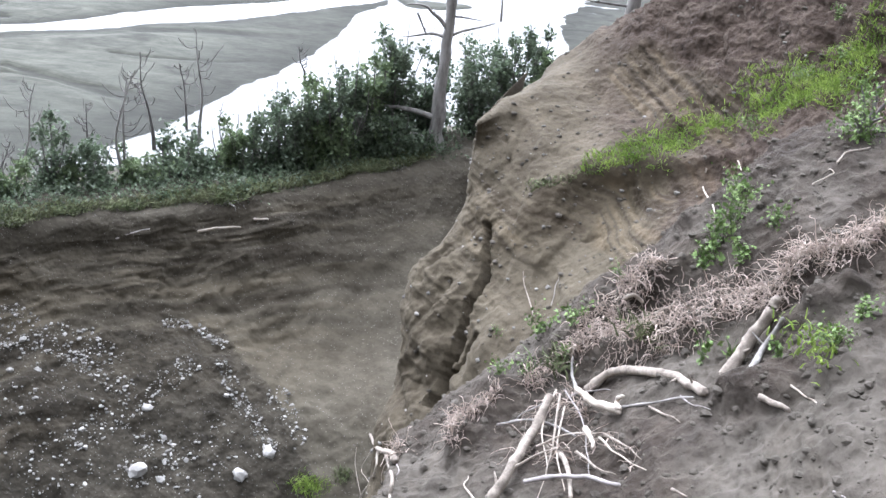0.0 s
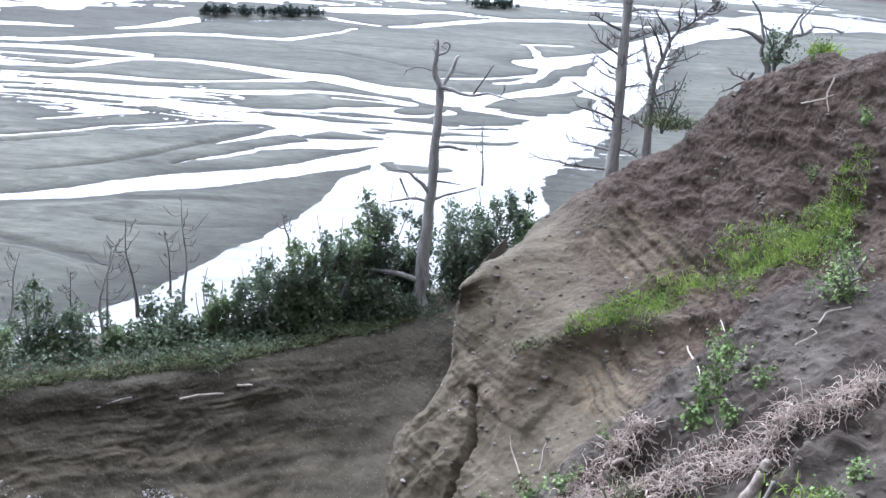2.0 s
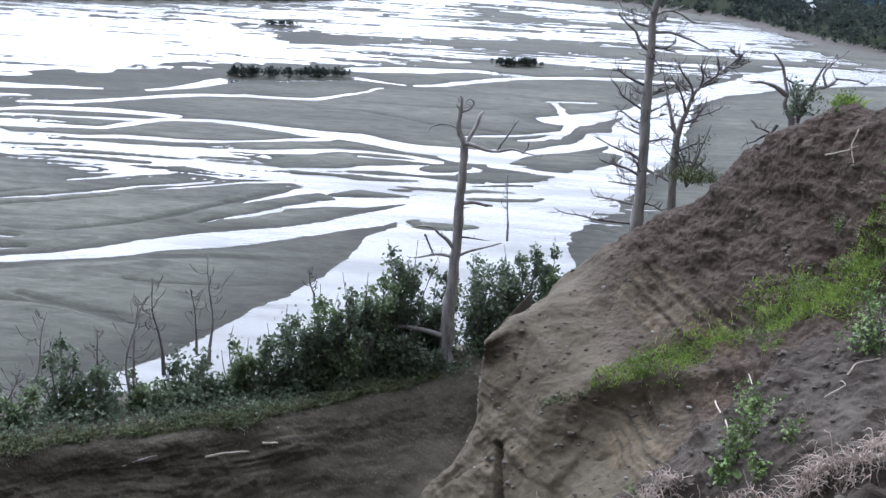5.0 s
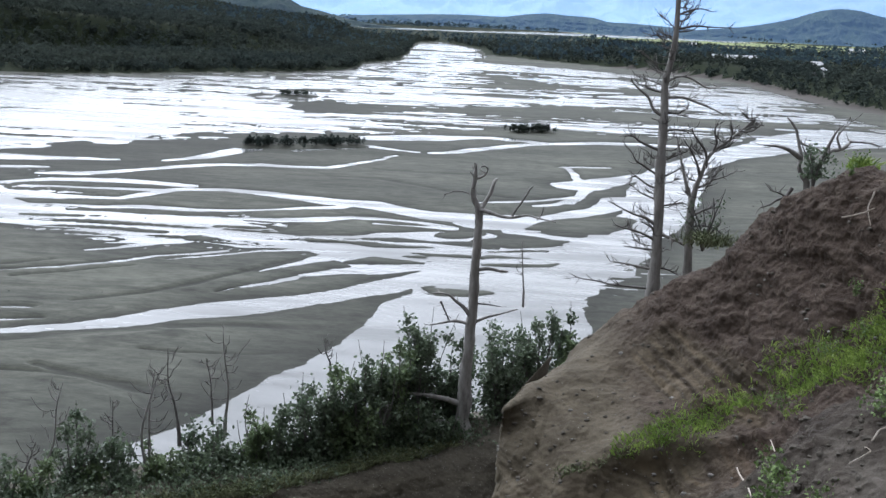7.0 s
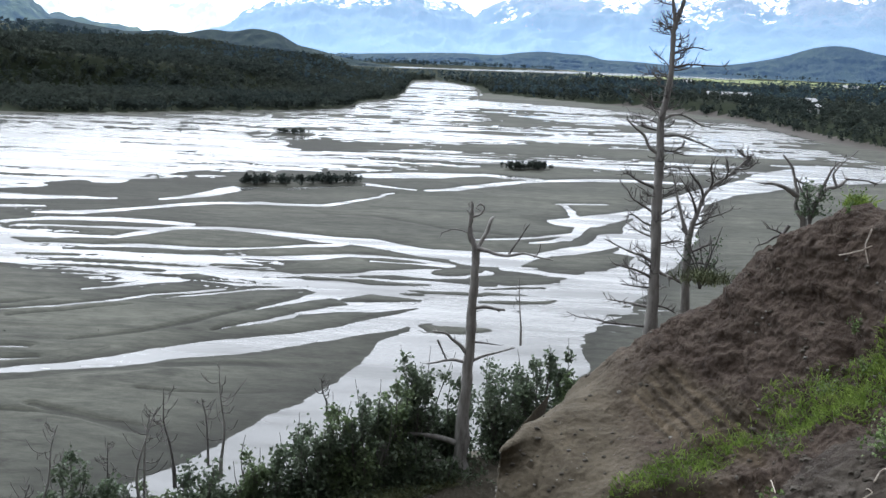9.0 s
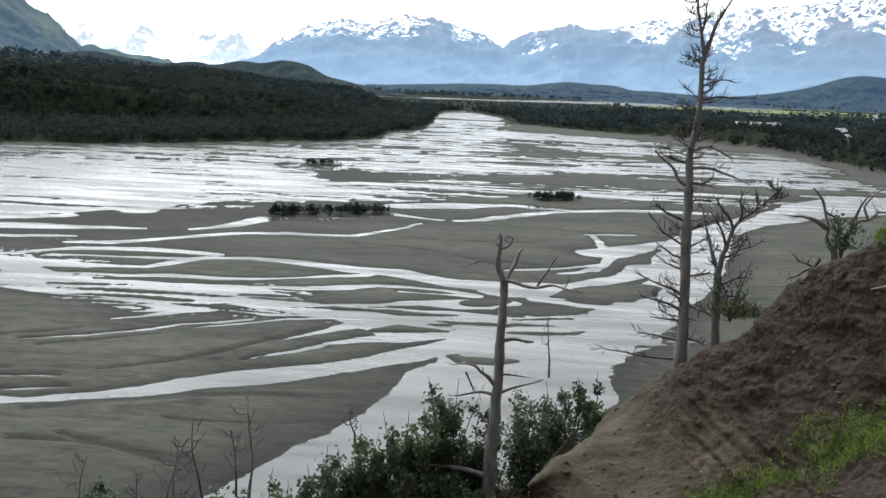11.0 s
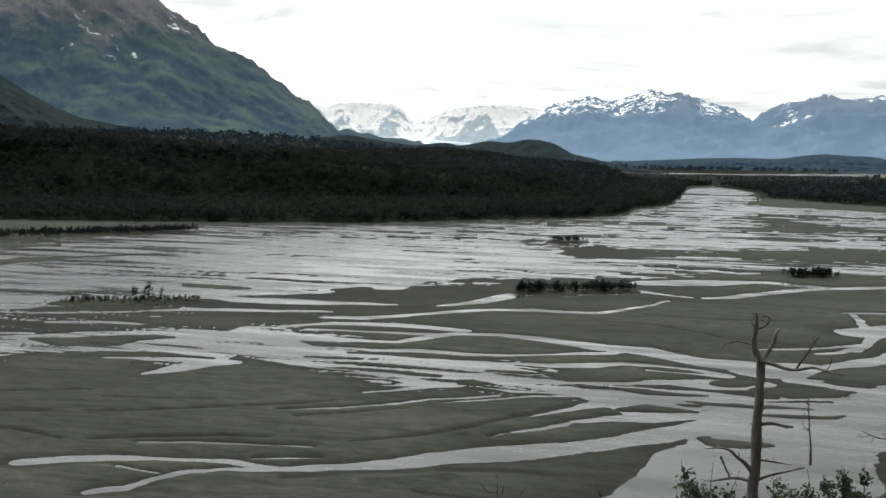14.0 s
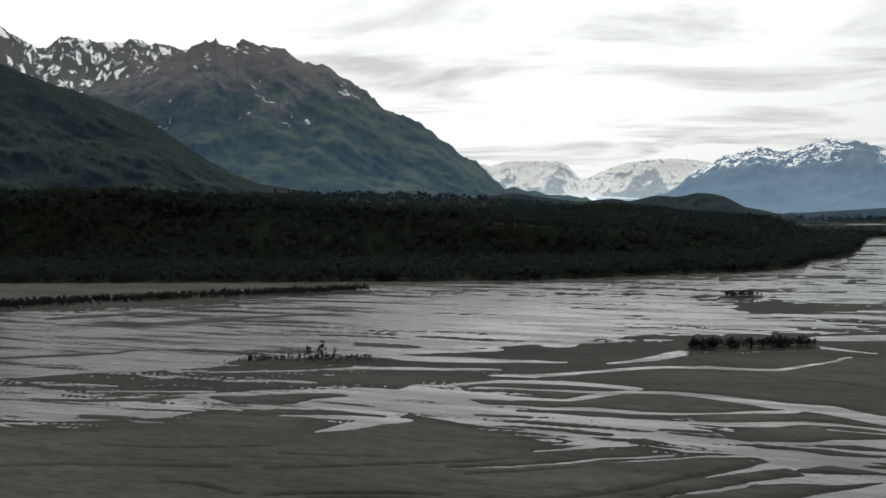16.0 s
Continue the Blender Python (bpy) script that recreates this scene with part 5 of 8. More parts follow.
def spur_shape(g):
    x, y, z, d = common(g, 51, 0.22, 0.03)
    d = d + 0.1 * fbm(x / 1.1, y / 1.1, z / 1.1, 4, 0.5, 52)
    # weathered slabs and upright flutes on the broken end
    slab, _ = path_distance(g, SLABS)
    d = d + smooth(2.0, 0.5, slab) * (terrace(fbm(x / 0.9, y / 0.9, z / 2.6, 3, 0.45, 58), 4) * 0.34 + terrace(fbm(x / 0.45, y / 0.45, z / 0.9, 3, 0.5, 55), 3) * 0.12)
    # flat broken faces of the silt block
    d = d + smooth(3.4, 1.8, x) * smooth(42.2, 41.2, z) * 0.2 * terrace(fbm((0.98 * x - 0.2 * y) / 1.2, (0.3 * y + 0.95 * z) / 2.6, None, 3, 0.45, 50), 3)
    # soft beds washed out under the turf
    led, hz = path_distance(g, LEDGE)
    under = hz - z
    d = d - 0.2 * smooth(-0.05, 0.2, under) * smooth(1.0, 0.3, under) * smooth(1.9, 1.1, led) * smooth(1.9, 3.0, x) + 0.1 * smooth(0.35, 0.05, np.abs(under + 0.1)) * smooth(0.7, 0.2, led) * smooth(1.6, 2.6, x)
    # an open joint that runs straight into the face, and fine creases
    into = np.array([0.09, 0.93, -0.36])
    into /= np.linalg.norm(into)
    flat = lambda q: q - (q @ into)[..., None] * into
    crack, _ = path_distance(flat(g), [flat(np.asarray(q)) for q in CRACK])
    d = d - 1.8 * smooth(0.085, 0.035, crack + 0.03 * fbm(x / 0.35, y / 0.35, z / 0.35, 2, 0.5, 57)) * (y < 26)
    d = d - 0.1 * smooth(0.8, 0.95, fbm(x / 2.4, y / 2.4, z / 3.2, 3, 0.4, 56, ridged=True))
    # across and up, square to the way from the bluff top to the spur
    ax, up = 0.98 * x - 0.2 * y, 0.06 * x + 0.3 * y + 0.95 * z
    hi, _ = along(ax, up, [(-0.98, 48.13), (0.33, 47.63)])
    lo = np.hypot(ax - -0.60, up - 45.41)
    rag = 0.3 * fbm(x / 0.8, y / 0.8, z / 0.8, 3, 0.5, 53)
    f1, f2 = smooth(0.95, 0.5, hi + rag), smooth(0.95, 0.55, lo + rag) * (y < 24)
    # the upper beds dip steadily; the lower ones curl round a core
    lay = 0.75 * x + 0.16 * y + 0.95 * z + 0.16 * fbm(x / 1.6, y / 1.6, z / 1.6, 3, 0.5, 60)
    lay2 = np.hypot(ax - -0.09, up - 46.17) + 0.14 * fbm(x / 1.2, y / 1.2, z / 1.2, 3, 0.5, 61)
    bed = z + 0.25 * fbm(x / 3, y / 3, z / 3, 3, 0.5, 62) + 0.1 * x
    patchy = 0.25 + 0.75 * smooth(-0.3, 0.25, fbm(x / 0.9, y / 0.9, z / 0.9, 3, 0.55, 54))
    d = d + patchy * (f1 * 0.17 * terrace(fbm(lay * 5.0, lay * 0 + 3.3 + 0.6 * x, None, 4, 0.65, 63), 3) + f2 * 0.2 * terrace(fbm(lay2 * 4.5, lay2 * 0 + 1.3 + 0.6 * x, None, 4, 0.65, 64), 3))
    right = smooth(3.5, 7.5, x + 0.5 * fbm(x / 2, y / 2, z / 2, 3, 0.5, 66) * 2)
    upper = smooth(0.2, 1.6, z - 41.0 + 1.4 * fbm(x / 3, y / 3, z / 3, 4, 0.5, 67))
    soil = np.clip(np.maximum(right, upper * smooth(2.2, 4.2, x)), 0, 1)
    d = d + 0.08 * (1 - f1) * fbm(bed * 3.5, bed * 0 + 2.2, None, 4, 0.6, 65) * smooth(-0.2, 0.3, fbm(x / 3, y / 3, z / 3, 3, 0.5, 68)) + soil * (0.2 * terrace(fbm(x / 0.9, y / 0.9, z / 0.4, 4, 0.55, 69), 4) + 0.07 * terrace(fbm(x / 0.3, y / 0.3, z / 0.16, 3, 0.6, 77), 3)) + 0.05 * soil * fbm(x / 1.2, y / 1.2, bed * 1.2, 4, 0.6, 59)
    strata = np.clip(0.1 + f1 + f2 + smooth(1.6, 0.8, led) * smooth(-0.1, 0.2, under) + 0.4 * fbm(x / 2, y / 2, z / 2, 3, 0.5, 70), 0, 1)
    line = 0.6 * fbm(bed * 5.0, bed * 0 + 0.5 * x, None, 4, 0.6, 71)
    line = line * (1 - f1) + f1 * fbm(lay * 6.5, lay * 0 + 0.4 * x, None, 4, 0.65, 72)
    line = line * (1 - f2) + f2 * fbm(lay2 * 6.0, lay2 * 0 + 0.4 * x, None, 4, 0.65, 73)
    # the hidden back of the spur stays plain
    front = np.linspace(0, 1, g.shape[1])[None, :]
    d = d * smooth(0.2, 0.37, front)
    return d, soil * (1 - 0.7 * f1), strata, np.clip(0.5 + 0.75 * line, 0, 1)


TURF = [[(0.34, 11.81, 41.71), (0.95, 12.59, 41.85)], [(1.79, 12.74, 42.73), (2.39, 12.28, 43.14), (2.82, 11.93, 43.53)], [(2.30, 12.93, 43.25), (2.58, 12.96, 43.74)], [(3.26, 11.67, 43.91), (3.73, 11.21, 44.38)], [(3.84, 11.57, 44.55), (4.12, 11.27, 44.90), (4.69, 11.57, 45.15)], [(3.74, 10.88, 44.28), (4.19, 10.77, 44.79)], [(3.10, 10.28, 43.60), (3.31, 9.99, 44.01)]]


def slope_shape(g):
    x, y, z, d = common(g, 81, 0.24, 0.05)
    d = d + 0.12 * fbm(x / 0.9, y / 0.9, z / 0.7, 4, 0.6, 83, ridged=True)
    soil = smooth(-0.35, 0.3, fbm(x / 2.2, y / 2.2, z / 2.2, 4, 0.55, 85))
    turf = np.zeros(np.shape(x))
    for line in TURF:
        e, _ = path_distance(g, line)
        turf = np.maximum(turf, smooth(0.42, 0.12, e + 0.22 * fbm(x / 0.5, y / 0.5, z / 0.5, 3, 0.5, 87)))
    d = d + 0.24 * turf
    soil = np.maximum(soil, turf)
    return d, soil, 0.25 + 0.2 * fbm(x, y, z, 3, 0.5, 86), np.clip(0.5 + 0.6 * fbm(z * 4 + 0.6 * x, 0.6 * x, y, 4, 0.6, 84), 0, 1)


SCREE = [(x, y) for x, y, z in [(-12.03, 28.00, 33.29), (-10.75, 28.59, 32.75), (-9.37, 29.31, 32.14), (-8.02, 30.55, 32.13), (-6.32, 30.63, 31.75), (-4.68, 29.21, 31.00), (-3.41, 27.65, 30.21), (-2.85, 26.63, 29.68)]]


def gully_shape(g):
    x, y, z, d = common(g, 91, 0.36, 0.035)
    v = np.linspace(0, 1, g.shape[0])[:, None] * np.ones(g.shape[:2])
    bed = z + 0.3 * fbm(x / 4, y / 4, z / 4, 3, 0.5, 93)
    wall = smooth(30.2, 31.6, z) * smooth(34.9, 34.0, z) * (0.55 + 0.45 * smooth(-0.2, 0.3, fbm(x / 4, y / 4, z / 2, 3, 0.5, 89)))
    d = d + 0.1 * wall * fbm(bed * 2.4 + 0.25 * x, 0.2 * x + 1.1, None, 4, 0.6, 94) + 0.09 * fbm(x / 0.9, y / 0.9, z / 0.7, 5, 0.62, 92) + 0.22 * smooth(-2.5, -5.5, x) * wall * terrace(fbm(bed * 1.7 + 0.06 * x, 0.16 * x + 4.1, None, 4, 0.6, 88), 5) + 0.34 * wall * smooth(-3.0, -7.0, x) * terrace(fbm(x / 2.0, y / 2.0, z / 2.6, 4, 0.5, 95), 4)
    # dark turf band under the rim, dark scree below, paler wall to the right
    top = smooth(32.2, 33.6, z + 0.8 * fbm(x / 3, y / 3, z / 3, 4, 0.5, 96))
    jx, jy = x + 0.5 * fbm(x / 1.2, y / 1.2, z / 1.2, 4, 0.55, 97), y + 0.5 * fbm(x / 1.2, y / 1.2, z / 1.2, 4, 0.55, 99)
    rim_out, _ = along(jx, jy, [(-40, SCREE[0][1] - 2)] + SCREE + [(SCREE[-1][0] + 1, 15)])
    scree = np.where(inside(jx, jy, [(-40, SCREE[0][1] - 2)] + SCREE + [(SCREE[-1][0] + 1, 15), (-40, 10)]), smooth(-0.05, 0.25, rim_out), 0.0)
    d = d + 0.12 * scree * fbm(x / 0.6, y / 0.6, z / 0.6, 4, 0.6, 98)
    return d, np.clip(np.maximum(0.5 * top, scree), 0, 1), wall * (0.35 + 0.4 * smooth(-2.5, -5.5, x)), np.clip(0.5 + 0.7 * fbm(bed * 3.2 + 0.12 * x, 0.25 * x, None, 4, 0.62, 74), 0, 1)


spur_rows = [outward(SPUR[0], 34, 40), outward(SPUR[0], 16, 13), outward(SPUR[0], 6, 3.4)] + SPUR
spur_rows = [[(r[0][0] + 1.4, r[0][1] + 9, r[0][2] - 1.5), (r[0][0] + 0.8, r[0][1] + 4.5, r[0][2] - 0.6), (r[0][0] + 0.3, r[0][1] + 1.4, r[0][2] - 0.1)] + list(r) for r in spur_rows]
spur_ob, spur_g = rough_sheet("spur", spur_rows, 500, 420, M_spur, 51, spur_shape, "eroded grey silt spur with folded layers")
slope_ob, slope_g = rough_sheet("near_slope", SLOPE, 340, 380, M_slope, 61, slope_shape, "loose brown soil slope")
gully_rows = [outward(GULLY[0], 60, 36), outward(GULLY[0], 26, 20), outward(GULLY[0], 11, 4.5), outward(GULLY[0], 5, 0.9)] + GULLY
gully_ob, gully_g = rough_sheet("gully_wall", gully_rows, 390, 320, M_gully, 71, gully_shape, "dark eroded gully wall with scree")

# the top of the bluff under and behind the eye
near = [(x, y, z - 0.06) for x, y, z in SLOPE[-1]]
lip = [(-1.0 + 0.9 * k, 1.5 - 0.08 * k, 48.3 + 0.05 * k) for k in range(len(near))]
top_rows = [near, lip] + [[(-6 + 3.4 * k - 0.15 * b * (4 - k), -b + 0.8 * k, 48.4 + 0.12 * k + 0.01 * b) for k in range(len(near))] for b in (4, 12, 30, 60)]
top_rows = [[(r[0][0] - 0.3, r[0][1] - 0.8, r[0][2] - 34), (r[0][0] - 0.1, r[0][1] - 0.3, r[0][2] - 6), (r[0][0] - 0.02, r[0][1] - 0.1, r[0][2] - 0.6)] + list(r) + [(r[-1][0] + 12, r[-1][1] - 2, r[-1][2] + 0.6), (r[-1][0] + 40, r[-1][1] - 8, r[-1][2] + 2)] for r in top_rows]
top_ob, top_g = rough_sheet("bluff_top", top_rows, 90, 70, M_slope, 81, lambda g: (0.08 * fbm(g[..., 0] / 2, g[..., 1] / 2, g[..., 2] / 2, 4, 0.5, 82) - 0.1, 0.7, 0.1, 0.5), "trodden brown earth on the bluff top")


# ---- bare trees on the rim and behind the spur ----
def wiggle(points, n, amount, rng):
    p = spline(points, n)
    k = spline(rng.normal(size=(max(3, n // 4), 3)), n) * amount * 1.4
    k[0] = 0
    return p + k * np.linspace(0.3, 1, n)[:, None]


def limb_mesh(points, r0, r1, rng, twigs=4, twig_len=0.5, sides=6):
    """A bent branch with side twigs as one mesh."""
    n = max(7, len(points) * 3)
    length = np.linalg.norm(np.diff(np.asarray(points, float), axis=0), axis=1).sum()
    p = wiggle(points, n, 0.012 * length, rng)
    pieces = [tube(p, np.linspace(r0, r1, n), sides, 0.15, int(rng.integers(1000)))]
    for _ in range(twigs):
        i = int(rng.integers(n // 4, n))
        t = p[min(i + 1, n - 1)] - p[max(i - 1, 0)]
        t = t / (np.linalg.norm(t) + 1e-9)
        d = t * 0.6 + rng.normal(size=3) * 0.55 + np.array([0, 0, 0.25])
        d /= np.linalg.norm(d)
        ln = twig_len * rng.uniform(0.35, 1.0)
        q = np.array([p[i], p[i] + d * ln * 0.5 + rng.normal(size=3) * 0.05 * ln, p[i] + d * ln + np.array([0, 0, 0.12 * ln])])
        rr = max(0.011, (r0 + (r1 - r0) * i / n) * 0.5)
        pieces.append(tube(spline(q, 5), np.linspace(rr, 0.007, 5), 4))
        if ln > 0.35:
            e = d * 0.5 + rng.normal(size=3) * 0.6
            e /= np.linalg.norm(e)
            pieces.append(tube(np.array([q[1], q[1] + e * ln * 0.25, q[1] + e * ln * 0.45]), (0.009, 0.007, 0.006), 4))
    return join_quads(pieces)


def dead_tree(name, trunk, r0, r1, limbs, label, seed, twigs=4, twig_len=0.5, bark=None, category="dead tree", knots=0.2, radii=None, limb=1.5):
    rng = np.random.default_rng(seed)
    bark = bark or M_bark
    base = trunk[0]
    ob = empty(name, base)
    rel = lambda pts: np.asarray(pts, float) - np.asarray(base)
    n = max(14, len(trunk) * 5)
    p = spline(rel(trunk), n)
    u = np.linspace(0, 1, n)
    rad = r0 + (r1 - r0) * u**0.8
    if radii:
        rad = np.interp(u, np.linspace(0, 1, len(radii)), radii)
    rad[:3] *= (1.35, 1.15, 1.05)
    p[0, 2] -= 0.5
    v, f = tube(p, rad, 12, knots, seed)
    part("trunk", mesh_from("trunk", v, f, bark), ob)
    for pts, a, b in limbs:
        v, f = limb_mesh(rel(pts), a * limb, b * limb, rng, twigs, twig_len)
        part("branch", mesh_from("branch", v, f, bark if a > 0.03 else M_twig), ob)
    return tagged(ob, label, category)


def random_limbs(trunk, count, u0, u1, length, rng, r=0.03, rise=0.15, squash=1.0):
    p = spline(trunk, 60)
    out = []
    for i in range(count):
        u = u0 + (u1 - u0) * (i + rng.random()) / count
        s = p[int(u * 59)]
        a = rng.uniform(0, 2 * math.pi)
        d = np.array([math.cos(a), math.sin(a) * squash, 0])
        ln = length * rng.uniform(0.55, 1.15) * (1 - 0.45 * (u - u0) / (u1 - u0))
        sag = rng.uniform(-0.25, 0.2)
        out.append(([s, s + d * ln * 0.35 + [0, 0, sag * ln * 0.4], s + d * ln * 0.7 + [0, 0, sag * ln * 0.5 + rise * ln * 0.4], s + d * ln + [0, 0, sag * ln * 0.3 + rise * ln * 1.4]], r * rng.uniform(0.7, 1.2), 0.009))
    return out


snag_trunk = [(-0.66, 39.98, 34.97), (-0.61, 39.98, 36.36), (-0.57, 39.98, 37.83), (-0.52, 39.98, 38.87), (-0.46, 39.98, 40.10), (-0.47, 39.98, 41.11), (-0.43, 39.98, 42.12), (-0.43, 39.98, 42.92), (-0.53, 39.98, 43.31), (-0.66, 39.98, 43.60), (-0.66, 39.98, 44.10), (-0.63, 39.98, 44.59), (-0.67, 39.98, 44.75)]
snag_limbs = [
    ([(-0.44, 39.98, 43.02), (-0.30, 40.17, 43.29), (-0.08, 40.37, 43.67), (0.06, 40.56, 44.05), (0.17, 40.76, 44.14)], 0.055, 0.035),
    ([(-0.65, 39.98, 44.20), (-0.44, 39.98, 44.27), (-0.31, 39.99, 44.35), (-0.20, 39.99, 44.55), (-0.30, 40.00, 44.66), (-0.46, 40.00, 44.65)], 0.035, 0.015),
    ([(-0.74, 39.98, 43.66), (-1.00, 40.19, 43.69), (-1.31, 40.40, 43.66), (-1.51, 40.61, 43.56), (-1.68, 40.82, 43.50)], 0.02, 0.008),
    ([(-0.44, 39.98, 43.12), (-0.09, 39.80, 43.11), (0.31, 39.61, 43.02), (0.70, 39.43, 43.00), (1.17, 39.24, 43.09), (1.55, 39.06, 43.05), (2.11, 38.87, 43.07)], 0.055, 0.015),
    ([(0.70, 39.98, 42.94), (0.85, 40.03, 43.18), (1.07, 40.07, 43.48), (1.28, 40.12, 43.88), (1.39, 40.17, 44.05)], 0.03, 0.01),
    ([(1.58, 39.98, 42.88), (1.73, 39.93, 43.10), (1.79, 39.87, 43.41)], 0.015, 0.007),
    ([(-0.34, 39.98, 41.02), (0.05, 40.11, 41.05), (0.41, 40.25, 40.96), (0.67, 40.38, 40.88)], 0.05, 0.03),
    ([(-0.50, 39.98, 39.24), (-0.81, 39.84, 39.67), (-1.11, 39.69, 39.93), (-1.31, 39.55, 40.16), (-1.70, 39.41, 40.25), (-2.12, 39.26, 40.23)], 0.055, 0.012),
    ([(-0.57, 39.98, 39.03), (-1.09, 40.14, 39.04), (-1.60, 40.31, 38.88), (-2.00, 40.47, 38.75)], 0.05, 0.014),
    ([(-1.62, 39.98, 39.79), (-1.40, 40.00, 39.33), (-1.23, 40.02, 39.02)], 0.028, 0.01),
    ([(-0.45, 39.98, 39.08), (0.09, 40.16, 39.33), (0.59, 40.33, 39.45), (1.09, 40.51, 39.49)], 0.04, 0.012),
    ([(-0.40, 39.98, 39.78), (0.07, 39.97, 39.78), (0.47, 39.96, 39.75)], 0.03, 0.01),
    ([(-0.79, 39.98, 36.06), (-1.36, 39.95, 36.23), (-1.97, 39.92, 36.33), (-2.68, 39.89, 36.36)], 0.08, 0.035),
    ([(-0.91, 39.98, 35.08), (-1.33, 40.11, 35.32), (-1.95, 40.23, 35.18)], 0.05, 0.02),
]
_rng = np.random.default_rng(8)
snag_limbs += random_limbs(snag_trunk, 16, 0.15, 0.95, 0.2, _rng, 0.022, 0.2)
dead_tree("dead_tree", snag_trunk, 0.3, 0.05, snag_limbs, "tall broken grey snag with crooked bare limbs on the gully rim", 3, 3, 0.3, radii=[0.27, 0.235, 0.2, 0.17, 0.155, 0.145, 0.135, 0.12, 0.1, 0.085, 0.075, 0.065, 0.03], knots=0.36)

pine_trunk = [(4.73, 32.72, 42.42), (4.74, 32.72, 43.33), (4.70, 32.72, 44.46), (4.65, 32.72, 45.58), (4.63, 32.72, 46.54), (4.61, 32.72, 47.48), (4.59, 32.72, 48.18), (4.67, 32.72, 48.73), (4.76, 32.72, 49.35), (4.76, 32.72, 49.96), (4.75, 32.72, 50.57), (4.77, 32.71, 50.83), (4.65, 32.72, 51.57), (4.52, 32.74, 52.16), (4.55, 32.74, 52.75), (4.59, 32.73, 53.16)]
pine_limbs = [([(4.77, 32.71, 50.72), (4.88, 32.69, 51.16), (4.99, 32.57, 51.65), (5.16, 32.44, 52.01), (5.45, 32.30, 52.53)], 0.05, 0.012),
              ([(4.67, 32.72, 51.48), (4.75, 32.71, 51.78), (4.76, 32.71, 52.19)], 0.03, 0.01)]
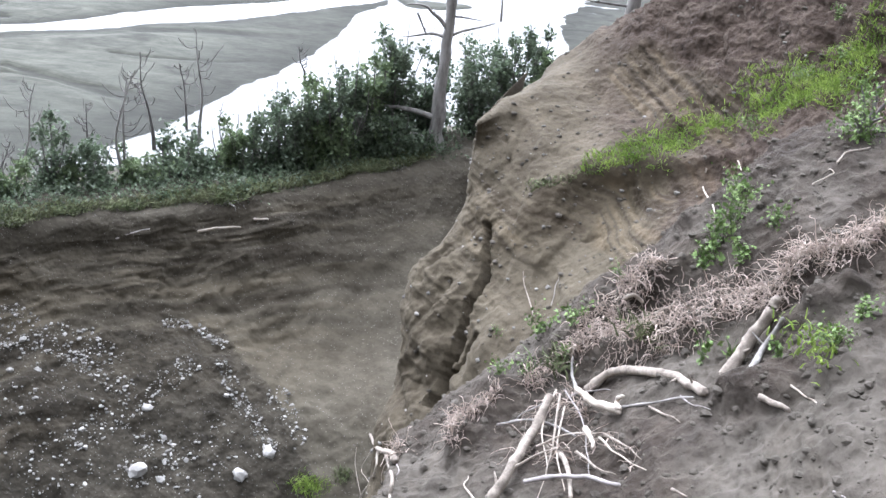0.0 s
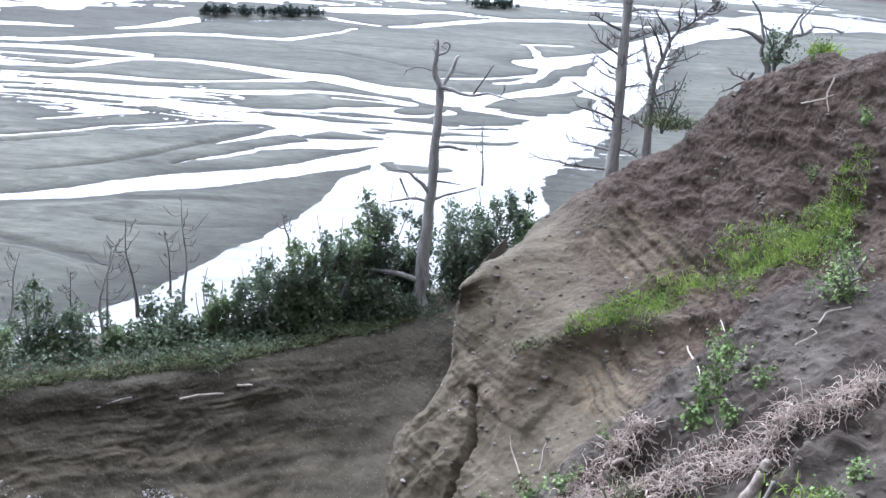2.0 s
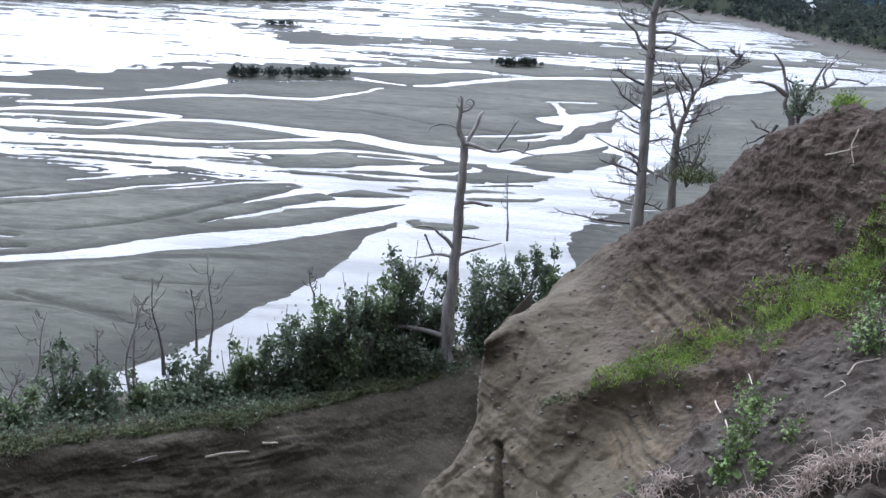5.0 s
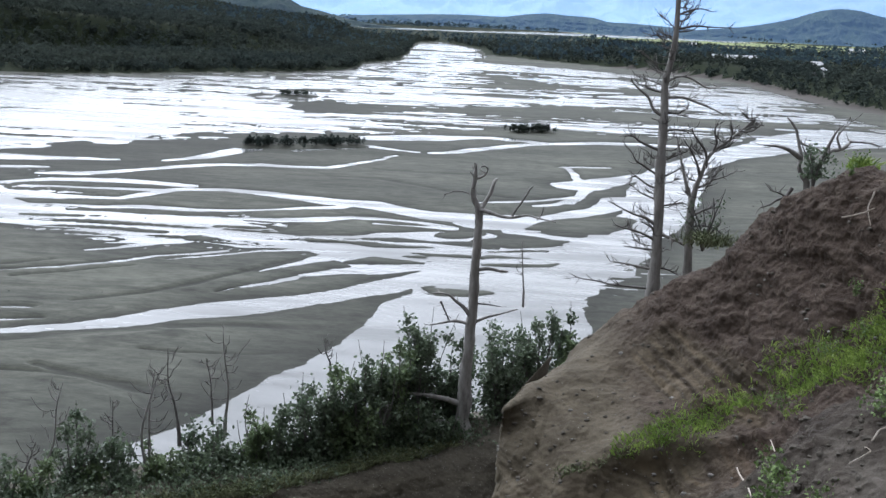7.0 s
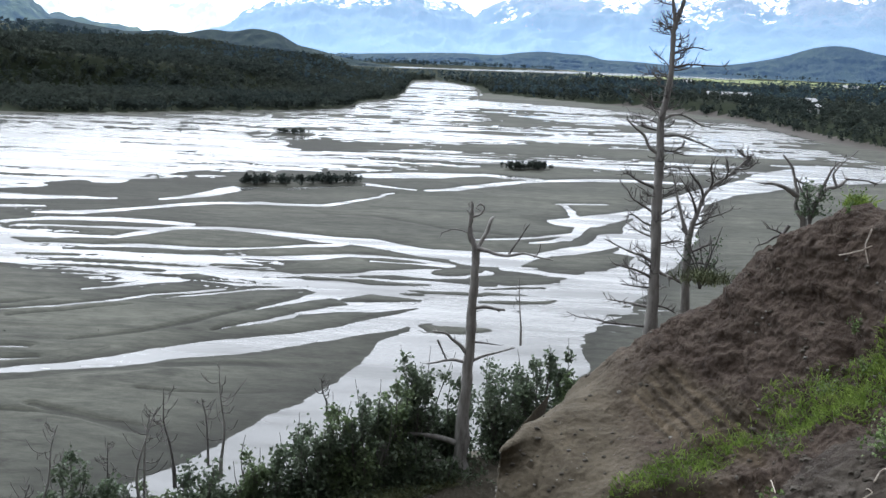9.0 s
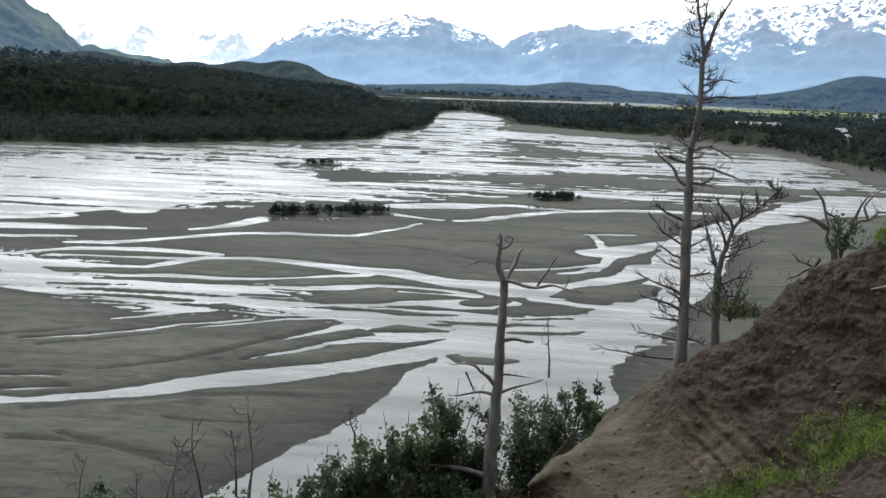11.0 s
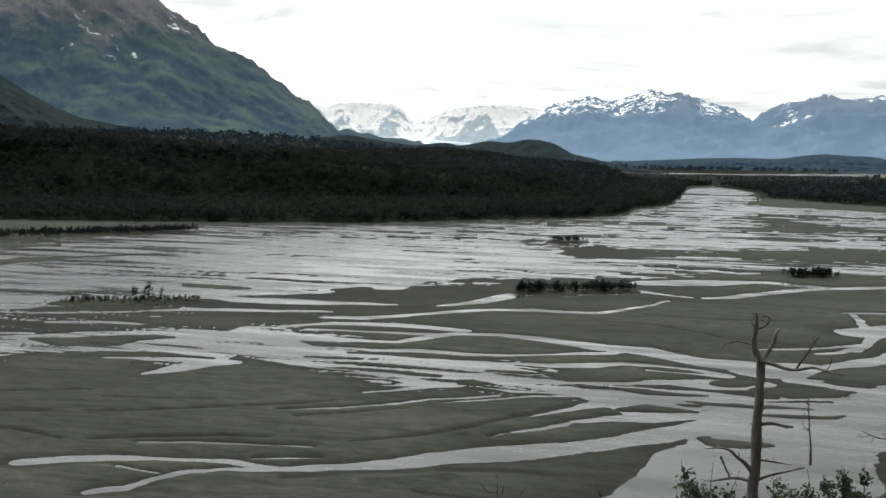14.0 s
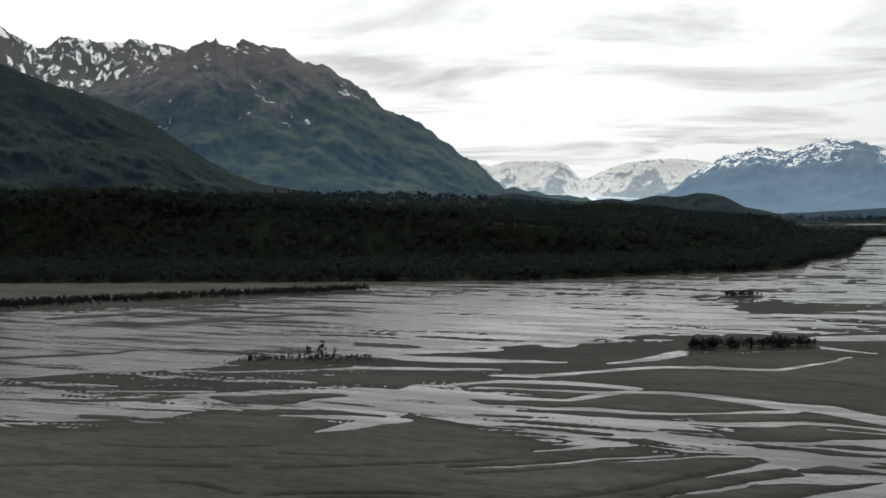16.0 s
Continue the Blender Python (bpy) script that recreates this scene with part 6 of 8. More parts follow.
pine_limbs += [
    ([(4.59, 32.72, 48.10), (4.38, 32.93, 48.16), (4.17, 33.15, 48.21), (3.88, 33.36, 48.27)], 0.02, 0.008),
    ([(4.63, 32.72, 47.25), (4.32, 32.66, 47.44), (4.14, 32.61, 47.78), (3.88, 32.55, 48.00), (3.66, 32.49, 48.18), (3.54, 32.43, 48.23)], 0.035, 0.01),
    ([(4.61, 32.72, 48.23), (4.84, 32.93, 48.34), (5.10, 33.13, 48.37), (5.45, 33.34, 48.26), (5.90, 33.55, 48.03), (6.25, 33.75, 48.08)], 0.035, 0.01),
    ([(4.65, 32.72, 47.79), (5.11, 32.91, 47.83), (5.54, 33.10, 47.73), (5.97, 33.29, 47.58), (6.42, 33.48, 47.37)], 0.035, 0.01),
    ([(4.68, 32.72, 47.40), (5.02, 32.58, 47.35), (5.31, 32.44, 47.30)], 0.02, 0.008),
    ([(4.73, 32.72, 50.03), (5.06, 32.77, 50.15), (5.37, 32.82, 50.21), (5.69, 32.86, 50.12)], 0.025, 0.008),
    ([(4.76, 32.72, 49.65), (5.25, 32.81, 49.75), (5.81, 32.90, 49.73), (6.37, 32.99, 49.72)], 0.025, 0.008),
    ([(4.74, 32.72, 49.65), (4.57, 32.91, 49.83), (4.43, 33.11, 49.94)], 0.016, 0.007),
    ([(4.75, 32.72, 49.35), (4.58, 32.79, 49.41), (4.20, 32.87, 49.46)], 0.018, 0.007),
    ([(4.67, 32.72, 48.70), (4.22, 32.56, 48.74), (3.95, 32.40, 48.94), (3.77, 32.24, 49.06)], 0.016, 0.007),
    ([(4.62, 32.72, 46.30), (4.08, 32.72, 46.51), (3.84, 32.72, 46.66), (3.60, 32.72, 46.68)], 0.03, 0.01),
    ([(4.62, 32.72, 45.58), (4.13, 32.72, 45.88), (3.93, 32.71, 46.03), (3.78, 32.71, 46.34)], 0.026, 0.009),
    ([(4.65, 32.72, 45.23), (4.33, 32.72, 45.33), (3.99, 32.72, 45.55), (3.76, 32.72, 45.46)], 0.026, 0.008),
    ([(4.67, 32.72, 44.91), (4.21, 32.92, 45.05), (3.93, 33.12, 45.25)], 0.022, 0.008),
    ([(4.73, 32.72, 44.14), (4.39, 32.65, 44.38), (4.05, 32.59, 44.48), (3.72, 32.52, 44.61), (3.23, 32.46, 44.83)], 0.036, 0.009),
    ([(4.71, 32.72, 43.73), (4.25, 32.60, 43.98), (3.75, 32.48, 44.13), (3.50, 32.36, 44.22)], 0.03, 0.01),
    ([(4.71, 32.72, 44.01), (4.49, 32.73, 44.16), (4.25, 32.74, 44.27)], 0.03, 0.012),
    ([(4.73, 32.72, 43.49), (4.30, 32.78, 43.50), (3.83, 32.84, 43.53)], 0.025, 0.009),
    ([(4.72, 32.72, 42.91), (4.03, 32.91, 43.00), (3.49, 33.11, 43.01)], 0.032, 0.011),
    ([(4.73, 32.72, 42.34), (4.06, 32.76, 42.38), (3.50, 32.79, 42.42), (3.10, 32.83, 42.47), (2.62, 32.86, 42.49), (2.29, 32.90, 42.61)], 0.028, 0.007),
    ([(4.74, 32.72, 43.98), (5.13, 32.62, 43.85), (5.41, 32.52, 43.74)], 0.036, 0.02),
    ([(4.71, 32.72, 44.75), (5.34, 32.91, 44.82), (5.73, 33.10, 44.68)], 0.022, 0.008),
    ([(4.67, 32.72, 46.03), (4.97, 32.72, 46.16), (5.24, 32.71, 46.31)], 0.02, 0.008),
    ([(4.67, 32.72, 45.55), (4.94, 32.80, 45.67), (5.21, 32.87, 45.81)], 0.02, 0.008),
    ([(4.65, 32.72, 46.85), (4.99, 32.71, 46.93), (5.39, 32.70, 46.84)], 0.022, 0.008),
    ([(4.78, 32.72, 43.00), (5.11, 32.60, 42.96), (5.36, 32.47, 42.83)], 0.025, 0.01),
]
pine_limbs += random_limbs(pine_trunk, 60, 0.03, 0.97, 0.8, _rng, 0.013, 0.2, 0.7)
dead_tree("dead_spruce", pine_trunk, 0.16, 0.02, pine_limbs, "tall dead spruce with many short bare branches", 4, 10, 0.38, radii=[0.165, 0.15, 0.145, 0.135, 0.11, 0.095, 0.09, 0.08, 0.07, 0.06, 0.045, 0.035, 0.025, 0.014])

small_trunk = [(5.72, 33.10, 42.70), (5.67, 33.10, 43.62), (5.66, 33.10, 44.28), (5.66, 33.10, 44.77), (5.73, 33.10, 45.26), (5.86, 33.10, 45.67), (5.98, 33.10, 46.08), (6.22, 33.10, 46.41), (6.56, 33.10, 46.67), (6.86, 33.10, 46.95), (7.07, 33.10, 47.17), (7.29, 33.10, 47.38)]
small_limbs = [
    ([(5.68, 33.10, 44.85), (5.51, 33.18, 45.24), (5.42, 33.27, 45.54), (5.32, 33.35, 45.85), (5.22, 33.44, 46.32), (5.12, 33.52, 46.71)], 0.045, 0.01),
    ([(5.68, 33.10, 45.26), (5.98, 33.22, 45.34), (6.23, 33.34, 45.49), (6.34, 33.46, 45.73)], 0.03, 0.01),
    ([(5.81, 33.10, 45.59), (5.65, 32.96, 46.00), (5.45, 32.83, 46.33), (5.25, 32.69, 46.57)], 0.03, 0.01),
    ([(5.98, 33.10, 46.08), (5.87, 33.08, 46.40), (5.61, 33.06, 46.70), (5.43, 33.05, 46.94)], 0.03, 0.01),
    ([(6.12, 33.10, 46.29), (6.20, 33.04, 46.58), (6.10, 32.98, 46.90), (6.14, 32.92, 47.09)], 0.024, 0.009),
    ([(6.56, 33.10, 46.67), (6.59, 32.96, 46.92), (6.47, 32.81, 47.17)], 0.018, 0.008),
    ([(6.78, 33.10, 46.92), (7.10, 32.98, 46.94), (7.36, 32.85, 47.17)], 0.018, 0.007),
    ([(5.65, 33.10, 44.44), (5.97, 33.30, 44.59), (6.32, 33.51, 44.73), (6.51, 33.71, 44.88)], 0.03, 0.01),
    ([(6.18, 33.10, 45.52), (6.60, 33.27, 45.63), (6.90, 33.44, 45.76)], 0.016, 0.007),
    ([(5.64, 33.10, 44.12), (5.96, 33.05, 44.22), (6.35, 33.00, 44.17), (6.60, 32.94, 44.03)], 0.025, 0.01),
    ([(5.67, 33.10, 43.54), (5.30, 33.21, 43.72), (5.09, 33.31, 43.78)], 0.03, 0.012),
]
small_limbs += random_limbs(small_trunk, 18, 0.3, 1.0, 0.55, _rng, 0.012, 0.3)
dead_tree("bare_tree", small_trunk, 0.14, 0.02, small_limbs, "crooked half-dead tree with few leaves beside the dead spruce", 6, 11, 0.36, radii=[0.135, 0.12, 0.11, 0.095, 0.08, 0.065, 0.055, 0.045, 0.035, 0.028, 0.02, 0.012])

gnarl_trunk = [(7.12, 26.60, 46.42), (6.97, 26.60, 46.59), (6.88, 26.60, 46.79), (6.91, 26.60, 47.01), (6.84, 26.60, 47.26), (6.75, 26.60, 47.58), (6.63, 26.60, 47.76), (6.51, 26.60, 47.89)]
gnarl_limbs = [
    ([(6.89, 26.60, 47.00), (6.64, 26.40, 47.15), (6.39, 26.20, 47.25), (6.16, 26.00, 47.30), (5.86, 25.79, 47.33)], 0.045, 0.012),
    ([(7.00, 26.60, 46.54), (7.33, 26.78, 46.82), (7.49, 26.97, 46.99), (7.66, 27.15, 47.11), (7.96, 27.33, 47.17), (8.19, 27.51, 47.29), (8.30, 27.70, 47.34)], 0.05, 0.02),
    ([(7.39, 26.60, 47.02), (7.49, 26.62, 47.29), (7.60, 26.63, 47.55), (7.69, 26.65, 47.71)], 0.03, 0.009),
    ([(7.75, 26.60, 47.24), (7.71, 26.74, 47.48), (7.86, 26.88, 47.65), (8.06, 27.02, 47.80)], 0.022, 0.008),
    ([(7.94, 26.60, 47.41), (8.33, 26.50, 47.40), (8.63, 26.40, 47.35)], 0.016, 0.007),
    ([(6.78, 26.60, 46.30), (6.64, 26.55, 46.10), (6.45, 26.49, 46.04), (6.26, 26.44, 45.91), (6.06, 26.38, 45.83)], 0.03, 0.009),
    ([(6.70, 26.60, 46.08), (6.47, 26.53, 46.19), (6.25, 26.47, 46.24)], 0.02, 0.008),
    ([(6.83, 26.60, 47.35), (7.11, 26.81, 47.24), (7.36, 27.02, 47.18)], 0.02, 0.008),
]
dead_tree("gnarled_tree", gnarl_trunk, 0.065, 0.02, gnarl_limbs, "low gnarled bare tree on the spur's crest", 9, 5, 0.28)

SAPLINGS = [
    [(-10.60, 35.12, 34.26), (-10.59, 35.12, 35.56), (-10.58, 35.12, 36.91), (-10.41, 35.17, 38.26)], [(-9.84, 35.96, 35.91), (-10.00, 35.91, 36.89), (-10.18, 35.86, 37.66), (-10.19, 35.86, 38.75)],
    [(-8.56, 36.90, 35.94), (-8.45, 36.93, 37.10), (-8.58, 36.89, 38.26), (-8.63, 36.88, 39.06)], [(-8.96, 36.81, 36.40), (-9.03, 36.79, 37.48), (-9.17, 36.75, 38.21)],
    [(-13.44, 32.19, 34.87), (-13.06, 32.34, 35.59), (-12.69, 32.49, 36.70), (-12.60, 32.53, 37.77), (-12.42, 32.59, 38.50)], [(-11.58, 34.49, 35.85), (-11.56, 34.50, 37.36)],
    [(-3.58, 38.31, 35.00), (-3.35, 38.33, 35.80), (-3.17, 38.35, 36.46)], [(-3.84, 38.29, 35.41), (-4.15, 38.15, 35.68), (-4.37, 38.03, 35.74)],
    [(1.33, 41.47, 39.87), (1.23, 41.47, 40.82), (1.17, 41.47, 41.80)], [(-5.46, 40.01, 37.24), (-5.64, 39.98, 37.68), (-5.69, 39.98, 38.15)], [(-10.64, 34.90, 35.05), (-10.76, 34.86, 36.22), (-10.38, 34.97, 37.73), (-10.20, 35.02, 38.29)],
    [(-13.74, 31.84, 35.39), (-13.33, 32.02, 36.09), (-13.09, 32.12, 36.80)],
]
for i, pts in enumerate(SAPLINGS):
    rng = np.random.default_rng(100 + i)
    tall = pts[-1][2] - pts[0][2]
    dead_tree("dead_sapling", pts, 0.055 if tall > 2 else 0.035, 0.012, random_limbs(pts, 5 if i == 8 else 11, 0.25, 0.98, (0.26 * tall + 0.2) * (0.35 if i == 8 else 0.85), rng, 0.014, 0.45), "thin bare dead sapling among the shrubs", 120 + i, 2, 0.25,
              M_bark if i % 2 == 0 else M_twig, "dead tree", 0.1, limb=1.1)


# ---- leafy shrubs along the rim ----
def shrub(name, base, height, width, seed, mat, label, clusters=26, per=42, leaf=0.12, category="shrub", lean=0.0):
    rng = np.random.default_rng(seed)
    ob = empty(name, base)
    stems, lines, cents = [], [], []
    k = 5 + int(2.2 * width)
    for i in range(k):
        a = i * 2 * math.pi / k + rng.uniform(-0.5, 0.5)
        out = width * 0.5 * rng.uniform(0.25, 1.0)
        tip = np.array([math.cos(a) * out + lean * height, math.sin(a) * out, height * (rng.uniform(0.5, 0.85) if i % 3 else rng.uniform(0.88, 1.05))])
        pts = np.array([[0, 0, -0.25], tip * [0.35, 0.35, 0.35], tip * [0.8, 0.8, 0.72], tip])
        lines.append(wiggle(pts, 12, 0.025 * height, rng))
        stems.append(tube(lines[-1], np.linspace(0.035, 0.008, 12), 5))
    for i in range(clusters):
        u = rng.uniform(0.12, 1.0)
        line = lines[int(rng.integers(k))]
        c = line[int(u * 11)] + rng.normal(size=3) * [1, 1, 0.6] * width * 0.13 * (1.25 - u)
        size = (0.055 * width * rng.uniform(0.6, 1.4) + 0.07) * (1.15 - 0.45 * u)
        cents.append(c + rng.normal(size=(per, 3)) * [size, size, size * 1.1])
        stems.append(tube(np.array([line[int(u * 8)], 0.4 * line[int(u * 8)] + 0.6 * c, c]), (0.012, 0.008, 0.005), 4))
    for v, f in stems[:k]:
        part("stem", mesh_from("stem", v, f, M_twig), ob)
    tagged(part("twigwork", mesh_from("twigwork", *join_quads(stems[k:]), M_twig), ob), kind="stuff")
    cents = np.concatenate(cents)
    cents[:, 2] = np.maximum(cents[:, 2], 0.02)
    v, f = leaves(cents, leaf, rng, 0.3)
    part("foliage", mesh_from("foliage", v, f, mat, shade_smooth=False), ob)
    return tagged(ob, label, category)


DARK = "dark green leafy poplar shrub on the gully rim"
PALE = "pale green willow shrub on the gully rim"
SHRUBS = [
    ((-12.39, 33.46, 34.44), 2.9, 1.5, 0), ((-11.33, 34.05, 34.30), 1.95, 1.9, 0), ((-9.11, 35.74, 34.09), 2.3, 2.3, 0), ((-7.56, 36.71, 34.01), 3.1, 1.5, 1),
    ((-5.82, 37.73, 34.02), 3.3, 1.8, 0), ((-4.35, 38.63, 34.20), 3.5, 1.8, 0), ((-3.11, 39.36, 34.37), 3.4, 2.0, 0), ((-1.99, 40.83, 34.30), 4.5, 2.0, 0),
    ((0.63, 41.87, 34.39), 4.0, 2.6, 0), ((2.00, 42.33, 34.78), 4.3, 1.8, 0), ((-6.54, 37.31, 33.97), 1.9, 1.6, 0), ((-10.21, 34.92, 34.18), 1.6, 1.4, 1),
    ((-4.96, 37.95, 34.30), 1.7, 1.6, 1), ((-2.19, 39.12, 34.66), 1.7, 1.6, 0), ((-13.27, 32.26, 34.67), 1.6, 1.3, 1), ((-3.92, 38.28, 34.55), 1.9, 1.4, 1),
    ((-8.25, 36.15, 34.07), 1.6, 1.5, 0), ((-7.05, 36.91, 34.02), 1.5, 1.5, 0), ((-14.26, 31.29, 34.65), 2.0, 1.8, 0), ((-0.86, 41.87, 34.16), 2.6, 1.8, 0),
    ((3.00, 42.77, 35.64), 3.6, 0.7, 0), ((-11.93, 33.42, 34.50), 1.1, 1.2, 1), ((-9.54, 35.21, 34.19), 1.1, 1.3, 1), ((3.22, 41.76, 36.23), 1.8, 1.2, 1), ((-1.08, 39.06, 34.90), 0.9, 1.0, 0),
    ((-3.91, 38.60, 34.20), 4.16, 1.9, 0), ((-2.32, 40.30, 34.20), 5.26, 1.5, 0), ((-3.04, 39.60, 34.20), 4.43, 1.6, 1), ((-1.11, 41.00, 34.20), 4.46, 1.3, 0), ((0.93, 41.60, 34.20), 4.51, 2.2, 0), ((-4.81, 38.20, 34.20), 3.53, 1.6, 1), ((-5.49, 37.60, 34.20), 3.38, 1.5, 0),
]
for i, (base, hh, ww, kind) in enumerate(SHRUBS):
    shrub("shrub", base, hh, ww, 200 + i, M_leaf_light if kind else M_leaf, PALE if kind else DARK, int(12 + 8.5 * hh * ww ** 0.7), 40, 0.15)
shrub("shrub", (6.05, 32.9, 43.75), 1.5, 1.5, 260, M_leaf, "sparse dark shrub beside the dead spruce", 15, 13, 0.09)
shrub("shrub", (7.19, 26.44, 46.62), 0.75, 0.8, 261, M_leaf, "small dark shrub under the gnarled tree", 14, 30, 0.08)
shrub("shrub", (5.01, 13.67, 45.43), 0.62, 0.8, 262, M_weed, "dark leafy shrub at the end of the grass", 18, 40, 0.05)


def tuft(name, base, height, width, seed, mat, label, count=260, category="grass"):
    """A tuft of upright arching blades."""
    rng = np.random.default_rng(seed)
    ob = new(name, blades(np.asarray([base] * count) + rng.normal(size=(count, 3)) * [width * 0.3, width * 0.3, 0.02], height, rng, mat))
    return tagged(ob, label, category, kind="stuff")


def blades(roots, length, rng, mat, spread=0.5, wide=0.012):
    n = len(roots)
    d = rng.normal(size=(n, 3)) * spread
    d[:, 2] = 1
    d /= np.linalg.norm(d, axis=1, keepdims=True)
    side = np.cross(d, rng.normal(size=(n, 3)))
    side /= np.linalg.norm(side, axis=1, keepdims=True) + 1e-9
    ln = length * rng.uniform(0.5, 1.2, (n, 1))
    mid = roots + d * ln * 0.55
    tip = roots + d * ln * 0.9 + d * [1, 1, 0] * ln * 0.6 - [0, 0, 0.02]
    w = wide * rng.uniform(0.7, 1.4, (n, 1))
    v = np.stack([roots - side * w, roots + side * w, mid - side * w * 0.8, mid + side * w * 0.8, tip - side * w * 0.15, tip + side * w * 0.15], 1)
    i = np.arange(n)[:, None] * 6
    f = np.concatenate([i + [0, 1, 3, 2], i + [2, 3, 5, 4]])
    return mesh_from("blades", v.reshape(-1, 3), f, mat, shade_smooth=False)


def pick(g, line, width, count, rng, jitter=0.03, soft=True):
    """Random points of a sheet near a line drawn on it."""
    d, _ = path_distance(g, line)
    x, y, z = g[..., 0], g[..., 1], g[..., 2]
    w = width * (0.75 + 0.6 * fbm(x / 1.1, y / 1.1, z / 1.1, 3, 0.5, 7)) if soft else width
    i = np.argwhere(d < w)
    if len(i) < 20:
        i = np.argwhere(d <= np.partition(d.ravel(), 60)[60])
    i = i[rng.integers(0, len(i), count)]
    return g[i[:, 0], i[:, 1]] + rng.normal(size=(count, 3)) * jitter


_rng = np.random.default_rng(33)
GRASS = [(2.79, 21.35, 41.78), (3.65, 21.50, 42.09), (4.62, 21.75, 42.49), (5.28, 21.21, 43.13), (5.88, 20.52, 43.69), (6.42, 19.92, 44.26), (6.80, 20.12, 44.56)]
tagged(new("grass", blades(np.concatenate([pick(spur_g, [(x, y, z + 0.12) for x, y, z in GRASS], 0.55, 2300, _rng), pick(spur_g, [(x, y, z + 0.25) for x, y, z in GRASS[1:]], 1.0, 1100, _rng), pick(spur_g, [(x, y, z + 0.5) for x, y, z in GRASS[3:]], 1.15, 1900, _rng)]), 0.16, _rng, M_grass, 0.6, 0.01)), "bright green grass strip on the spur", "grass", kind="stuff")
tagged(new("grass", blades(pick(spur_g, [(1.51, 21.29, 41.29), (2.15, 21.15, 41.53), (2.80, 21.34, 41.73)], 0.2, 260, _rng), 0.1, _rng, M_drygrass)), "thin green grass at the spur's ledge", "grass", kind="stuff")
RIM = [(-12.67, 30.07, 35.28), (-11.50, 31.19, 35.05), (-10.15, 32.30, 34.89), (-8.71, 33.45, 34.71), (-7.10, 34.30, 34.73), (-5.52, 35.83, 34.58), (-3.82, 37.44, 34.56), (-1.95, 38.56, 34.73), (-1.18, 38.91, 34.93)]
tagged(new("rim_grass", blades(pick(gully_g, RIM, 0.55, 6500, _rng), 0.32, _rng, M_drygrass, 0.7, 0.014)), "mixed dry grass hanging over the gully rim", "grass", kind="stuff")
tagged(new("rim_herbs", mesh_from("herbs", *leaves(pick(gully_g, [(x, y + 1.2, z + 0.25) for x, y, z in RIM], 1.3, 14000, _rng, 0.26), 0.11, _rng), M_leaf, shade_smooth=False)), "low green herbs under the shrubs", "plants", kind="stuff")

WEEDS = [
    ((3.48, 13.00, 44.28), 0.75, 0.5, 150, 0.09), ((3.31, 12.96, 44.04), 0.55, 0.45, 90, 0.09), ((3.18, 12.73, 43.87), 0.32, 0.35, 60, 0.1), ((3.51, 12.36, 44.16), 0.3, 0.3, 40, 0.1), ((3.87, 12.60, 44.57), 0.36, 0.4, 60, 0.07),
    ((1.41, 13.60, 42.27), 0.32, 0.4, 60, 0.09), ((1.74, 13.01, 42.80), 0.3, 0.45, 60, 0.09), ((0.90, 13.26, 41.81), 0.26, 0.35, 40, 0.08), ((1.15, 18.56, 39.32), 0.3, 0.3, 30, 0.06), ((1.30, 12.84, 42.05), 0.26, 0.4, 50, 0.06),
    ((2.97, 11.17, 43.47), 0.24, 0.3, 14, 0.13), ((3.24, 11.02, 43.65), 0.2, 0.2, 8, 0.13), ((4.23, 10.32, 44.61), 0.28, 0.35, 60, 0.08), ((3.93, 10.04, 44.45), 0.18, 0.6, 90, 0.07), ((3.55, 10.45, 44.02), 0.16, 0.2, 20, 0.09),
    ((3.63, 13.59, 44.53), 0.28, 0.3, 40, 0.08), ((6.78, 20.39, 44.56), 0.35, 0.35, 50, 0.08), ((6.78, 19.16, 44.43), 0.35, 0.4, 50, 0.08), ((7.39, 23.82, 47.14), 0.4, 0.45, 70, 0.08), ((6.76, 21.15, 45.16), 0.3, 0.3, 40, 0.08),
    ((6.98, 22.97, 47.11), 0.22, 0.22, 30, 0.07), ((2.28, 13.17, 43.43), 0.2, 0.25, 30, 0.06), ((1.72, 12.79, 42.44), 0.22, 0.3, 40, 0.06), ((7.33, 20.56, 46.35), 0.3, 0.35, 40, 0.1), ((6.20, 20.48, 44.06), 0.4, 0.5, 80, 0.07), ((5.40, 20.23, 43.20), 0.3, 0.4, 60, 0.07),
]
for i, (base, hh, ww, count, leaf) in enumerate(WEEDS):
    rng = np.random.default_rng(400 + i)
    ob = empty("weed", base)
    stems, pts = [], []
    for k in range(4):
        tip = np.array([rng.uniform(-0.5, 0.5) * ww, rng.uniform(-0.5, 0.5) * ww, hh * rng.uniform(0.6, 1)])
        line = spline([[0, 0, -0.05], tip * [0.3, 0.3, 0.5], tip], 6)
        stems.append(tube(line, np.linspace(0.007, 0.003, 6), 4))
        pts.append(line[rng.integers(1, 6, max(5, count // 2))] + rng.normal(size=(max(5, count // 2), 3)) * ww * 0.13)
    for v, f in stems:
        part("stem", mesh_from("stem", v, f, M_leaf_light), ob)
    part("foliage", mesh_from("leaves", *leaves(np.concatenate(pts), leaf * 0.62, rng, -0.2), M_weed, shade_smooth=False), ob)
    tagged(ob, "bright green leafy weed on bare soil", "weed", group="weeds on the slope")
tuft("grass_tuft", (-3.15, 26.51, 29.58), 0.35, 0.9, 501, M_grass, "green grass tuft on the gully floor", 320)
tuft("grass_tuft", (-2.14, 26.66, 29.83), 0.3, 0.5, 502, M_drygrass, "yellowish grass tuft on the gully floor", 160)
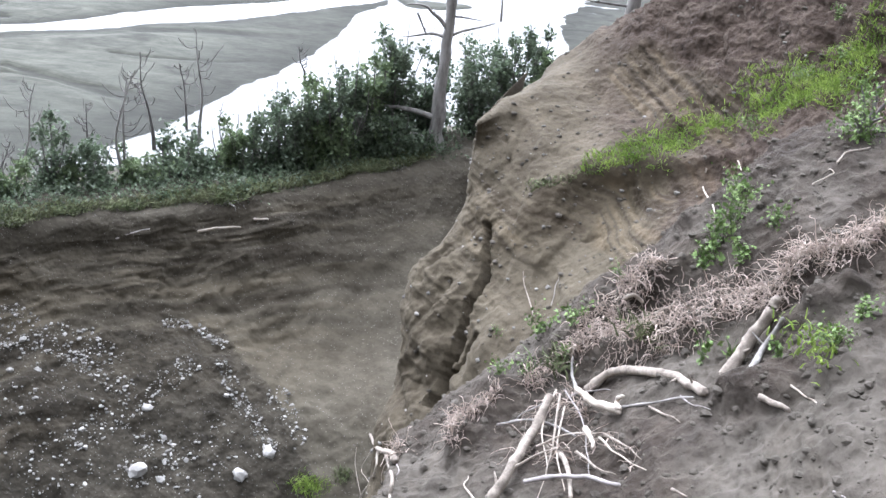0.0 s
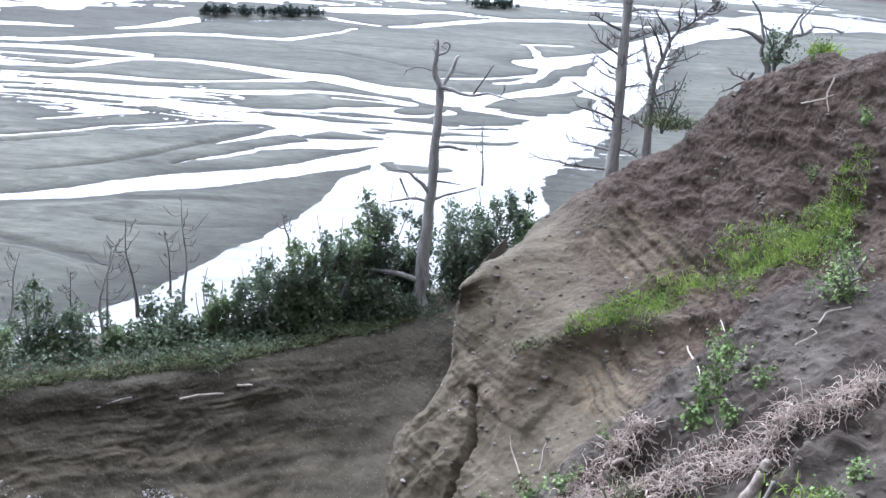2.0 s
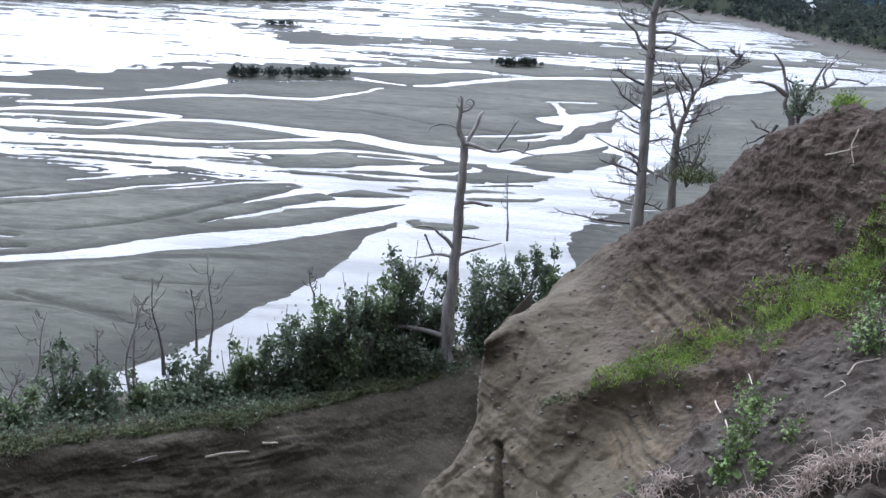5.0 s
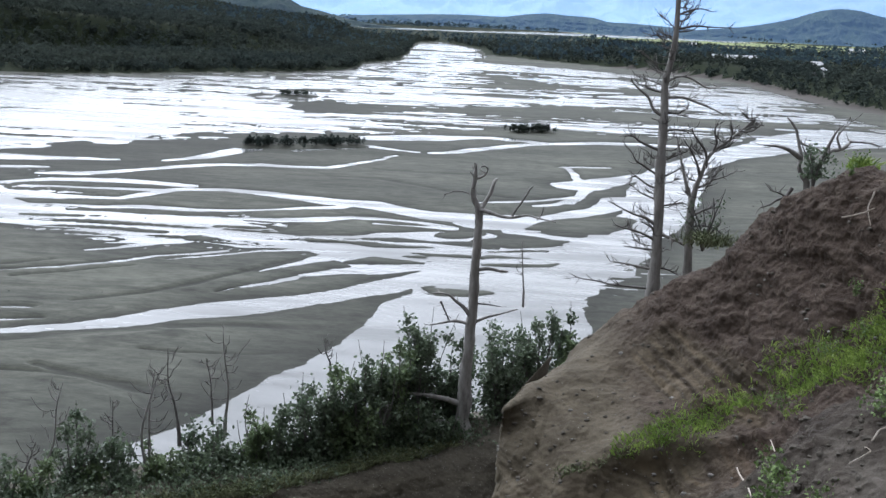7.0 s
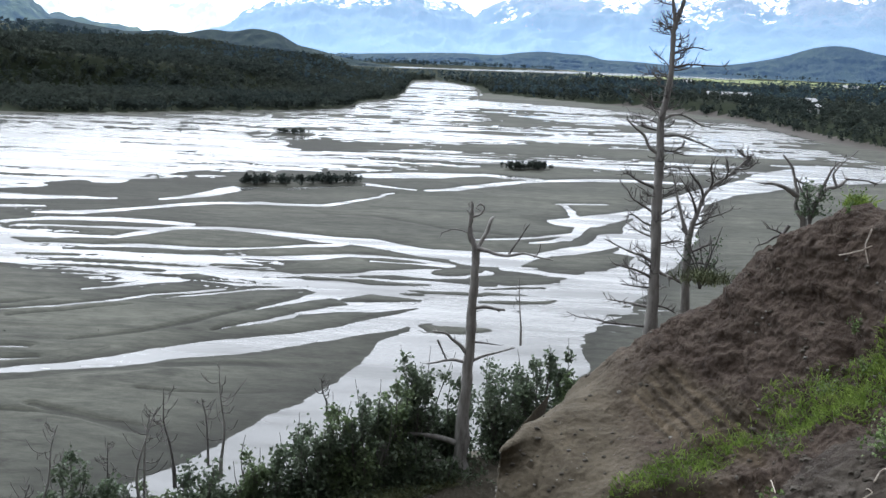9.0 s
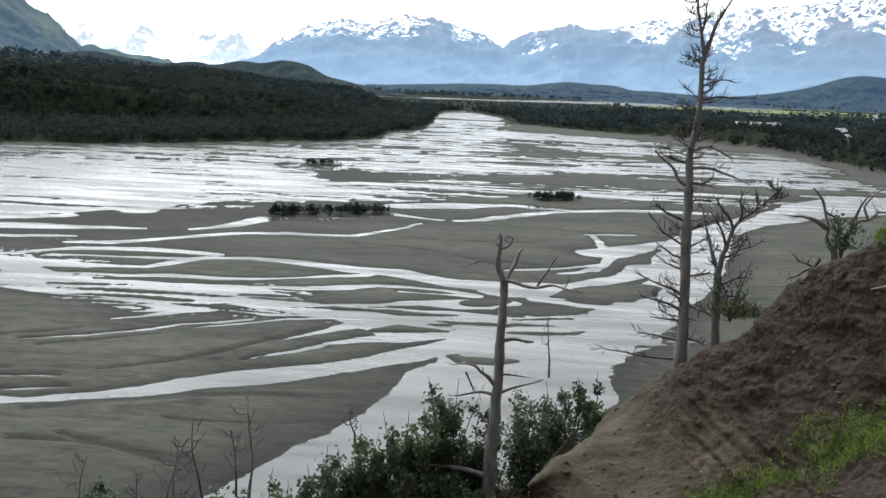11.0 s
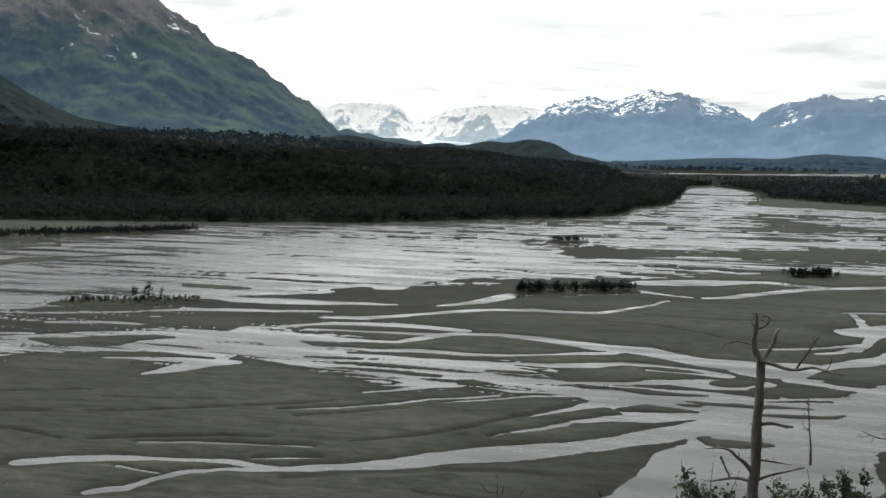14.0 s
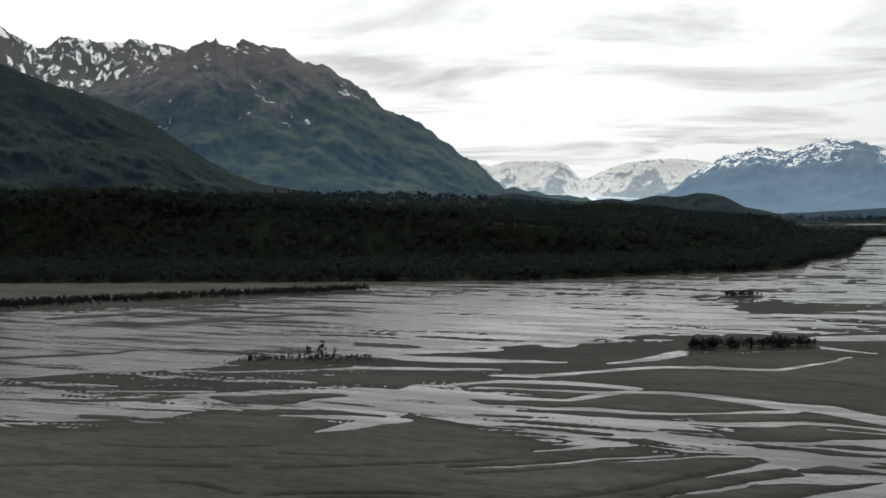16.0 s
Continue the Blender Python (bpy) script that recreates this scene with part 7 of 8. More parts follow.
tuft("grass_tuft", (6.13, 32.02, 43.89), 0.4, 1.3, 503, M_drygrass, "grass tuft on the spur's crest", 420)
tuft("grass_tuft", (7.39, 23.82, 47.14), 0.3, 0.5, 504, M_grass, "green grass tuft on the spur's crest", 200)
tuft("grass_tuft", (3.91, 10.04, 44.43), 0.12, 0.8, 505, M_grass, "short bright grass on a clay hump", 260)
tuft("grass_tuft", (2.55, 12.10, 43.25), 0.22, 0.5, 506, M_drygrass, "dry grass among the roots", 160)
tuft("grass_tuft", (1.69, 12.79, 42.36), 0.22, 0.5, 507, M_drygrass, "dry grass among the roots", 160)


# ---- fallen wood and torn roots on the near slope ----
def log(name, pts, r0, r1, label, seed, mat=None, stubs=2, category="driftwood"):
    rng = np.random.default_rng(seed)
    base = np.asarray(pts[0], float)
    ob = empty(name, base)
    n = max(20, len(pts) * 9)
    p = wiggle(np.asarray(pts, float) - base, n, 0.007, rng)
    rad = 0.74 * np.linspace(r0, r1, n) * (1 + 0.09 * fbm(np.arange(n) * 0.35, np.arange(n) * 0 + seed, octaves=3, seed=seed))
    v, f = tube(p, rad, 12, 0.2, seed)
    # ragged broken ends
    ends = []
    for e, nb in ((0, 1), (n - 1, n - 2)):
        d = p[e] - p[nb]
        d /= np.linalg.norm(d) + 1e-9
        ends.append(tube(np.array([p[e] - d * 0.01, p[e] + d * rad[e] * 0.35, p[e] + d * rad[e] * 0.8]), (rad[e] * 0.96, rad[e] * 0.7, 0.004), 9, 0.3, seed + 1))
    v, f = join_quads([(v, f)] + ends)
    part("stem", mesh_from("stem", v, f, mat or M_wood), ob)
    for k in range(stubs):
        i = int(rng.integers(2, n - 2))
        d = rng.normal(size=3) + [0, 0, 0.6]
        d /= np.linalg.norm(d)
        ln = rng.uniform(0.08, 0.22)
        v, f = tube(np.array([p[i], p[i] + d * ln * 0.5, p[i] + d * ln]), (rad[i] * 0.45, rad[i] * 0.3, rad[i] * 0.12), 6)
        part("stub", mesh_from("stub", v, f, mat or M_wood), ob)
    return tagged(ob, label, category)


log("driftwood_log", [(0.78, 10.28, 42.00), (0.97, 10.59, 42.17), (1.21, 11.31, 42.15), (1.47, 11.92, 42.36)], 0.085, 0.075, "pale weathered log leaning on torn roots", 601)
log("driftwood_log", [(1.91, 12.07, 42.41), (2.16, 12.04, 42.69), (2.50, 11.49, 43.10), (2.74, 10.94, 43.35), (2.89, 10.53, 43.47)], 0.075, 0.07, "arched grey-brown log on the slope", 602)
log("broken_branch", [(1.78, 11.92, 42.49), (1.96, 11.41, 42.64), (2.13, 10.95, 42.88)], 0.06, 0.065, "thick white broken branch", 603, M_pale, 1)
log("broken_branch", [(2.13, 10.93, 42.86), (2.12, 11.14, 42.86), (2.18, 11.13, 42.96)], 0.05, 0.03, "white splintered branch end", 604, M_pale, 0)
log("tree_stump", [(3.13, 10.66, 43.59), (3.36, 10.87, 43.93), (3.59, 10.95, 44.42)], 0.12, 0.075, "upright weathered dead trunk piece", 605, M_wood, 2)
log("dead_branch", [(3.23, 10.18, 43.99), (3.50, 10.73, 43.98), (3.61, 10.72, 44.34)], 0.05, 0.035, "dark dead branch beside the trunk piece", 606, M_bark, 2)
log("dead_branch", [(1.12, 10.22, 42.33), (1.53, 10.11, 42.53), (1.76, 9.88, 42.69), (2.00, 9.55, 42.87)], 0.035, 0.03, "grey stick lying over the roots", 607, M_greywood, 0)
log("dead_branch", [(0.88, 11.98, 41.85), (1.33, 11.79, 42.08), (1.71, 10.92, 42.50)], 0.024, 0.018, "dark stick among the roots", 608, M_bark, 1)
log("dead_branch", [(3.26, 9.79, 43.92), (3.36, 9.64, 43.96), (3.48, 9.51, 43.97)], 0.045, 0.035, "short pale stick on loose soil", 609, M_wood, 0)
log("dead_branch", [(2.18, 11.07, 42.84), (2.47, 10.78, 43.13), (2.80, 10.55, 43.37)], 0.022, 0.016, "thin brown stick on the slope", 610, M_bark, 0)
log("dead_branch", [(1.79, 10.94, 42.59), (1.82, 10.68, 42.66), (1.81, 10.38, 42.72)], 0.05, 0.03, "white splintered wood chip", 611, M_pale, 0)
log("dead_branch", [(1.40, 10.91, 42.34), (1.56, 10.53, 42.43), (1.57, 9.75, 42.52)], 0.05, 0.03, "brown root standing under the logs", 612, M_wood, 1)
log("dead_branch", [(1.78, 12.01, 42.44), (1.74, 12.33, 42.47), (1.74, 12.47, 42.62)], 0.03, 0.015, "dark upright splinter of root wood", 613, M_bark, 0)
log("dead_branch", [(3.51, 9.73, 44.12), (3.61, 9.47, 44.14), (3.67, 9.17, 44.27)], 0.014, 0.008, "thin pale root on the soil", 614, M_pale, 0)
log("dead_branch", [(-7.65, 32.71, 34.12), (-7.12, 33.13, 34.10), (-6.47, 33.49, 34.04)], 0.05, 0.04, "white stick on the gully wall", 615, M_pale, 0)
log("dead_branch", [(-9.82, 31.39, 34.27), (-9.39, 31.71, 34.36), (-9.00, 32.09, 34.36)], 0.04, 0.03, "grey stick on the gully wall", 616, M_greywood, 0)
log("dead_branch", [(-6.07, 33.70, 34.27), (-5.61, 33.81, 34.25)], 0.05, 0.04, "short white stick on the gully wall", 617, M_pale, 0)
log("dead_branch", [(4.35, 13.04, 44.97), (4.55, 13.00, 45.14), (4.53, 13.16, 45.15)], 0.012, 0.008, "thin white root on the slope", 618, M_pale, 0)
log("dead_branch", [(4.73, 20.25, 42.37), (4.65, 19.94, 42.12), (3.36, 13.60, 44.35), (3.36, 13.26, 44.24)], 0.02, 0.01, "pale bent root on the crest", 619, M_pale, 0)
log("dead_branch", [(6.70, 22.34, 46.37), (6.88, 21.78, 46.55), (7.04, 21.62, 46.68)], 0.02, 0.012, "pale root across the crest", 620, M_pale, 0)
log("dead_branch", [(7.10, 21.87, 46.96), (6.98, 21.75, 46.65), (6.99, 21.56, 46.37)], 0.022, 0.012, "pale bent root on the crest", 621, M_pale, 0)
log("dead_branch", [(4.62, 13.18, 45.22), (4.76, 13.30, 45.32), (5.02, 13.31, 45.39)], 0.016, 0.01, "pale root lying on the slope", 622, M_pale, 0)
log("dead_branch", [(5.05, 19.42, 42.88), (3.75, 14.08, 44.69)], 0.012, 0.01, "pale twig at the grass edge", 623, M_pale, 0)
log("root_stump", [(-1.54, 27.19, 30.97), (-0.90, 18.76, 36.51), (-0.51, 14.58, 39.44), (-0.35, 12.49, 40.83)], 0.05, 0.07, "torn root stump at the gully head", 624, M_wood, 2)
log("dead_branch", [(-0.89, 18.70, 36.48), (-0.92, 18.46, 36.11), (-1.67, 25.91, 29.70)], 0.035, 0.02, "pale root hanging from the stump", 625, M_pale, 0)
log("dead_branch", [(-0.72, 18.34, 36.69), (-0.37, 11.80, 41.09), (-0.34, 10.81, 41.47)], 0.04, 0.025, "brown root hanging from the stump", 626, M_wood, 0)
log("dead_branch", [(2.32, 12.88, 43.29), (2.41, 12.82, 43.37), (2.55, 12.83, 43.29)], 0.04, 0.03, "white bark scrap among roots", 627, M_pale, 0)
log("dead_branch", [(2.69, 12.65, 43.24), (2.81, 12.60, 43.35), (2.91, 12.59, 43.48)], 0.03, 0.015, "white root end among fibres", 628, M_pale, 0)

PILE = [
    [(1.55, 12.11, 42.35), (1.37, 11.41, 42.22), (1.36, 10.42, 42.38), (1.25, 10.01, 42.27)], [(1.58, 11.94, 42.38), (1.45, 10.93, 42.40), (1.32, 10.21, 42.38)], [(1.64, 12.01, 42.42), (1.79, 11.28, 42.51), (1.78, 10.44, 42.63), (1.77, 9.93, 42.64)],
    [(1.90, 10.61, 42.72), (2.01, 10.07, 42.92), (2.21, 9.53, 43.09)], [(1.95, 10.60, 42.77), (2.12, 10.10, 42.98), (2.22, 9.77, 43.06)], [(1.47, 11.89, 42.36), (1.19, 11.84, 42.16), (1.03, 11.85, 42.01)], [(1.28, 10.96, 42.29), (1.58, 10.98, 42.46), (1.91, 10.71, 42.72)],
    [(1.00, 10.63, 42.18), (1.33, 10.76, 42.35), (1.62, 10.71, 42.50)], [(1.69, 11.81, 42.47), (1.95, 11.82, 42.57), (2.13, 11.73, 42.65)], [(0.62, 10.50, 41.82), (0.50, 10.88, 41.71), (0.56, 11.15, 41.65)], [(2.42, 10.77, 43.07), (2.54, 10.44, 43.19), (2.64, 10.22, 43.28)],
    [(2.69, 10.62, 43.34), (2.76, 10.42, 43.37), (2.91, 10.15, 43.49)], [(1.63, 11.72, 42.37), (1.48, 10.71, 42.41), (1.52, 9.92, 42.47)], [(1.68, 10.60, 42.51), (1.86, 10.05, 42.70), (2.01, 9.89, 42.77)], [(-0.51, 14.54, 39.47), (-0.29, 12.00, 41.04), (-0.31, 11.68, 41.10)], [(-1.00, 18.91, 36.39), (-1.67, 26.46, 30.32), (-0.98, 18.55, 35.77)],
    [(2.41, 9.10, 43.22), (2.51, 8.92, 43.28)], [(3.48, 8.04, 44.12), (3.50, 7.79, 44.25)], [(-1.59, 26.01, 29.63), (-1.89, 26.84, 30.21), (-1.89, 27.19, 30.54)], [(1.78, 18.66, 39.80), (1.62, 19.41, 39.98), (1.55, 19.74, 40.17)], [(2.07, 18.78, 40.00), (2.16, 19.19, 40.27), (2.20, 19.27, 40.35)],
]
for i, pts in enumerate(PILE):
    log("torn_root", pts, (0.017, 0.024, 0.013)[i % 3], 0.006, ("thin pale torn root in the root pile", "brown bent root in the root pile", "thin grey root among fallen wood")[i % 3], 650 + i, (M_pale, M_wood, M_greywood)[i % 3], 0, "root")


def strands(name, label, starts, length, rng, mat, radius=0.006, lift=0.12, down=(-0.35, -0.3, -0.35), steps=7):
    """Many thin bent fibres, three-sided, as one mesh."""
    n = len(starts)
    d = np.asarray(down) + rng.normal(size=(n, 3)) * 1.0
    d /= np.linalg.norm(d, axis=1, keepdims=True)
    ln = length * rng.uniform(0.35, 1.3, (n, 1))
    u = np.linspace(0, 1, steps)
    p, e = [starts], d.copy()
    for k in range(steps - 1):
        p.append(p[-1] + e * ln / (steps - 1))
        e = e + rng.normal(size=(n, 3)) * 0.55
        e /= np.linalg.norm(e, axis=1, keepdims=True)
    p = np.stack(p, 1)
    p[..., 2] += (lift * rng.random((n, 1))) * np.sin(u * np.pi)[None] + 0.02
    a = np.cross(d, [0.2, 0.3, 0.9])
    a /= np.linalg.norm(a, axis=1, keepdims=True) + 1e-9
    b = np.cross(d, a)
    r = radius * rng.uniform(0.6, 1.5, (n, 1, 1)) * (1 - 0.55 * u)[None, :, None]
    ring = [p + r * (math.cos(q) * a[:, None] + math.sin(q) * b[:, None]) for q in (0.0, 2.1, 4.2)]
    v = np.stack(ring, 2)
    i = np.arange(n * steps * 3).reshape(n, steps, 3)
    f = np.stack([i[:, :-1], i[:, 1:], np.roll(i, -1, 2)[:, 1:], np.roll(i, -1, 2)[:, :-1]], -1).reshape(-1, 4)
    return tagged(new(name, mesh_from(name, v.reshape(-1, 3), f, mat)), label, "roots", kind="stuff")


MATS = [
    ([(0.34, 11.81, 41.71), (0.60, 12.34, 41.72), (0.95, 12.59, 41.85)], 0.18, 252, 0.24, 0), ([(1.73, 12.78, 42.62), (2.08, 13.01, 42.85), (2.39, 12.28, 43.14), (2.81, 11.86, 43.53)], 0.27, 540, 0.34, 0), ([(2.30, 12.93, 43.25), (2.53, 13.01, 43.63), (2.68, 12.97, 43.78)], 0.20, 252, 0.32, 0),
    ([(3.26, 11.67, 43.91), (3.52, 11.69, 44.11), (3.73, 11.21, 44.38)], 0.20, 288, 0.34, 0), ([(3.84, 11.57, 44.55), (4.12, 11.27, 44.90), (4.56, 11.46, 45.06), (4.73, 11.60, 45.18)], 0.22, 540, 0.34, 0), ([(1.23, 12.71, 41.93), (1.64, 12.85, 42.27), (1.92, 12.68, 42.78)], 0.15, 216, 0.28, 1),
    ([(2.75, 12.82, 43.43), (3.11, 12.21, 43.64), (3.45, 12.20, 43.98)], 0.19, 156, 0.28, 0), ([(1.42, 12.08, 42.02), (1.75, 12.19, 42.24), (1.89, 11.51, 42.37)], 0.14, 96, 0.48, 0), ([(1.25, 11.22, 42.02), (1.47, 10.77, 42.21), (1.93, 10.69, 42.55)], 0.12, 42, 0.72, 0), ([(2.17, 12.26, 42.73), (2.60, 11.83, 43.18), (3.02, 11.56, 43.54)], 0.15, 120, 0.24, 1),
    ([(-1.01, 19.21, 36.11), (-0.77, 18.83, 36.40), (-0.33, 12.71, 40.75)], 0.11, 36, 0.40, 0), ([(2.02, 10.51, 42.69), (2.19, 10.00, 42.85), (2.24, 9.65, 43.01)], 0.06, 14, 0.40, 0),
]
for line, width, count, ln, kind in MATS:
    strands("root_mat", "tangled mat of pale torn roots", pick(slope_g, line, width, count, _rng), ln, _rng, M_root, 0.007, 0.1)


strands("rim_roots", "thin brown roots hanging from the torn turf of the rim", pick(gully_g, [(x, y - 0.2, z - 0.35) for x, y, z in RIM], 0.35, 420, _rng), 0.5, _rng, M_bark, 0.009, 0.05, (0.1, -0.5, -1.6))


# ---- stones of the scree and clods ----
def rock_mesh(name, seed, mat, subdivisions=1):
    bm = bmesh.new()
    bmesh.ops.create_icosphere(bm, subdivisions=subdivisions, radius=1.0)
    rng = random.Random(seed)
    for v in bm.verts:
        k = rng.uniform(0.72, 1.15)
        v.co = Vector((v.co.x * k * 1.2, v.co.y * k * 0.95, v.co.z * k * 0.75))
    me = bpy.data.meshes.new(name)
    bm.to_mesh(me)
    bm.free()
    me.materials.append(mat)
    return me


ROCKS = [rock_mesh("stone", 700 + k, M_stone, 2) for k in range(6)]
PEBBLES = [rock_mesh("pebble", 720 + k, M_pebble, 1) for k in range(4)]
CLODS = [rock_mesh("clod", 740 + k, M_slope, 1) for k in range(4)]


def mesh_arrays(me):
    v = np.empty(len(me.vertices) * 3)
    me.vertices.foreach_get("co", v)
    f = np.empty(len(me.loops), np.int32)
    me.loops.foreach_get("vertex_index", f)
    return v.reshape(-1, 3), f.reshape(-1, 3)


def scattered(name, label, category, places, sizes, kinds, mat, rng):
    """Many small pieces, each turned and sized by chance, joined into one mesh."""
    vs, fs, o = [], [], 0
    for (v, f), sel in zip([mesh_arrays(k) for k in kinds], np.array_split(rng.permutation(len(places)), len(kinds))):
        a = rng.uniform(0, 6.28, len(sel))
        c, s = np.cos(a)[:, None], np.sin(a)[:, None]
        q = np.stack([v[None, :, 0] * c - v[None, :, 1] * s, v[None, :, 0] * s + v[None, :, 1] * c, np.repeat(v[None, :, 2], len(sel), 0)], -1)
        q = q * sizes[sel][:, None, None] + places[sel][:, None]
        vs.append(q.reshape(-1, 3))
        fs.append((f[None] + (np.arange(len(sel)) * len(v))[:, None, None]).reshape(-1, 3) + o)
        o += len(sel) * len(v)
    ob = new(name, mesh_from(name, np.concatenate(vs), np.concatenate(fs), mat, shade_smooth=False))
    return tagged(ob, label, category, kind="stuff")


PATCHES = [
    ([(-11.91, 27.86, 32.95), (-10.65, 28.27, 32.49), (-9.30, 28.48, 31.76)], 0.75, 620), ([(-7.98, 30.37, 32.12), (-7.19, 30.64, 31.79), (-6.19, 30.00, 31.78)], 0.32, 260), ([(-6.13, 29.29, 31.61), (-5.33, 28.26, 30.79), (-4.32, 27.22, 30.25)], 0.4, 330), ([(-7.15, 29.04, 31.66), (-7.86, 27.93, 31.12), (-8.69, 26.85, 30.97), (-9.32, 25.87, 31.01)], 0.5, 420),
    ([(-4.47, 29.00, 30.80), (-3.58, 27.63, 30.24)], 0.35, 160), ([(-7.72, 25.54, 30.12), (-6.99, 26.34, 30.19), (-7.53, 26.62, 30.31)], 0.6, 240), ([(-9.72, 25.24, 30.85), (-9.93, 24.09, 30.58), (-9.21, 24.99, 30.36)], 0.7, 140), ([(-11.15, 26.10, 32.28), (-9.86, 26.70, 31.68), (-10.37, 25.46, 31.35)], 1.4, 240), ([(-5.54, 26.90, 30.15), (-6.37, 25.71, 29.77)], 1.3, 200), ([(-10.22, 27.85, 32.03), (-8.62, 27.78, 31.32)], 0.5, 220),
]
for line, width, count in PATCHES:
    p = pick(gully_g, line, width, count, _rng, 0.02)
    scattered("scree_pebbles", "pale pebbles in dark scree", "gravel", p, 0.014 + 0.05 * _rng.random(len(p)) ** 4, PEBBLES, M_pebble, _rng)
STONES = [((-8.34, 27.78, 31.19), 0.14), ((-7.90, 27.47, 30.99), 0.17), ((-10.44, 28.04, 32.09), 0.13), ((-7.09, 25.78, 29.83), 0.15), ((-7.72, 25.66, 30.18), 0.26), ((-7.11, 26.17, 30.15), 0.11), ((-7.28, 26.86, 30.46), 0.1), ((-10.79, 27.06, 32.18), 0.1), ((-11.40, 26.70, 32.33), 0.09),
          ((-8.89, 24.89, 30.14), 0.09), ((-11.39, 27.70, 32.73), 0.1), ((-10.13, 28.62, 32.34), 0.08), ((-10.50, 28.53, 32.50), 0.07), ((-7.21, 30.77, 31.82), 0.08), ((-6.74, 30.20, 31.89), 0.07), ((-7.53, 30.62, 31.83), 0.07), ((-5.85, 28.37, 31.05), 0.08), ((-3.69, 27.38, 30.12), 0.06), ((-4.59, 28.72, 30.87), 0.06),
          ((-6.55, 26.45, 30.07), 0.08), ((-7.01, 26.42, 30.23), 0.08), ((-10.55, 26.20, 32.11), 0.06), ((-10.74, 25.65, 31.87), 0.06), ((-9.53, 27.65, 31.77), 0.07), ((-9.08, 26.90, 31.27), 0.06), ((-9.28, 26.03, 31.09), 0.08), ((-4.36, 27.01, 30.20), 0.2), ((-5.01, 26.26, 29.90), 0.2)]
for i, (at, size) in enumerate(STONES):
    ob = new("stone", ROCKS[i % 6])
    ob.parent = gully_ob
    ob.matrix_local = pose(*at, 17 * i % 40, 11 * i % 30, 53 * i % 360) @ Matrix.Scale(size, 4)
p = np.concatenate([slope_g.reshape(-1, 3)[_rng.integers(0, slope_g.shape[0] * slope_g.shape[1], 3200)], spur_g[100:, 150:].reshape(-1, 3)[_rng.integers(0, (spur_g.shape[0] - 100) * (spur_g.shape[1] - 150), 1800)]])
scattered("soil_clods", "loose clods of brown soil", "clods", p, 0.012 + 0.06 * _rng.random(len(p)) ** 4, CLODS, M_slope, _rng)


p = spur_g[110:, 120:].reshape(-1, 3)[_rng.integers(0, (spur_g.shape[0] - 110) * (spur_g.shape[1] - 120), 750)]
scattered("spur_stones", "small grey stones lying in the eroded spur", "stones", p, 0.012 + 0.055 * _rng.random(len(p)) ** 5, PEBBLES, M_dull_stone, _rng)


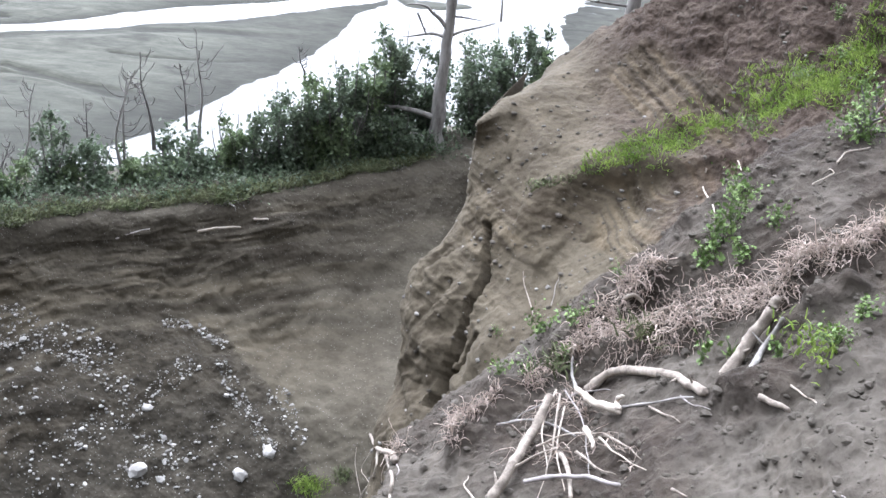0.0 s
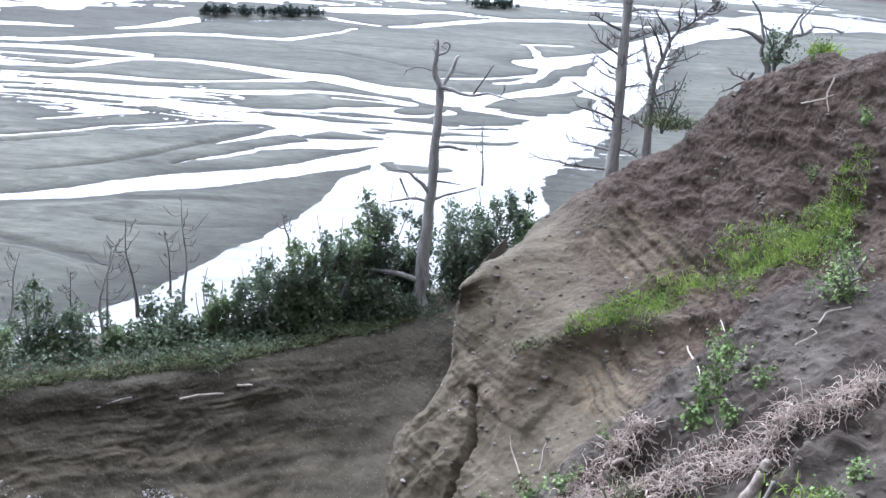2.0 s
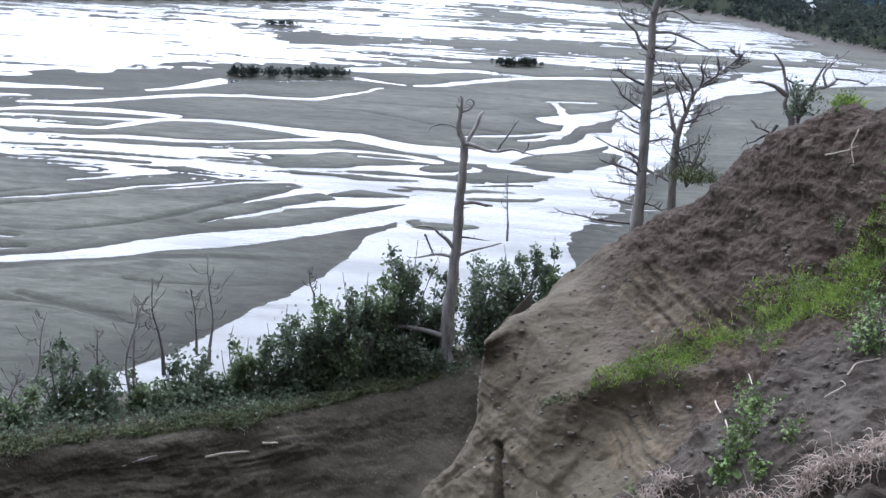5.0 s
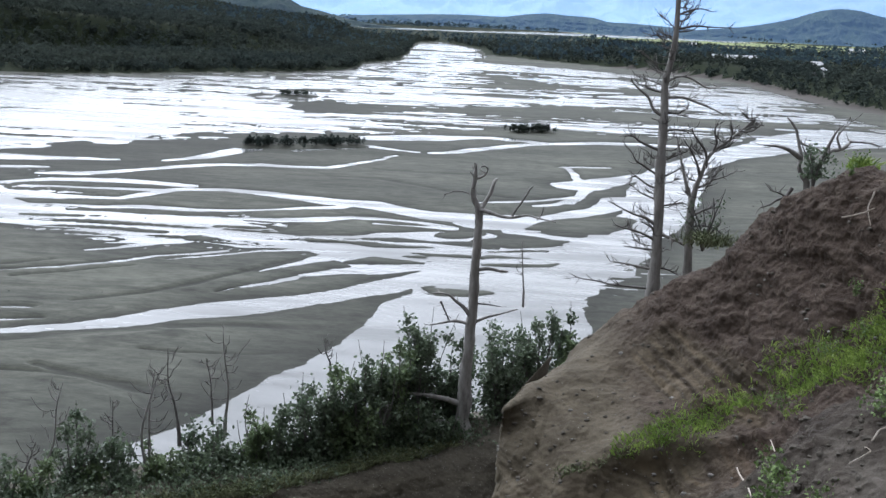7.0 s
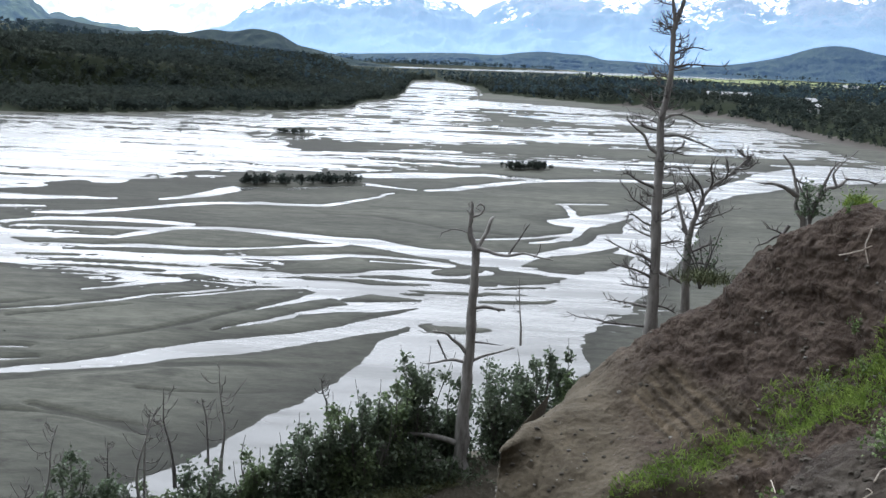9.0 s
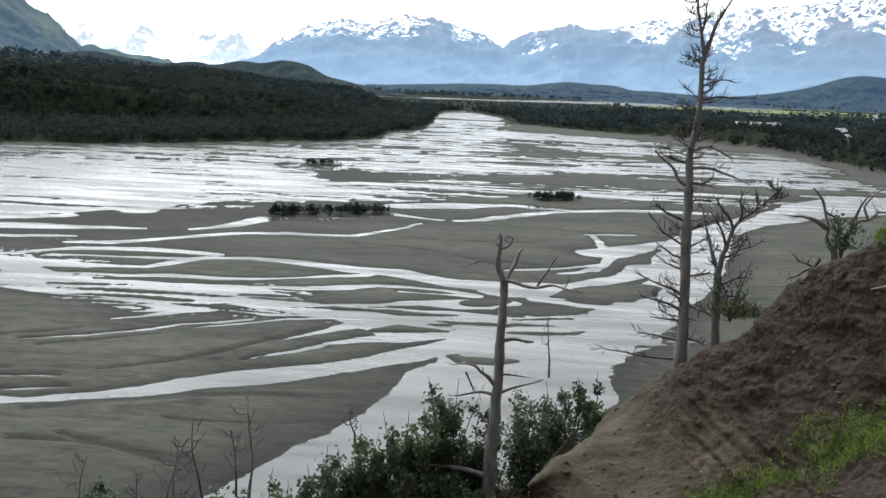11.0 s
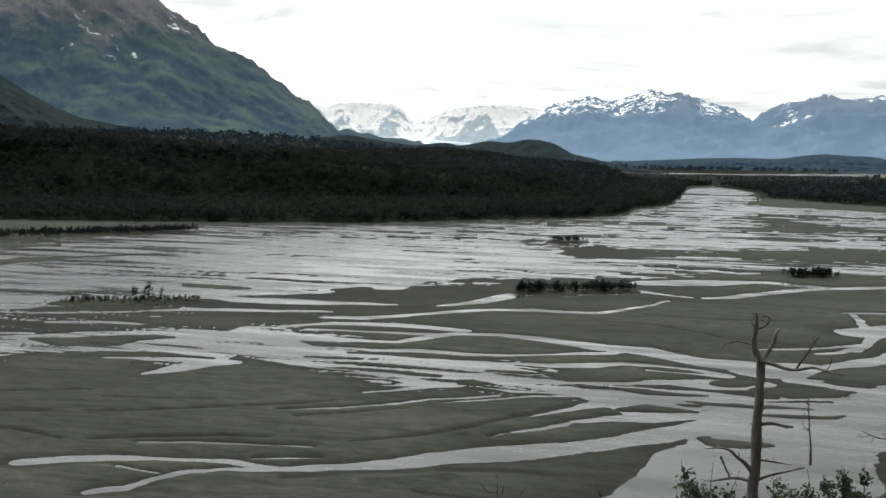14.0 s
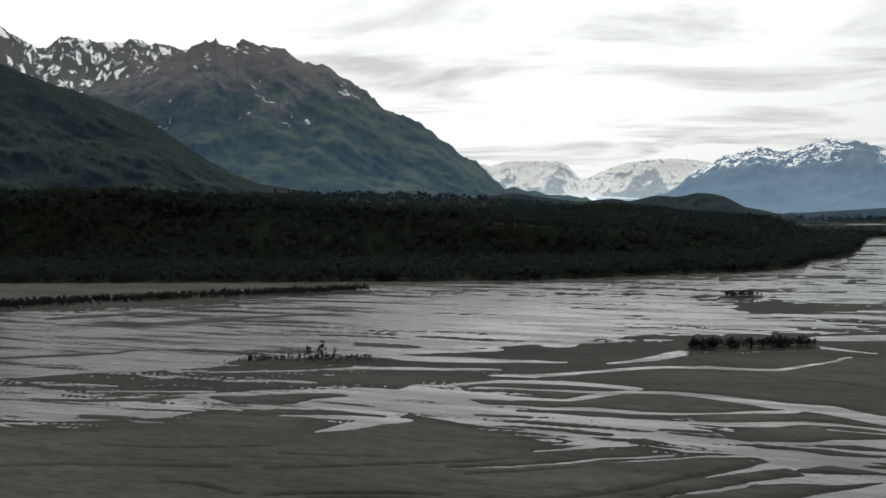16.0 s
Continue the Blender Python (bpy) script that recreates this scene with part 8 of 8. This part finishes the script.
# ---- scrub of the islands and bars, and far farm buildings ----
def island_scrub():
    rng = np.random.default_rng(77)
    for line, count, tall in zip(ISLANDS, (170, 50, 90, 190, 1000), (3.6, 3.4, 3.8, 1.7, 4.0)):
        a = np.asarray(line)
        u = rng.uniform(0, len(a) - 1.001, count)
        i = u.astype(int)
        t = (u - i)[:, None]
        p = a[i] * (1 - t) + a[i + 1] * t
        wood("island_scrub", p[:, 0] + rng.normal(size=count) * p[:, 2] * 0.35, p[:, 1] + rng.normal(size=count) * p[:, 2] * 0.35, tall * rng.uniform(0.45, 1.15, count), M_forest, "dark willow scrub on a gravel island", rng, 44)
    two = np.asarray([(-193.4, 324.3), (-187.9, 323.5), (-185.5, 327.3)])
    wood("island_scrub", two[:, 0], two[:, 1], np.array([5.0, 6.6, 4.2]), M_forest, "small trees on a grassy gravel island", rng, 60)
    x, y = scatter(rng, 2600, -330, 120, 130, 420, lambda x, y: (valley_height(x, y)[0] > 0.34) & (fbm(x / 26, y / 12, octaves=3, seed=66) > 0.22))
    b = np.asarray([(-88.4, 234.0), (-87.0, 233.8), (-110.1, 202.0), (-109.4, 202.2), (-105.4, 203.0), (-104.4, 203.4), (-86.9, 182.2), (-83.9, 183.5), (-75.7, 185.7), (-73.0, 135.1), (-71.3, 135.6), (-141.0, 247.2), (-134.5, 245.7), (-112.3, 194.7)] + [(-87.0, 235.3), (-87.9, 234.4), (-79.6, 185.0), (-65.0, 188.5), (-37.0, 234.5)])
    x, y = np.concatenate([x, b[:, 0]]), np.concatenate([y, b[:, 1]])
    wood("bar_scrub", x, y, 0.42 * rng.uniform(0.4, 1.6, len(x)), M_forest, "low scrub and drift scattered on gravel bars", rng, 20)


island_scrub()


def farm_building(at, length, depth, height, turn, mat, roof, label):
    ob = empty("farm_building", at)
    ob.rotation_euler = (0, 0, radians(turn))
    for name, v, f, m in (
        ("wall", [(-length, -depth, -1), (length, -depth, -1), (length, depth, -1), (-length, depth, -1), (-length, -depth, height), (length, -depth, height), (length, depth, height), (-length, depth, height)],
         [(0, 1, 5, 4), (1, 2, 6, 5), (2, 3, 7, 6), (3, 0, 4, 7)], mat),
        ("roof", [(-length - 0.5, -depth - 0.6, height - 0.1), (length + 0.5, -depth - 0.6, height - 0.1), (length + 0.5, 0, height + depth * 0.7), (-length - 0.5, 0, height + depth * 0.7), (-length - 0.5, depth + 0.6, height - 0.1), (length + 0.5, depth + 0.6, height - 0.1)],
         [(0, 1, 2, 3), (3, 2, 5, 4)], roof)):
        me = bpy.data.meshes.new(name)
        me.from_pydata(v, [], f)
        me.materials.append(m)
        part(name, me, ob)
    return tagged(ob, label, "building")


for (x, y), ln, turn, label in (((224.1, 1159.9), 22, 8, "long white farm building behind the bank trees"), ((279.9, 1077.3), 8, 30, "white farmhouse among trees"), ((247.8, 930.2), 6, 60, "small white shed among trees"),
                            ((522.2, 1779.9), 12, 10, "pale farm building at the fields"), ((270.5, 1723.6), 9, 20, "pale barn at the fields")):
    z, _, _ = valley_height(np.array([x]), np.array([y]))
    farm_building((x, y, max(float(z[0]), 10.0)), ln, 4.5, 4.0, turn, M_white, M_roof, label)
